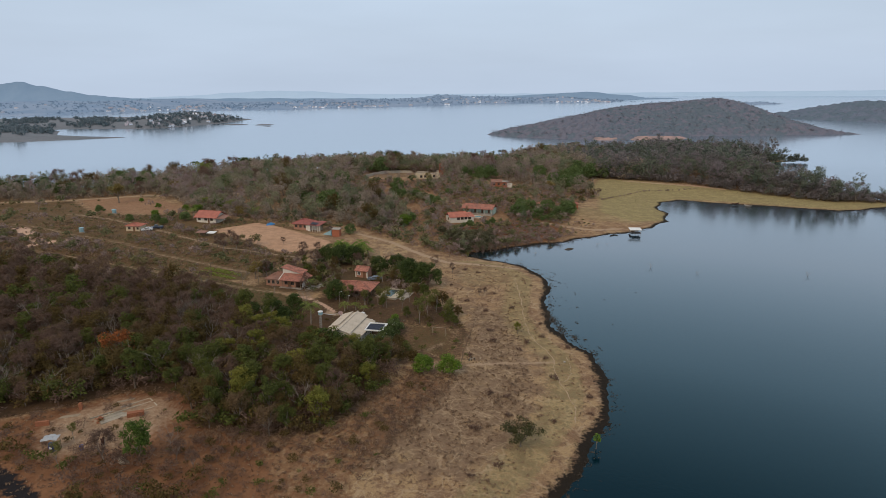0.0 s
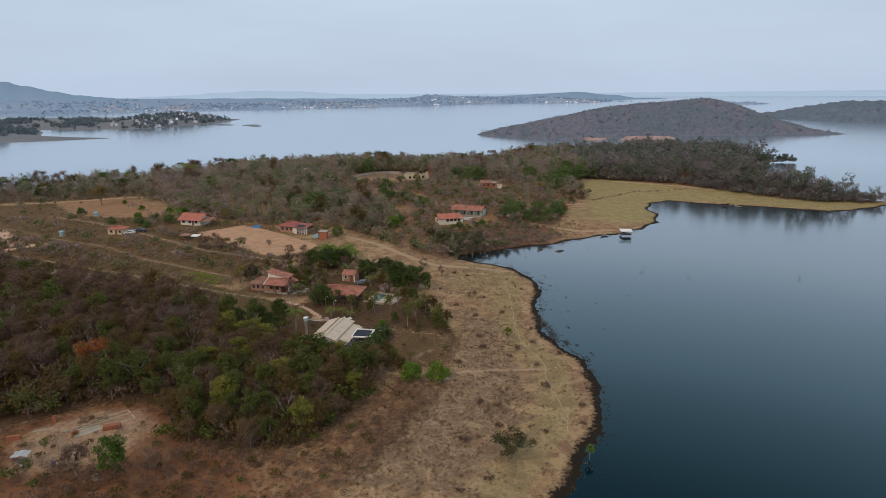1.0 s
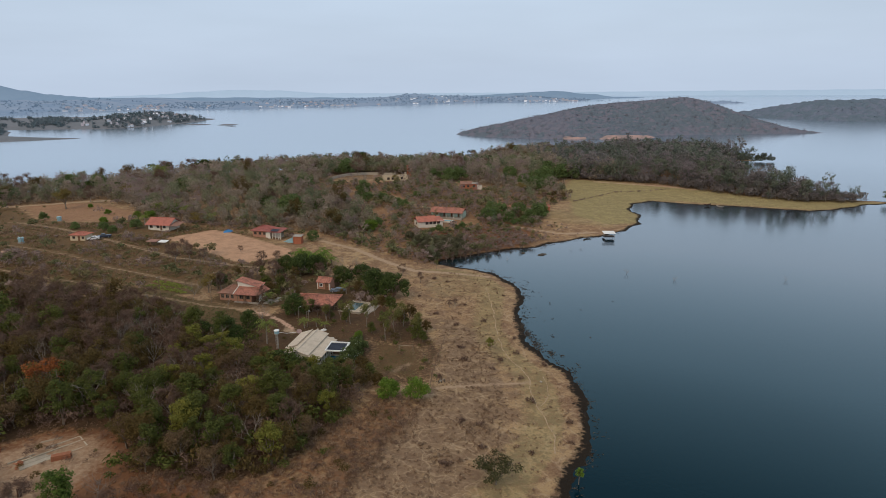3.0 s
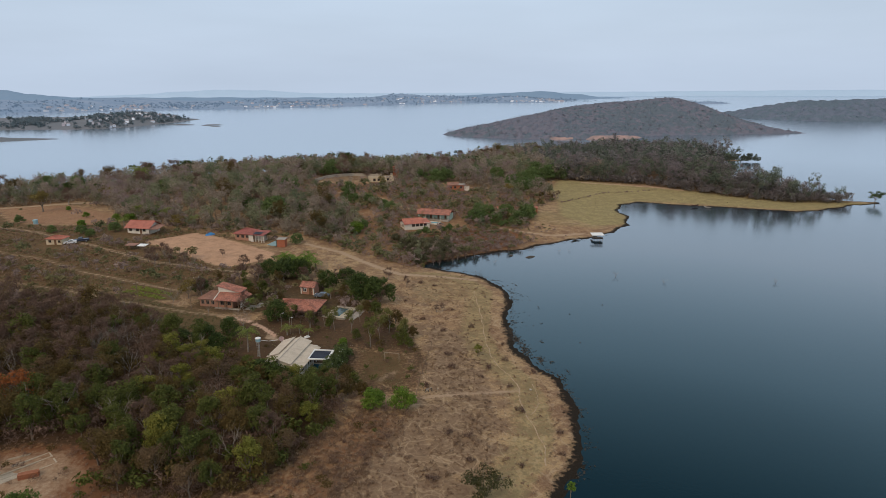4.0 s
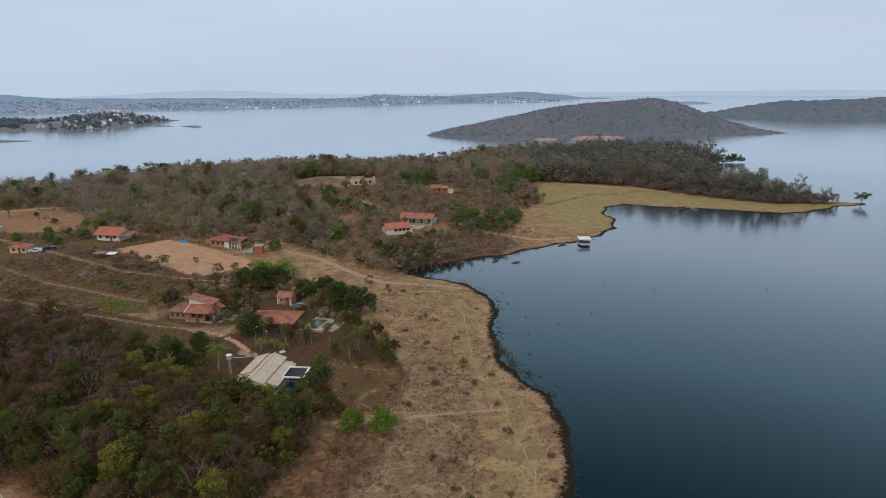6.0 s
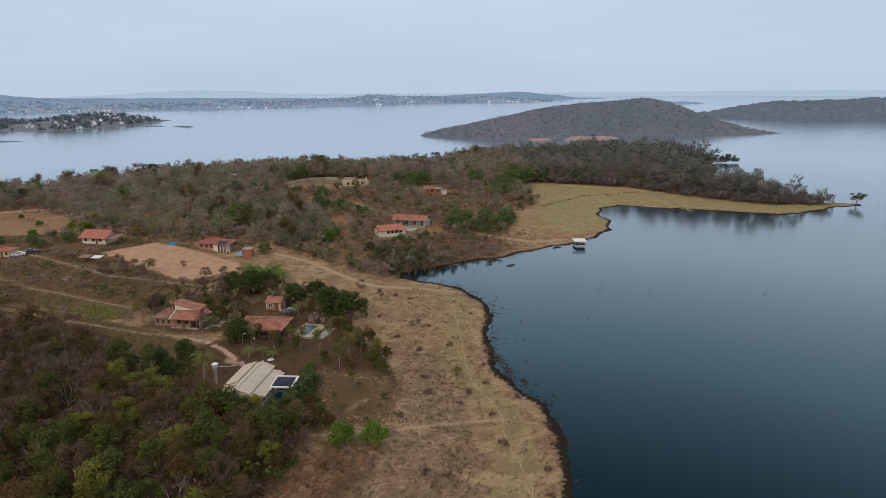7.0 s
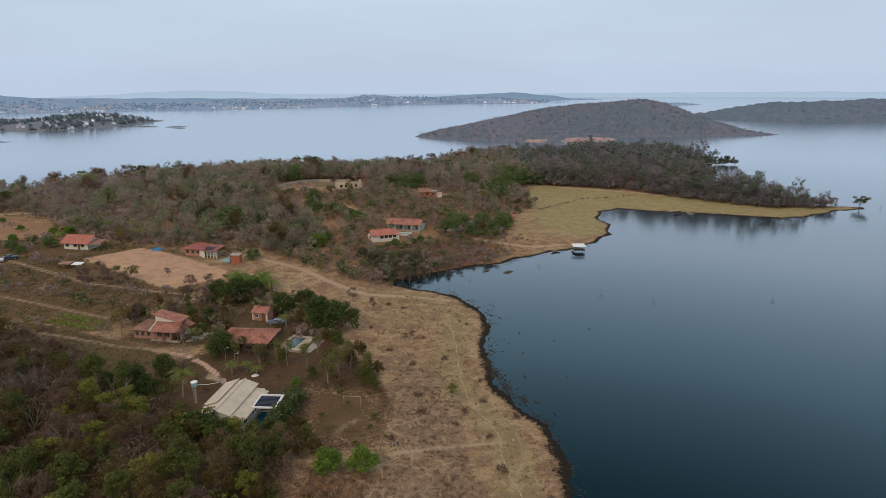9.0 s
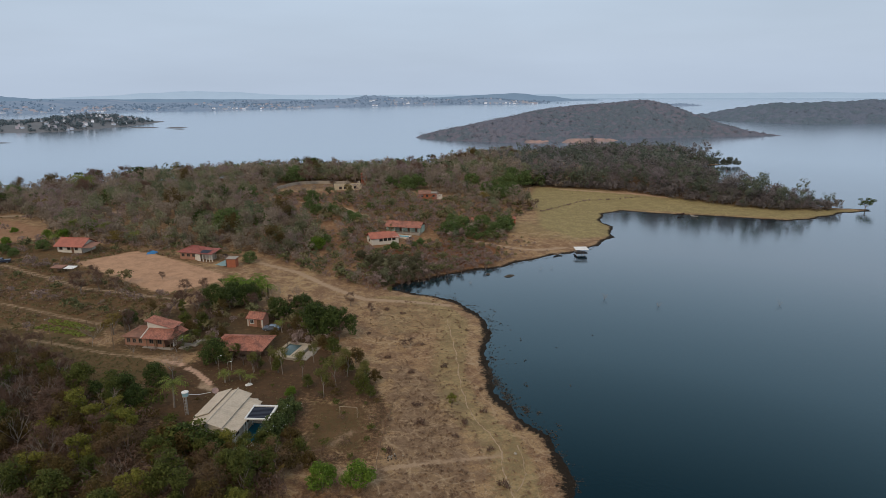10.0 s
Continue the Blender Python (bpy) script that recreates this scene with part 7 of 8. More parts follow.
round_trees = kinds("round_tree", LEAF_LIME, BARK, [dome_shape(400 + k, 4.2, 2.7, 2600, 0.17, 24, 0.34, 0.2, 3) for k in range(2)])
umbrella_trees = kinds("umbrella_tree", LEAF_DARK, BARK, [tree_shape(410 + k, 6.0, 3.6, 1000, 0.25, lobes=14, flat=0.4, lobe=0.32, trunk_share=0.32) for k in range(2)])
slim_trees = kinds("slim_tree", LEAF_SLIM, PALE_BARK, [crown_shape(420 + k, 7.2, 1.8, 800, 0.15, 0.34, 12, 0.42, hollow=0.3, thick=0.012) for k in range(2)])
shrubs = {"green": kinds("green_shrub", LEAF_GREEN, BARK, [tree_shape(430 + k, 2.6, 1.7, 320, 0.22, lobes=7, trunk_share=0.15, lobe=0.5) for k in range(2)]),
          "dry": kinds("dry_shrub", LEAF_DRY, BARK, [tree_shape(440 + k, 2.0, 1.5, 240, 0.22, lobes=7, trunk_share=0.15, slim=0.25, lobe=0.5) for k in range(2)]),
          "lime": kinds("fresh_shrub", LEAF_LIME, BARK, [tree_shape(450 + k, 2.2, 1.4, 260, 0.22, lobes=6, trunk_share=0.15, lobe=0.5) for k in range(2)]),
          "hedge": kinds("hedge_shrub", LEAF_HEDGE, BARK, [dome_shape(465 + k, 3.0, 1.8, 1300, 0.14, 18, 0.36, 0.05, 3) for k in range(2)]),
          "dark": kinds("dark_shrub", LEAF_DARK, BARK, [dome_shape(460 + k, 3.0, 1.8, 700, 0.19, 14, 0.4, 0.05) for k in range(2)])}


def palm_shape(seed, high, fronds=15, reach=2.3):
    rng = np.random.default_rng(seed)
    lean = rng.normal(0, 0.25, 2)
    trunk = tubes([[(0, 0, -0.3, 0.19), (lean[0] * 0.4, lean[1] * 0.4, high * 0.5, 0.14), (lean[0], lean[1], high, 0.11)]], 7)
    verts, faces = [], []
    for k in range(fronds):
        a = 6.283 * k / fronds + rng.uniform(-0.2, 0.2)
        rise = rng.uniform(0.1, 1.3)
        spine = []
        for s in range(8):
            u = s / 7
            spine.append(np.array([lean[0] + math.cos(a) * reach * u, lean[1] + math.sin(a) * reach * u, high + reach * (rise * u - (0.55 + 0.4 * rise) * u * u)]))
        side = np.array([-math.sin(a), math.cos(a), 0])
        for s in range(7):
            for half in (-1, 1):
                p, q = spine[s], spine[s] + (spine[s + 1] - spine[s]) * 0.6
                wide = 0.55 * math.sin(0.5 + 2.4 * s / 7)
                tip = (p + q) / 2 + side * half * wide + (spine[s + 1] - spine[s]) * 0.7 - np.array([0, 0, 0.22 * wide / 0.55])
                base = len(verts)
                verts += [p, q, tip, tip - (q - p) * 0.3]
                faces.append((base, base + 1, base + 2, base + 3))
    return trunk, (np.array(verts), np.array(faces))


palms = kinds("palm", LEAF_PALM, PALE_BARK, [palm_shape(1, 4.2, 20, 2.3), palm_shape(2, 2.2, 13, 1.9), palm_shape(3, 3.2, 13, 2.0)])

for x, y, k, size, label in ((-32.6, 148.2, 0, 1.15, "tall coconut palm with arching fronds"), (-21.2, 133.2, 1, 1.05, "low palm in front of the veranda"), (-18.0, 131.4, 1, 0.8, "low palm beside the terrace"),
                             (-22.6, 158.6, 1, 0.8, "short palm in a row behind the house"), (-20.3, 156.6, 1, 0.75, "short palm in a row behind the house"), (-25.4, 157.6, 1, 0.9, "short palm at the drive's end"),
                             (-38.0, 176.4, 1, 0.9, "low palm by the broken court"), (-10.9, 183.0, 2, 0.8, "small palm near the stone pool"), (-17.2, 184.0, 2, 0.8, "small palm near the parked car"),
                             (-104.5, 268.0, 2, 1.2, "palm beside the white house"), (-78, 271, 2, 1.3, "palm at the wood's edge"), (-66, 267, 2, 1.2, "palm at the wood's edge")):
    set_tree("palm", palms[k], x, y, x * 3.1, size, label, "palms", 0.0, "palm")

for x, y, size, label in ((-8.8, 181.6, 1.1, "large dense mango tree at the meadow's edge"), (-3.6, 180.2, 1.05, "large dense mango tree at the meadow's edge"), (-6.0, 185.0, 0.85, "dark mango tree in the garden"), (-29.0, 166.8, 0.78, "dark round mango tree by the drive"),
                          (-19.0, 194.5, 0.75, "dark mango tree behind the cottage"), (-13.5, 197.0, 0.8, "dark mango tree behind the cottage"), (-33.0, 203.0, 0.85, "dark mango tree in the garden row"), (-28.5, 206.0, 0.85, "dark mango tree in the garden row"),
                          (-37.5, 205.5, 0.8, "dark mango tree in the garden row"), (-33, 209.5, 0.75, "dark mango tree in the garden row"), (-38.5, 157.5, 0.62, "dark tree at the bend of the drive"), (-43.0, 152.5, 0.72, "dark tree at the edge of the wood"), (-47.5, 151.0, 0.62, "dark tree at the edge of the wood"), (-39.5, 149.0, 0.6, "dark tree at the edge of the wood"),
                          (-54.0, 190.0, 0.6, "dark tree behind the two-storey house"), (-16.6, 313.6, 0.62, "dark green tree on the hill"), (-9.2, 313.3, 0.68, "dark green tree on the hill"), (-20.1, 323, 0.6, "dark green tree on the hill"), (7.4, 319.9, 0.5, "dark green tree on the hill"), (39, 279, 0.72, "dark mango tree by the shore houses"), (46, 276.5, 0.7, "dark mango tree by the shore houses"), (-34.7, 247, 0.55, "dark tree beside the small brick kiosk"), (-112.8, 257.9, 0.42, "dark round garden tree"), (-156, 291, 0.5, "dark tree at the fallow field"), (-131, 266, 0.42, "dark tree beside the small house"), (-2.0, 300.5, 0.68, "round green tree beside the hill track"), (-118, 262, 0.5, "dark dense tree in a garden"), (-106.5, 264, 0.55, "dark dense tree in a garden"),
                          (0.4, 296.5, 0.72, "dark round mango tree beside the hill track"), (37, 277.5, 0.85, "dark mango tree by the shore houses"), (43, 283, 0.95, "dark mango tree by the shore houses"), (52, 286, 0.9, "dark mango tree by the shore houses"), (60, 284, 0.95, "broad mango tree by the shore houses"), (63, 289, 0.8, "broad mango tree by the shore houses"), (56, 280, 0.7, "dark mango tree by the shore houses"),
                          (40, 290, 0.8, "dark mango tree in the garden"), (-14, 262, 0.6, "dark tree on the scrubby hill"), (13, 236, 0.62, "dark tree beside the bay"), (19, 240.5, 0.6, "dark tree beside the bay"), (8, 246, 0.6, "dark tree above the bay"), (21.5, 245, 0.55, "dark tree beside the bay"), (2, 250, 0.55, "dark tree above the bay"), (10, 240, 0.75, "dark tree above the bay"), (16, 243, 0.7, "dark tree above the bay"), (5, 243, 0.6, "dark tree above the bay"), (30, 385, 0.95, "dark mango tree on the hilltop"), (38, 392, 0.95, "dark mango tree on the hilltop"),
                          (47, 383, 0.9, "dark mango tree on the hilltop")):
    if "bay" in label:
        set_tree("bush", bay_bushes[int(abs(x)) % 2], x, y, x * 1.7, size * 1.5, label.replace("dark tree", "tall dull green bush"), "bay bushes", 0.0, "bush")
    else:
        # mangos past y 225 take the leaf colour with haze mixed in
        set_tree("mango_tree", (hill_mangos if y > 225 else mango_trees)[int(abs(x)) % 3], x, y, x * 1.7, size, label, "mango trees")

for x, y, size, label in ((0.9, 120.8, 1.0, "bright green round tree at the yard's corner"), (-4.5, 121.2, 0.98, "bright green round tree at the yard's corner"), 
                          (-11.8, 150.5, 0.5, "small green garden tree"), (-101, 290.7, 1.3, "bright green tree at the wood's edge"), (-130.4, 294.3, 0.6, "small green tree on the fallow field"), (-123.5, 274.7, 0.75, "small green tree on the fallow field"), (-148.2, 316.8, 0.55, "small green tree on the fallow field"), (-13.5, 261.6, 1.25, "light green tree on the scrubby hill"), (-112.2, 281, 0.9, "green garden tree behind the white house"), (-107, 280.6, 1.0, "green garden tree behind the white house")):
    set_tree("round_tree", round_trees[int(abs(x)) % 2], x, y, x, size, label)
set_tree("tree", lime_trees[1], 18.4, 143.6, 0.8, 0.42, "small light green tree alone in dry grass")
set_tree("bush", twig_trees[0], 11.5, 172.5, 0.3, 0.34, "low leafless brown bush on the meadow", "meadow bushes", 0.0, "bush")
set_tree("bush", twig_trees[1], 13.2, 173.6, 1.3, 0.3, "low leafless brown bush on the meadow", "meadow bushes", 0.0, "bush")
water_tree = kinds("water_tree", LEAF_LIME, BARK, [crown_shape(407, 3.0, 0.8, 420, 0.12, 0.45, 8, 0.45)])
set_tree("tree", water_tree[0], 24.8, 94.0, 0.2, 0.95, "small green tree standing in the lake's edge", "", 0.15)
dense_tree = kinds("dense_tree", LEAF_SITE, BARK, [crown_shape(406, 7.0, 2.6, 2300, 0.17, 0.08, 24, 0.32, hollow=0.4)])
set_tree("tree", dense_tree[0], -50.2, 91.6, 0.3, 1.1, "bright green tree on the building site")
wide_tree = kinds("wide_tree", LEAF_SHADY, BARK, [tree_shape(416, 5.0, 3.7, 2600, 0.15, lobes=22, flat=0.45, lobe=0.27, trunk_share=0.24, corners=3)])
set_tree("umbrella_tree", wide_tree[0], 12.0, 94.0, 0.5, 0.92, "lone dark umbrella-shaped tree in dry grass")
set_tree("umbrella_tree", umbrella_trees[1], 250.0, 312.0, 0.5, 1.05, "umbrella-shaped tree on the tip of the point")
for x, y, size in ((-32, 470, 2.1), (-135, 452, 1.9), (-98, 466, 1.5), (60, 455, 1.5), (-170, 356, 1.5), (-205, 345, 1.4), (-150, 360, 1.3)):
    set_tree("umbrella_tree", umbrella_trees[int(abs(x)) % 2], x, y, x, size, "tall broad tree rising above the wood", "tall trees on the ridge")
for x, y, size in ((-5.6, 149.6, 1.12), (-10.4, 158.2, 0.95), (-14.5, 160.6, 0.95), (-1.3, 158.5, 1.05), (1.3, 151.5, 0.8), (-3.4, 154.5, 1.0), (-25.3, 163.5, 0.9), (-20.5, 161.5, 0.75), (2.6, 155, 0.8), (10.3, 210.8, 0.5), (-8.5, 166, 0.7), (-31, 172, 0.8), (-17, 163, 0.8), (-62.5, 90.6, 0.7), (-64.2, 98.4, 0.5)):
    set_tree("slim_tree", slim_trees[int(abs(x)) % 2], x, y, x, size, "slender tree with a thin olive crown", "slender garden trees")
for x, y, size in ((-55.4, 91.3, 0.85), (-46.2, 94.0, 0.65), (-44.0, 91.3, 0.5), (-40.5, 89.0, 0.45), (-63, 212, 0.8), (-21, 202, 0.8), (-16, 208, 0.7), (-53, 187, 0.8), (-58, 178, 0.8), (-40, 197, 0.9), (-12, 190, 0.6), (-47, 170.5, 0.6), (-11, 371, 1.1), (-26, 385, 1.5), (-190, 300, 1.0), (-36, 160, 0.8)):
    set_tree("bare_tree", (twig_trees if int(abs(y)) % 2 else bare_trees)[int(abs(x)) % 3], x, y, x, size, "leafless grey tree with fine twigs", "leafless trees")
for k, (x, y, size) in enumerate(((-27.6, 133.0, 1.25), (-25.8, 132.4, 1.3), (-23.8, 131.8, 1.15), (-28.6, 135.6, 1.0), (-20.8, 130.6, 0.9))):
    set_tree("shrub", shrubs["green" if k % 2 else "dark"][k % 2], x, y, k, size * 1.35, "leafy shrub in front of the beige-roofed house", "house shrubs", 0.0, "shrub")


yellow_trees = kinds("yellow_tree", LEAF_YELLOW, BARK, [tree_shape(470 + k, 6.5, 3.0, 700, 0.27, lobes=13, lobe=0.36, trunk_share=0.28) for k in range(2)])
for x, y, size in ((-160.4, 318.4, 1.5), (-140.7, 341, 1.25), (-85.1, 270.1, 0.85), (-55.8, 184.4, 0.85), (62, 334, 1.0), (-3, 352, 0.8)):
    set_tree("yellow_tree", yellow_trees[int(abs(x)) % 2], x, y, x, size, "tree with yellowing brown foliage", "yellowing trees")
pale_crown = kinds("pale_crown", LEAF_TWIG, PALE_BARK, [tree_shape(418, 9.0, 5.2, 900, 0.3, lobes=20, flat=0.3, lobe=0.3, trunk_share=0.45, slim=0.1, hollow=0.1, corners=3, thick=0.02)])
set_tree("umbrella_tree", pale_crown[0], -147.3, 370.7, 0.7, 1.5, "pale flat-topped leafless tree above the wood", "tall trees on the ridge")
for x, y, size in ((-85.6, 275.9, 0.6), (-81, 274.2, 0.55), (-89.1, 278.5, 0.5)):
    set_tree("yellow_tree", yellow_trees[int(abs(x)) % 2], x, y, x, size, "low bush with bright yellowing foliage", "yellowing trees")
for x, y, size in ((-139.4, 381.5, 2.6), (-105.8, 286.5, 1.2), (-91.6, 280.5, 1.25)):
    set_tree("palm", palms[0], x, y, x, size, "tall palm standing behind the houses" if size < 2 else "tall dark palm above the wood", "palms", 0.0, "palm")
for x, y, size in ((-76, 226.5, 0.75), (-75.3, 215.6, 0.95), (-71.5, 218.5, 0.85), (-66.5, 216.5, 0.7), (-79, 221, 0.7), (-57.2, 228.3, 0.42), (-47, 214, 0.7), (-156.7, 335, 1.25), (-42.5, 217.5, 0.6), (-1, 203, 0.6), (4.5, 195, 0.5)):
    set_tree("twig_tree", twig_trees[int(abs(y)) % 3], x, y, x, size, "leafless grey-brown tree among dry weeds", "leafless trees")


garden_trees = kinds("garden_tree", LEAF_OLIVE, BARK, [dome_shape(490 + k, 4.8, 2.2, 1500, 0.17, 18, 0.36, 0.15, 3) for k in range(2)]) + kinds("garden_tree", LEAF_GREEN, BARK, [dome_shape(492 + k, 5.0, 2.1, 1500, 0.17, 18, 0.36, 0.15, 3) for k in range(2)])
for k, (x, y, size) in enumerate(((-26.4, 131.6, 0.75), (-25.0, 132.6, 0.62), (-22.0, 132.0, 0.55), (-23.6, 130.4, 0.6), (-29.5, 134.0, 0.8), (-9.5, 126.5, 0.75), (-8.2, 129.5, 0.55), (-12.5, 129.0, 0.7), (-6.6, 126.0, 0.5), (-10.2, 133.4, 0.6), (1.8, 152.0, 0.6), (3.2, 149.0, 0.45), (4.5, 155.5, 0.5), (-38.5, 183.5, 0.62), (-36.0, 186.5, 0.7), (-40.5, 188.0, 0.65), (-33.5, 190.5, 0.6), (-30.5, 181.0, 0.5), (-20.0, 164.0, 0.5), (-15.5, 161.5, 0.55), (-1.5, 161.0, 0.6), (0.5, 165.0, 0.65), (2.0, 157.5, 0.55), (-4.5, 169.5, 0.7), (-6.5, 172.5, 0.6), (-18.4, 179.5, 0.5), (-9.0, 154.0, 0.45))):
    set_tree("tree", garden_trees[k % 4], x, y, k * 2.1, size * 1.35, "leafy olive-green tree in a garden", "garden trees")


for k, (x, y, size) in enumerate(((96, 390, 1.35), (87, 382, 1.3), (92, 400, 1.4), (78, 374, 1.15), (102, 398, 1.2), (74, 352, 1.05), (83, 360, 1.1), (70, 362, 1.0), (27, 368, 1.05), (34, 374, 1.1), (66, 388, 1.1), (112, 404, 1.1), (20, 374, 0.9), (55, 398, 1.0), (-20, 336, 0.8), (-62, 300, 0.9), (-70, 322, 0.9), (-38, 296, 0.85), (222, 560, 1.1), (234, 546, 1.2), (214, 468, 1.15), (246, 536, 1.1), (252, 548, 1.0), (258, 514, 1.15), (264, 505, 1.0), (226, 474, 1.0), (200, 452, 1.05), (270, 506, 0.8), (278, 507, 0.75), (284, 510, 0.7), (252, 500, 0.9), (246, 492, 0.9), (240, 505, 1.0))):
    set_tree("mango_tree", hill_mangos[k % 3], x, y, k * 1.9, size, "large green mango tree above the dry wood", "mango trees")
for k, (x, y, size) in enumerate(((80, 322, 0.6), (83, 327, 0.7), (87, 333, 0.6), (79, 330, 0.65), (90, 338, 0.55), (75, 316, 0.5), (73, 326, 0.6))):
    set_tree("tree", olive_trees[k % 3] if k % 2 else twig_trees[k % 3], x, y, k, size, "brown bushy tree beside the pasture", "pasture trees")


def build_skyline():
    """Taller trees whose crowns stand out above the wood, along the northern shore and over the hill."""
    rng = np.random.default_rng(58)
    line = [(-285, 372), (-236, 384), (-192, 404), (-150, 470), (-92, 500), (-36, 520), (22, 508), (62, 532), (100, 570)]
    for (ax, ay), (bx, by) in zip(line[:-1], line[1:]):
        n = int(math.hypot(bx - ax, by - ay) / 9)
        for k in range(n):
            u = (k + rng.uniform(0.1, 0.9)) / n
            x, y = ax + (bx - ax) * u + rng.normal(0, 3), ay + (by - ay) * u - rng.uniform(4, 34)
            p = rng.uniform()
            pair = umbrella_trees[k % 2] if p < 0.3 else twig_trees[k % 3] if p < 0.65 else dry_trees[k % 4] if p < 0.85 else olive_trees[k % 3]
            set_tree("ridge_tree", pair, x, y, k, rng.uniform(1.3, 1.95), "tall tree standing out above the wood" if p < 0.3 or p > 0.65 else "tall leafless tree above the wood", "tall trees on the ridge")


    x, y = spread_over(NORTH_WOOD, 26.0, 59, 0.8)
    ok = off_roads(x, y, 4.0)
    for k, (a, b) in enumerate(zip(x[ok], y[ok])):
        p = rng.uniform()
        pair = hill_mangos[k % 3] if p < 0.25 else twig_trees[k % 3] if p < 0.6 else dry_trees[k % 4] if p < 0.8 else olive_trees[k % 3]
        set_tree("ridge_tree", pair, a, b, k, rng.uniform(1.2, 1.7) * (0.85 if p < 0.25 else 1.0), "tall tree standing out above the wood" if p < 0.25 or p > 0.6 else "tall leafless tree above the wood", "tall trees on the ridge")


build_skyline()
banana_leaves = kinds("banana", LEAF_LIME, BARK, [palm_shape(5, 1.6, 9, 1.6), palm_shape(6, 2.1, 9, 1.7)])
for k, (x, y) in enumerate(((-31.3, 218.3), (-33.5, 217), (-29, 217.2), (-35.5, 219.4), (-32, 215.8), (-27.4, 216), (-34.6, 215.4), (-30, 214.6), (-26, 213.5), (-28, 219.5), (-24.5, 215))):
    set_tree("banana_plant", banana_leaves[k % 2], x, y, k * 1.3, 1.75, "light green banana plant in a clump", "banana clump", 0.0, "banana plant")


def build_garden_trees():
    rng = np.random.default_rng(55)
    x, y = spread_over([(-58, 190), (-50, 206), (-30, 212), (-12, 202), (-2, 190), (-2, 172), (-12, 160), (-28, 164), (-36, 172), (-54, 172)], 4.8, 56, 0.7)
    ok = off_roads(x, y, 2.5)
    for a, b in zip(x[ok], y[ok]):
        kind = ("dry", "olive", "olive", "green", "twig", "twig")[rng.integers(6)]
        pairs, label = KIND_LABEL[kind]
        set_tree("tree", pairs[rng.integers(len(pairs))], a, b, rng.uniform(0, 6.28), rng.uniform(0.4, 0.75), label.replace(" in the dry wood", " in a garden").replace(" among dry ones", " in a garden"), "garden trees")


for x, y, size, pair in ((-19.6, 131.2, 0.62, lime_trees[0]), (-16.4, 130.4, 0.58, green_trees[1]), (-23.4, 132.4, 0.5, olive_trees[0]), (-14.2, 131.6, 0.5, green_trees[2])):
    set_tree("tree", pair, x, y, x, size, "leafy green tree before the beige house", "house trees")

for k, (x, y, size) in enumerate(((47.1, 271.5, 0.62), (52.2, 275, 0.75), (55.3, 273.5, 0.62), (49.3, 273.6, 0.6), (24.5, 265.5, 0.75), (21.4, 263.2, 0.7), (14.5, 259.5, 0.85), (11.5, 258.5, 0.6), (-10.5, 268, 0.95))):
    set_tree("round_tree", garden_bushes[k % 2], x, y, 1.7 * k, size, "round green garden tree by the hill houses", "hill garden trees")

build_garden_trees()
for k in range(7):
    y = 132.6 + k * 1.9
    bush = set_tree("shrub", shrubs["hedge"][k % 2], -14.4 + 0.58 * k, y, k, 1.15 + 0.14 * (k % 3), "dense green hedge shrub with white flowers", "pool hedge", 0.0, "shrub")
    tagged(part("flowers", scatter_leaves(np.random.default_rng(700 + k), [(0, 0, 1.75, 1.6, 0.8)], 16, 0.055, 1.0, 0.8, 0.9), WHITE, bush), "small white flowers", kind="stuff")


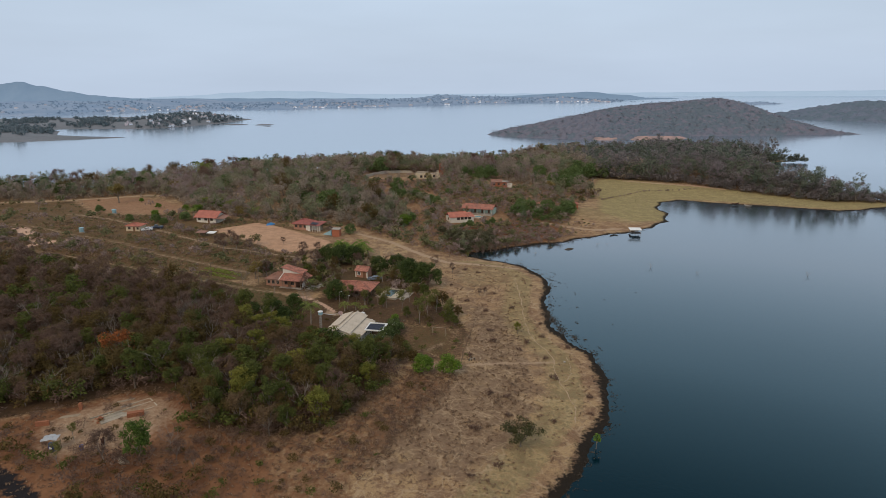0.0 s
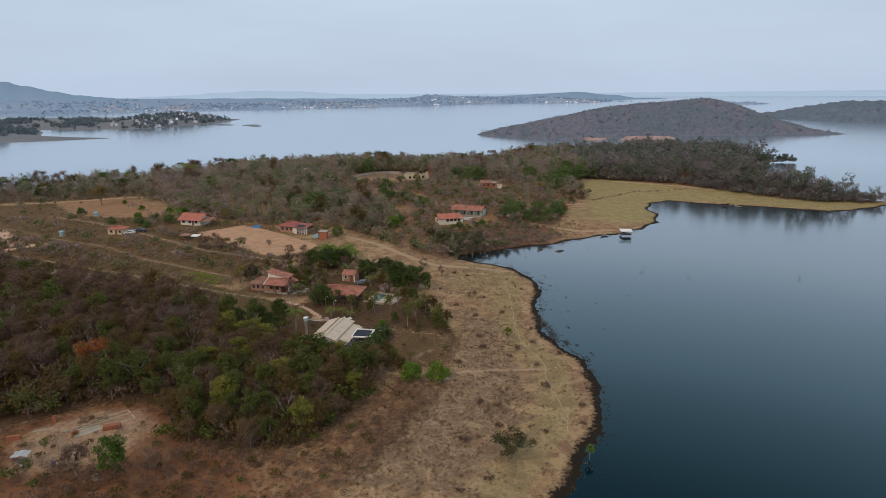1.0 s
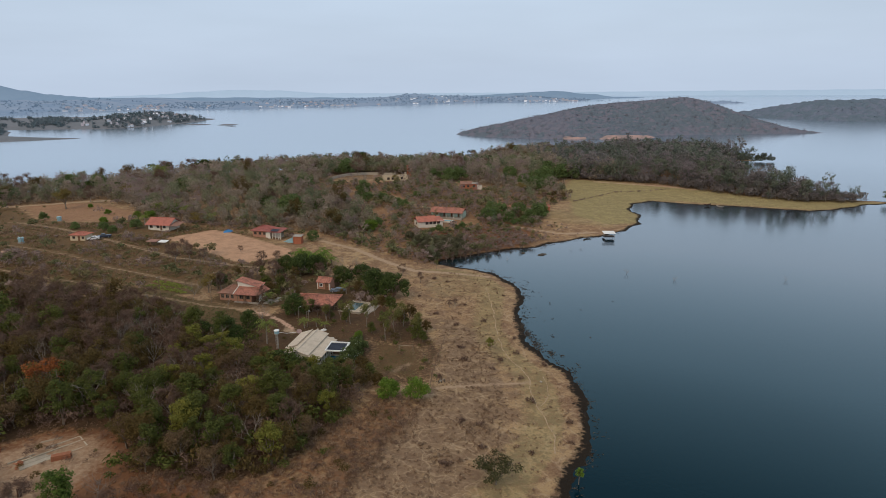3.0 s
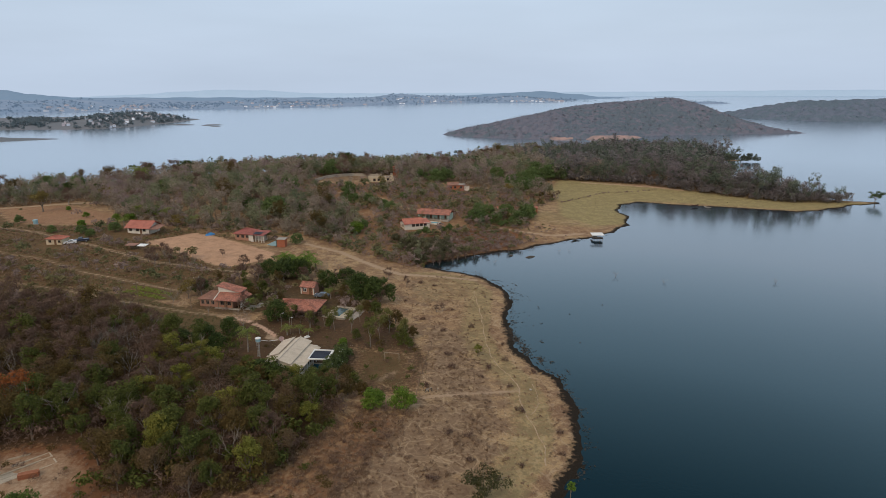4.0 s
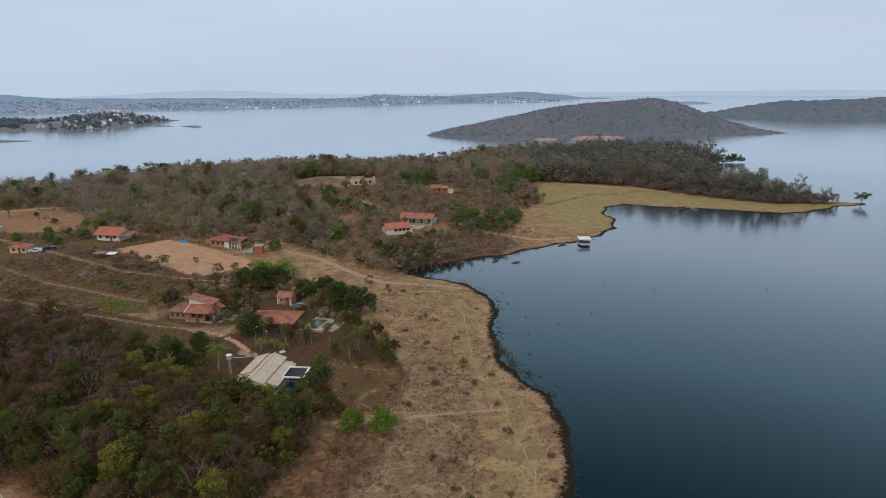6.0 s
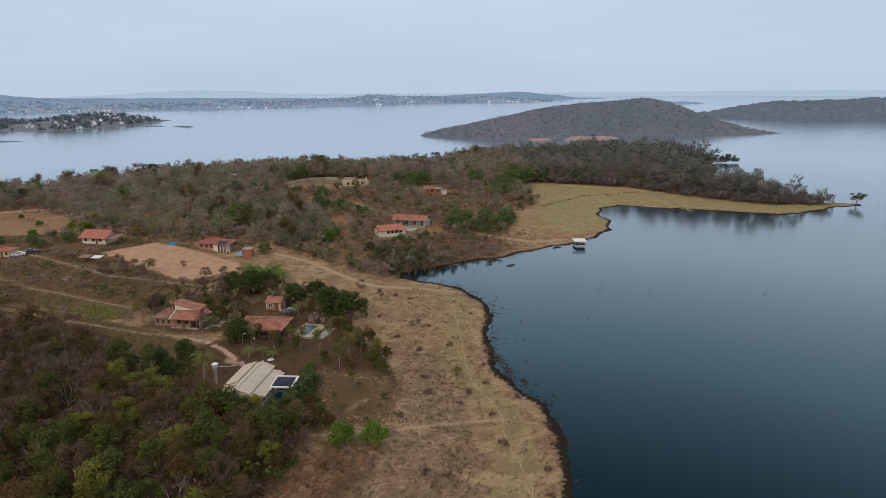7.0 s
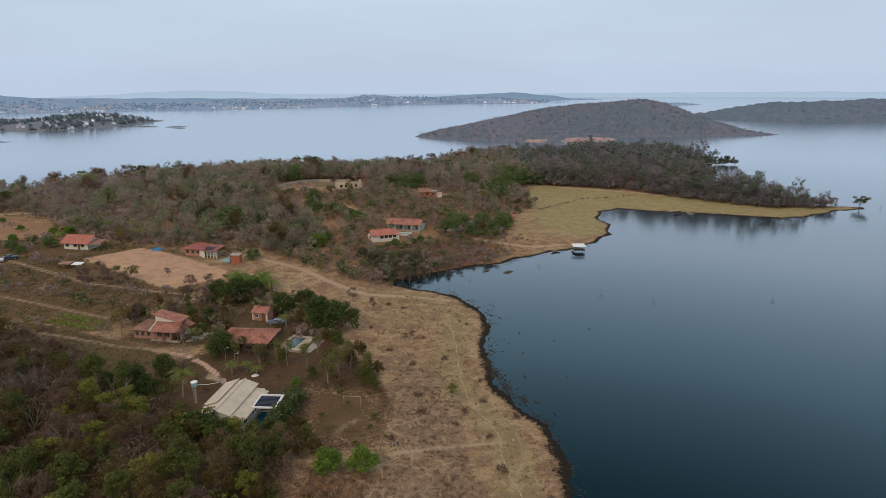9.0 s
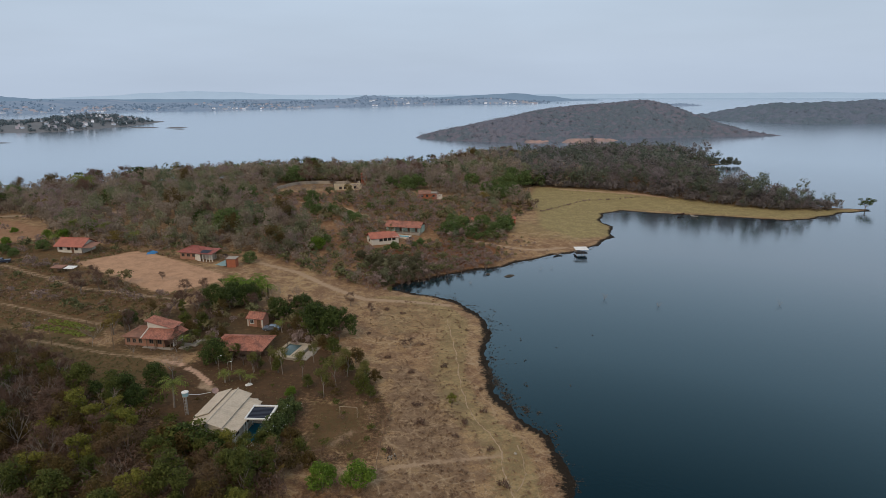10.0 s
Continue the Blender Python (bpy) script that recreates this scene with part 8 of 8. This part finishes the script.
def build_scrub():
    rng = np.random.default_rng(71)
    small = {k: [tree_shape(500 + 10 * n + j, 2.4, 1.6, 60, 0.38, lobes=8, levels=1, sides=3, trunk_share=0.1, lobe=0.5, slim=0.25 if k == "dry" else 0.5, corners=3)[1] for j in range(3)] for n, k in enumerate(("green", "dry", "olive"))}
    fine = {k: [tree_shape(530 + 10 * n + j, 2.4, 1.6, 145, 0.21, lobes=12, levels=1, sides=3, trunk_share=0.1, lobe=0.42, slim=0.25 if k == "dry" else 0.5, corners=3)[1] for j in range(3)] for n, k in enumerate(("green", "dry", "olive"))}
    leaf = {"green": GREEN_SCRUB, "dry": DRY_SCRUB, "olive": SCRUB_OLIVE}
    zones = ((HILL_SCRUB, 3.8, 0.55, 0.5, 1.8, (0.35, 0.35)), (HILL_SCRUB, 1.75, 0.85, 0.25, 0.75, (0.14, 0.72)), (WEST_LAND, 3.6, 0.5, 0.2, 0.65, (0.15, 0.35)), (WEST_LAND, 9.0, 0.5, 0.9, 1.9, (0.25, 0.55)), (GARDEN, 2.8, 0.6, 0.5, 1.6, (0.3, 0.4)), (YARD, 3.2, 0.4, 0.2, 0.7, (0.4, 0.4)), ([(40, 252), (60, 250), (78, 258), (70, 270), (56, 282), (48, 268)], 2.4, 0.6, 0.2, 0.6, (0.1, 0.6)), (BAY_SCRUB, 1.7, 0.85, 0.25, 0.7, (0.05, 0.85)),
             (CLEARING, 2.6, 0.45, 0.25, 0.9, (0.07, 0.73)), (BRUSH_EDGE, 2.0, 0.6, 0.2, 0.85, (0.08, 0.72)), (DRY_THICKET, 2.7, 0.8, 0.6, 1.5, (0.12, 0.66)), ([(-100, 103), (-74, 110.5), (-62, 117), (-50, 116.5), (-43.5, 105), (-30, 100.5), (-22, 101.5), (-17, 109), (-20, 113), (-30, 106), (-40, 110), (-50, 122), (-64, 123), (-76, 116), (-100, 110)], 1.9, 0.85, 0.8, 1.6, (0.42, 0.28)), ([(14, 226), (22, 229), (31, 233.5), (48, 240), (57, 250), (44, 252), (28, 243), (14, 236)], 1.8, 0.85, 0.45, 1.1, (0.1, 0.72)), ([(-95, 78), (-40, 76), (-30, 92), (-46, 97), (-66, 90), (-78, 100), (-95, 100)], 3.4, 0.7, 0.6, 1.4, (0.12, 0.6)), ([(-46, 101), (-30, 97), (-22, 98), (-15, 108), (-9, 121), (-13, 124), (-24, 102)], 2.6, 0.8, 0.7, 1.7, (0.5, 0.3)), (NEAR_WOOD, 3.7, 0.85, 1.0, 2.0, (0.17, 0.56)),              ([(-130, 262), (-98, 252), (-90, 236), (-74, 224), (-60, 216), (-48, 210), (-44, 204), (-62, 196), (-95, 214), (-115, 228), (-140, 244)], 4.0, 0.5, 0.4, 1.2, (0.3, 0.5)),
             ([(-40, 140), (-34, 132), (-26, 126.5), (-14, 126.5), (-13, 128.8), (-22, 130.6), (-32, 138)], 2.3, 0.9, 0.7, 1.4, (0.4, 0.35)), ([(-46, 153), (-38, 154), (-34, 150), (-29, 143), (-28, 136), (-36, 138), (-43, 147)], 2.4, 0.85, 0.6, 1.5, (0.45, 0.3)), ([(-12, 172), (0, 162), (4, 150), (-4, 149), (-11, 160)], 2.5, 0.6, 0.4, 1.2, (0.35, 0.35)), ([(-60, 398), (34, 400), (40, 428), (-60, 430)], 2.5, 0.9, 1.2, 2.2, (0.3, 0.4)), ([(-40, 228), (-30, 226), (-24, 216), (-34, 214), (-44, 214)], 2.8, 0.7, 0.6, 1.3, (0.7, 0.1)),
             ([(-100, 284), (-84, 272), (-40, 260), (-34, 250), (-42, 240), (-66, 258), (-84, 262)], 3.4, 0.55, 0.5, 1.4, (0.45, 0.35)))
    found = {"green": [], "dry": [], "olive": []}
    for ring, step, keep, low, high, (g, d) in zones:
        x, y = spread_over(ring, step, int(step * 100), keep)
        ok = off_roads(x, y, 1.8) & ~within(x, y, FIELD) & (~within(x, y, UPPER_FIELD) | (rng.uniform(0, 1, len(x)) < 0.12))
        for a, b in zip(x[ok], y[ok]):
            p = rng.uniform()
            found["green" if p < g else "dry" if p < g + d else "olive"].append((a, b, float(height(a, b)), rng.uniform(0, 6.28), rng.uniform(low, high)))
    for k, spots in found.items():
        close = [r for r in spots if r[1] < 172]
        words = {"green": "green bushes", "dry": "leafless grey bushes", "olive": "olive bushes"}[k]
        stuff_of("scrub", close, fine[k], {"green": LEAF_GREEN, "dry": LEAF_TWIG, "olive": LEAF_OLIVE}[k], words + " under the trees and round the yard", "scrub")
        spots = [r for r in spots if r[1] >= 172]
        stuff_of("scrub", spots, small[k], leaf[k], {"green": "green bushes", "dry": "leafless grey bushes", "olive": "olive bushes"}[k] + " scattered over the dry land", "scrub")
    # edge of the woods: low growth that closes the view under the crowns
    for ring, seed in ((NORTH_WOOD, 81), (EAST_WOOD, 82)):
        x, y = spread_over(ring, 3.8, seed, 0.85)
        e = signed(x, y, ring)
        ok = (e < 16) & (y < 420) & off_roads(x, y, 1.5)
        stuff_of("undergrowth", rows(x[ok], y[ok], rng, 0.8, 1.7 if ring is NORTH_WOOD else 2.3), small["dry"] + small["olive"], LEAF_FAR if ring is NORTH_WOOD else LEAF_EAST, "brushwood along the woodland's edge", "scrub")
    x, y = spread_over(EAST_WOOD, 3.0, 83, 0.9)
    e = signed(x, y, EAST_WOOD)
    ok = (e < 9) & (y < 400)
    stuff_of("undergrowth", rows(x[ok], y[ok], rng, 0.4, 0.85), far_shapes[8:], LEAF_EAST, "leafy brown undergrowth at the wood's foot", "scrub")


build_scrub()


def build_vegetable_bed():
    """Rows of bright green crops west of the two-storey house."""
    rng = np.random.default_rng(97)
    shapes = [scatter_leaves(np.random.default_rng(660 + k), [(0, 0, 0.12, 0.45, 0.3)], 34, 0.15, 1.4, 0.5, 0.1, 3) for k in range(3)]
    x, y = spread_over([(-75.8, 190.4), (-74.6, 197.6), (-61.3, 189.4), (-62.1, 184)], 0.7, 98, 0.9)
    ok = np.sin(1.6 * (x * 0.45 + y * 0.9)) > -0.55
    stuff_of("crops", rows(x[ok], y[ok], rng, 0.75, 1.35), shapes, CROP, "bright green vegetable crops in a garden bed", "crops")


build_vegetable_bed()


def build_hedge_line():
    """Low dry brush along the fence that crosses the pasture."""
    rng = np.random.default_rng(99)
    line = [(84, 320), (102, 337), (120, 352), (137, 353), (152, 355)]
    spots = []
    for (ax, ay), (bx, by) in zip(line[:-1], line[1:]):
        for _ in range(int(math.hypot(bx - ax, by - ay) / 1.1)):
            u = rng.uniform()
            x, y = ax + (bx - ax) * u + rng.normal(0, 0.3), ay + (by - ay) * u + rng.normal(0, 0.3)
            spots.append((x, y, float(height(x, y)), rng.uniform(0, 6.28), rng.uniform(0.25, 0.6)))
    shape = [scatter_leaves(np.random.default_rng(680 + k), [(0, 0, 0.8, 1.2, 0.7)], 60, 0.3, 0.3, 0.3, 0.2, 3) for k in range(3)]
    stuff_of("brush_line", spots, shape, DRY_SCRUB, "low dry brush along a fence across the pasture", "brush")
    x, y = spread_over(MEADOW, 5.5, 103, 0.22)
    ok = signed(x, y, COAST_NEAR + COAST_FAR) > 3
    stuff_of("brush", rows(x[ok], y[ok], rng, 0.15, 0.42), shape, SCRUB_OLIVE, "small tufts scattered over the far pasture", "brush")


build_hedge_line()


def build_tufts():
    """Withered weeds on the shore meadow."""
    rng = np.random.default_rng(91)
    meadow = [(-24, 76), (14, 80), (22, 94), (30, 110), (31, 131), (26, 147), (25, 160), (29, 190), (24, 208), (0, 204), (0, 190), (6, 160), (8, 146), (5, 128), (-3, 119), (-13, 112), (-20, 100), (-30, 96)]
    shapes = [scatter_leaves(np.random.default_rng(600 + k), [(0, 0, 0.16, 0.34, 0.6), (0.3, 0.1, 0.12, 0.22, 0.6)], 16, 0.2, 0.2, 0.22, 0.1, 3) for k in range(5)]
    x, y = spread_over(meadow, 0.78, 92, 0.9)
    clump = 0.5 + 0.5 * np.sin(0.9 * x + 2.0 * np.sin(0.35 * y)) * np.sin(0.8 * y + 1.7 * np.sin(0.42 * x))
    clump = 0.6 * clump + 0.4 * (0.5 + 0.5 * wave(x * 7, y * 7))
    trail = np.minimum.reduce([to_line(x, y, t) for t in (TRAIL_SHORE, TRAIL_SIDE, TRAIL_ACROSS, TRAIL_FENCE, TRAIL_LOW)])
    thick = zone_of(x, y, WEEDY, 7)
    ok = (rng.uniform(0, 1, len(x)) < (0.9 + 1.1 * thick) * clump ** 2.0) & (trail > 0.6) & (signed(x, y, COAST_NEAR + COAST_FAR) > 4)
    x, y = x[ok], y[ok]
    stuff_of("weeds", rows(x, y, rng, 0.35, 1.05), shapes, TUFT, "withered brown weeds in clumps on the shore meadow", "weeds")
    rank = [scatter_leaves(np.random.default_rng(630 + k), [(0, 0, 0.22, 0.42, 0.6), (0.4, 0.1, 0.18, 0.3, 0.6), (-0.2, 0.35, 0.16, 0.3, 0.6)], 34, 0.17, 0.3, 0.2, 0.1, 3) for k in range(5)]
    x, y = spread_over(WEEDY, 1.0, 104, 0.8)
    bunch = (0.5 + 0.5 * wave(x * 5 + 3 * np.sin(y), y * 7)) * (0.5 + 0.5 * np.sin(0.55 * x + 1.4 * np.sin(0.3 * y)))
    trail = np.minimum.reduce([to_line(x, y, t) for t in (TRAIL_SHORE, TRAIL_SIDE, TRAIL_ACROSS, TRAIL_FENCE, TRAIL_LOW)])
    ok = (rng.uniform(0, 1, len(x)) < 1.2 * bunch) & (trail > 0.7)
    stuff_of("weeds", rows(x[ok], y[ok], rng, 0.3, 1.25), rank, WEED_BROWN, "dark brown withered weeds between the cattle trails", "weeds")
    x, y = spread_over([(-46, 97), (-30, 95), (-20, 90), (-13, 86), (-8, 97), (-1, 110), (3, 120), (-6, 123), (-12, 118), (-18, 108), (-26, 102), (-40, 101)], 0.8, 106, 0.85)
    ok = rng.uniform(0, 1, len(x)) < 0.75 + 0.5 * wave(x * 6, y * 6)
    stuff_of("weeds", rows(x[ok], y[ok], rng, 0.6, 1.7), rank, TUFT, "tall dry grass along the wood's edge", "weeds")
    x, y = spread_over(CLEARING, 0.95, 94, 0.75)
    ok = ~within(x, y, BUILDING_SITE) & (signed(x, y, COAST_NEAR + COAST_FAR) > 4)
    stuff_of("weeds", rows(x[ok], y[ok], rng, 0.4, 1.1), shapes, TUFT, "reddish dry weeds round the building site", "weeds")
    west = [(-190, 235), (-150, 205), (-60, 187), (-46, 208), (-46, 240), (-62, 258), (-110, 275), (-150, 280)]
    x, y = spread_over(west, 1.35, 95, 0.75)
    ok = off_roads(x, y, 1.3) & ~within(x, y, FIELD) & ~within(x, y, UPPER_FIELD)
    half = rng.uniform(0, 1, len(x)) < 0.5 + 0.4 * wave(x * 3, y * 3)
    stuff_of("weeds", rows(x[ok & half], y[ok & half], rng, 0.8, 2.2), shapes, SCRUB_OLIVE, "olive weeds and grass by the dirt tracks", "weeds")
    stuff_of("weeds", rows(x[ok & ~half], y[ok & ~half], rng, 0.8, 2.0), shapes, TUFT, "dry brown weeds and grass by the dirt tracks", "weeds")
    x, y = spread_over(LAWN_WEST, 0.85, 105, 0.8)
    ok = off_roads(x, y, 1.0)
    x, y = x[ok], y[ok]
    tall = rng.uniform(0, 1, len(x)) < 0.35 + 0.5 * wave(x * 4, y * 4)
    stuff_of("weeds", rows(x[tall], y[tall], rng, 0.5, 1.3), shapes, SCRUB_OLIVE, "olive grass and weeds beside the drive", "weeds")
    stuff_of("weeds", rows(x[~tall], y[~tall], rng, 0.4, 1.0), shapes, GREEN_SCRUB, "short dull green grass beside the drive", "weeds")
    x, y = spread_over(YARD, 0.9, 96, 0.45)
    ok = off_roads(x, y, 1.3)
    stuff_of("weeds", rows(x[ok], y[ok], rng, 0.25, 0.7), shapes, SCRUB_OLIVE, "thin olive weeds on the yard's bare soil", "weeds")
    shrub = [scatter_leaves(np.random.default_rng(620 + k), [(0, 0, 0.4, 0.7, 0.7), (0.5, 0.3, 0.35, 0.5, 0.7), (-0.5, 0.2, 0.3, 0.5, 0.7)], 150, 0.2, 0.2, 0.2, 0.1, 3) for k in range(3)]
    x, y = spread_over(meadow, 6.5, 93, 0.3)
    stuff_of("bushes", rows(x, y, rng, 0.5, 1.3), shrub, LEAF_TWIG, "low dry bushes on the shore meadow", "bushes")


build_tufts()


def build_shallows():
    """Weed, snags and mud banks along the water's edge."""
    rng = np.random.default_rng(101)
    v, f = [], []
    line = COAST_NEAR[9:34]
    fleck = [scatter_leaves(np.random.default_rng(640 + k), [(0, 0, 0.02, 0.22, 0.15), (0.25, 0.1, 0.02, 0.15, 0.15)], 8, 0.09, 1.5, 0.5, 0.1) for k in range(4)]
    spots = []
    for (ax, ay), (bx, by) in zip(line[:-1], line[1:]):
        n = int(math.hypot(bx - ax, by - ay) * 5)
        for _ in range(n):
            u = rng.uniform()
            if math.sin(0.7 * (ay + (by - ay) * u)) + math.sin(1.9 * (ay + (by - ay) * u)) < rng.uniform(-1.6, 0.6):
                continue
            out = rng.exponential(1.1 if 150 < by < 216 else 0.6)
            nx, ny = by - ay, ax - bx
            s = out / math.hypot(nx, ny)
            spots.append((ax + (bx - ax) * u + nx * s, ay + (by - ay) * u + ny * s, 0.0 + 0.02 * rng.uniform(), rng.uniform(0, 6.28), rng.uniform(0.5, 1.4)))
    for cx, cy, n, wide in ((28.9, 160, 90, 0.8), (29.3, 154, 130, 1.0), (30.2, 148, 120, 1.1), (32.2, 142.5, 70, 0.7), (34.4, 141, 16, 0.5), (34.6, 133, 30, 0.7), (36.5, 135, 9, 0.4), (31, 166, 16, 0.6), (35, 152, 8, 0.4), (38, 164, 5, 0.3), (40, 175, 5, 0.3), (37.5, 186, 8, 0.5), (44, 151, 3, 0.2), (47, 170, 3, 0.2), (38, 196, 10, 0.6), (58, 176, 3, 0.2)):
        for _ in range(n):
            spots.append((cx + rng.normal(0, wide * 0.6), cy + rng.normal(0, wide * 1.6), 0.01 + 0.03 * rng.uniform(), rng.uniform(0, 6.28), rng.uniform(0.5, 1.3)))
    stuff_of("waterweed", spots, fleck, ROCK, "dark dead weed floating along the shore", "waterweed")
    for x, y, a, b, turn in ((43.3, 230.9, 0.9, 0.6, 15), (49.8, 228.2, 2.1, 0.95, 25)):
        m = thing("mud_bank", x, y, turn, "dark mud bank just above the lake", "mud bank", "mud banks", z=0.0)
        xs, ys = np.linspace(-1, 1, 13), np.linspace(-1, 1, 9)
        zs = 0.5 * (1 - xs[None, :] ** 2 - ys[:, None] ** 2) + rng.uniform(-0.06, 0.06, (9, 13)) - 0.02
        part("mud", sheet(xs * a, ys * b, zs), ROCK, m)
    for x, y, size in ((117.9, 189.7, 0.45), (71.4, 201.8, 0.5), (84.0, 193.5, 0.4), (62, 233.5, 0.35), (66, 234.5, 0.3), (238, 318, 0.5), (232, 326, 0.6), (262, 312, 0.45), (36, 222, 0.35), (29, 226, 0.4)):
        set_tree("snag", bare_trees[int(x) % 3], x, y, x, size * 0.6, "drowned bare tree standing in the lake", "snags", max(0.0, -0.5 - float(height(x, y))))


for k, (x, y, size) in enumerate(((9.5, 230, 0.85), (13.5, 232.5, 1.05), (18, 234, 1.1), (22, 236, 0.8), (11, 225.5, 0.7), (16.5, 228, 0.9), (20.5, 230.5, 0.75), (7.5, 237, 0.8), (13, 238.5, 0.9), (25.5, 234.5, 0.55), (9, 222.5, 0.5))):
    set_tree("bush", bay_bushes[k % 2], x, y, 2.1 * k, size, "dense dull green bush in the corner of the bay", "bay bushes", 0.0, "bush")

flood_shapes = [crown_shape(495 + k, 7.0, 3.2, 420, 0.42, 0.12, 14, 0.38, hollow=0.5)[1] for k in range(3)]
stuff_of("flooded_wood", [(236 + 62 * u, 482 + 26 * w + 10 * u, -0.2, 2.4 * k, 0.75 + 0.5 * ((k * 0.29) % 1.0)) for k, u, w in [(k, (k * 0.618) % 1.0, (k * 0.382) % 1.0) for k in range(26)]] + [(x, y, -0.3, x, size) for x, y, size in ((58, 588, 0.4), (64, 592, 0.62), (67.5, 590, 0.66), (70, 594, 0.5), (83, 584, 0.5), (88, 588, 0.62))], flood_shapes, BACK_LEAF["green_wood"], "green trees, paled by painted haze, standing in the flooded shallows")

build_shallows()
for k, (x, y, size) in enumerate(((14.5, 222, 0.42), (17, 224.6, 0.4), (20, 226, 0.5), (23.5, 227.2, 0.42), (16.5, 221.5, 0.3), (26.5, 229, 0.4), (30, 231, 0.45), (21.5, 224.5, 0.28), (35, 233.5, 0.36), (43.5, 236, 0.35))):
    set_tree("bush", twig_trees[k % 3], x, y, 1.3 * k, size, "grey leafless bush standing at the lake's edge", "drowned bushes", max(0.0, -0.15 - float(height(x, y))), "bush")
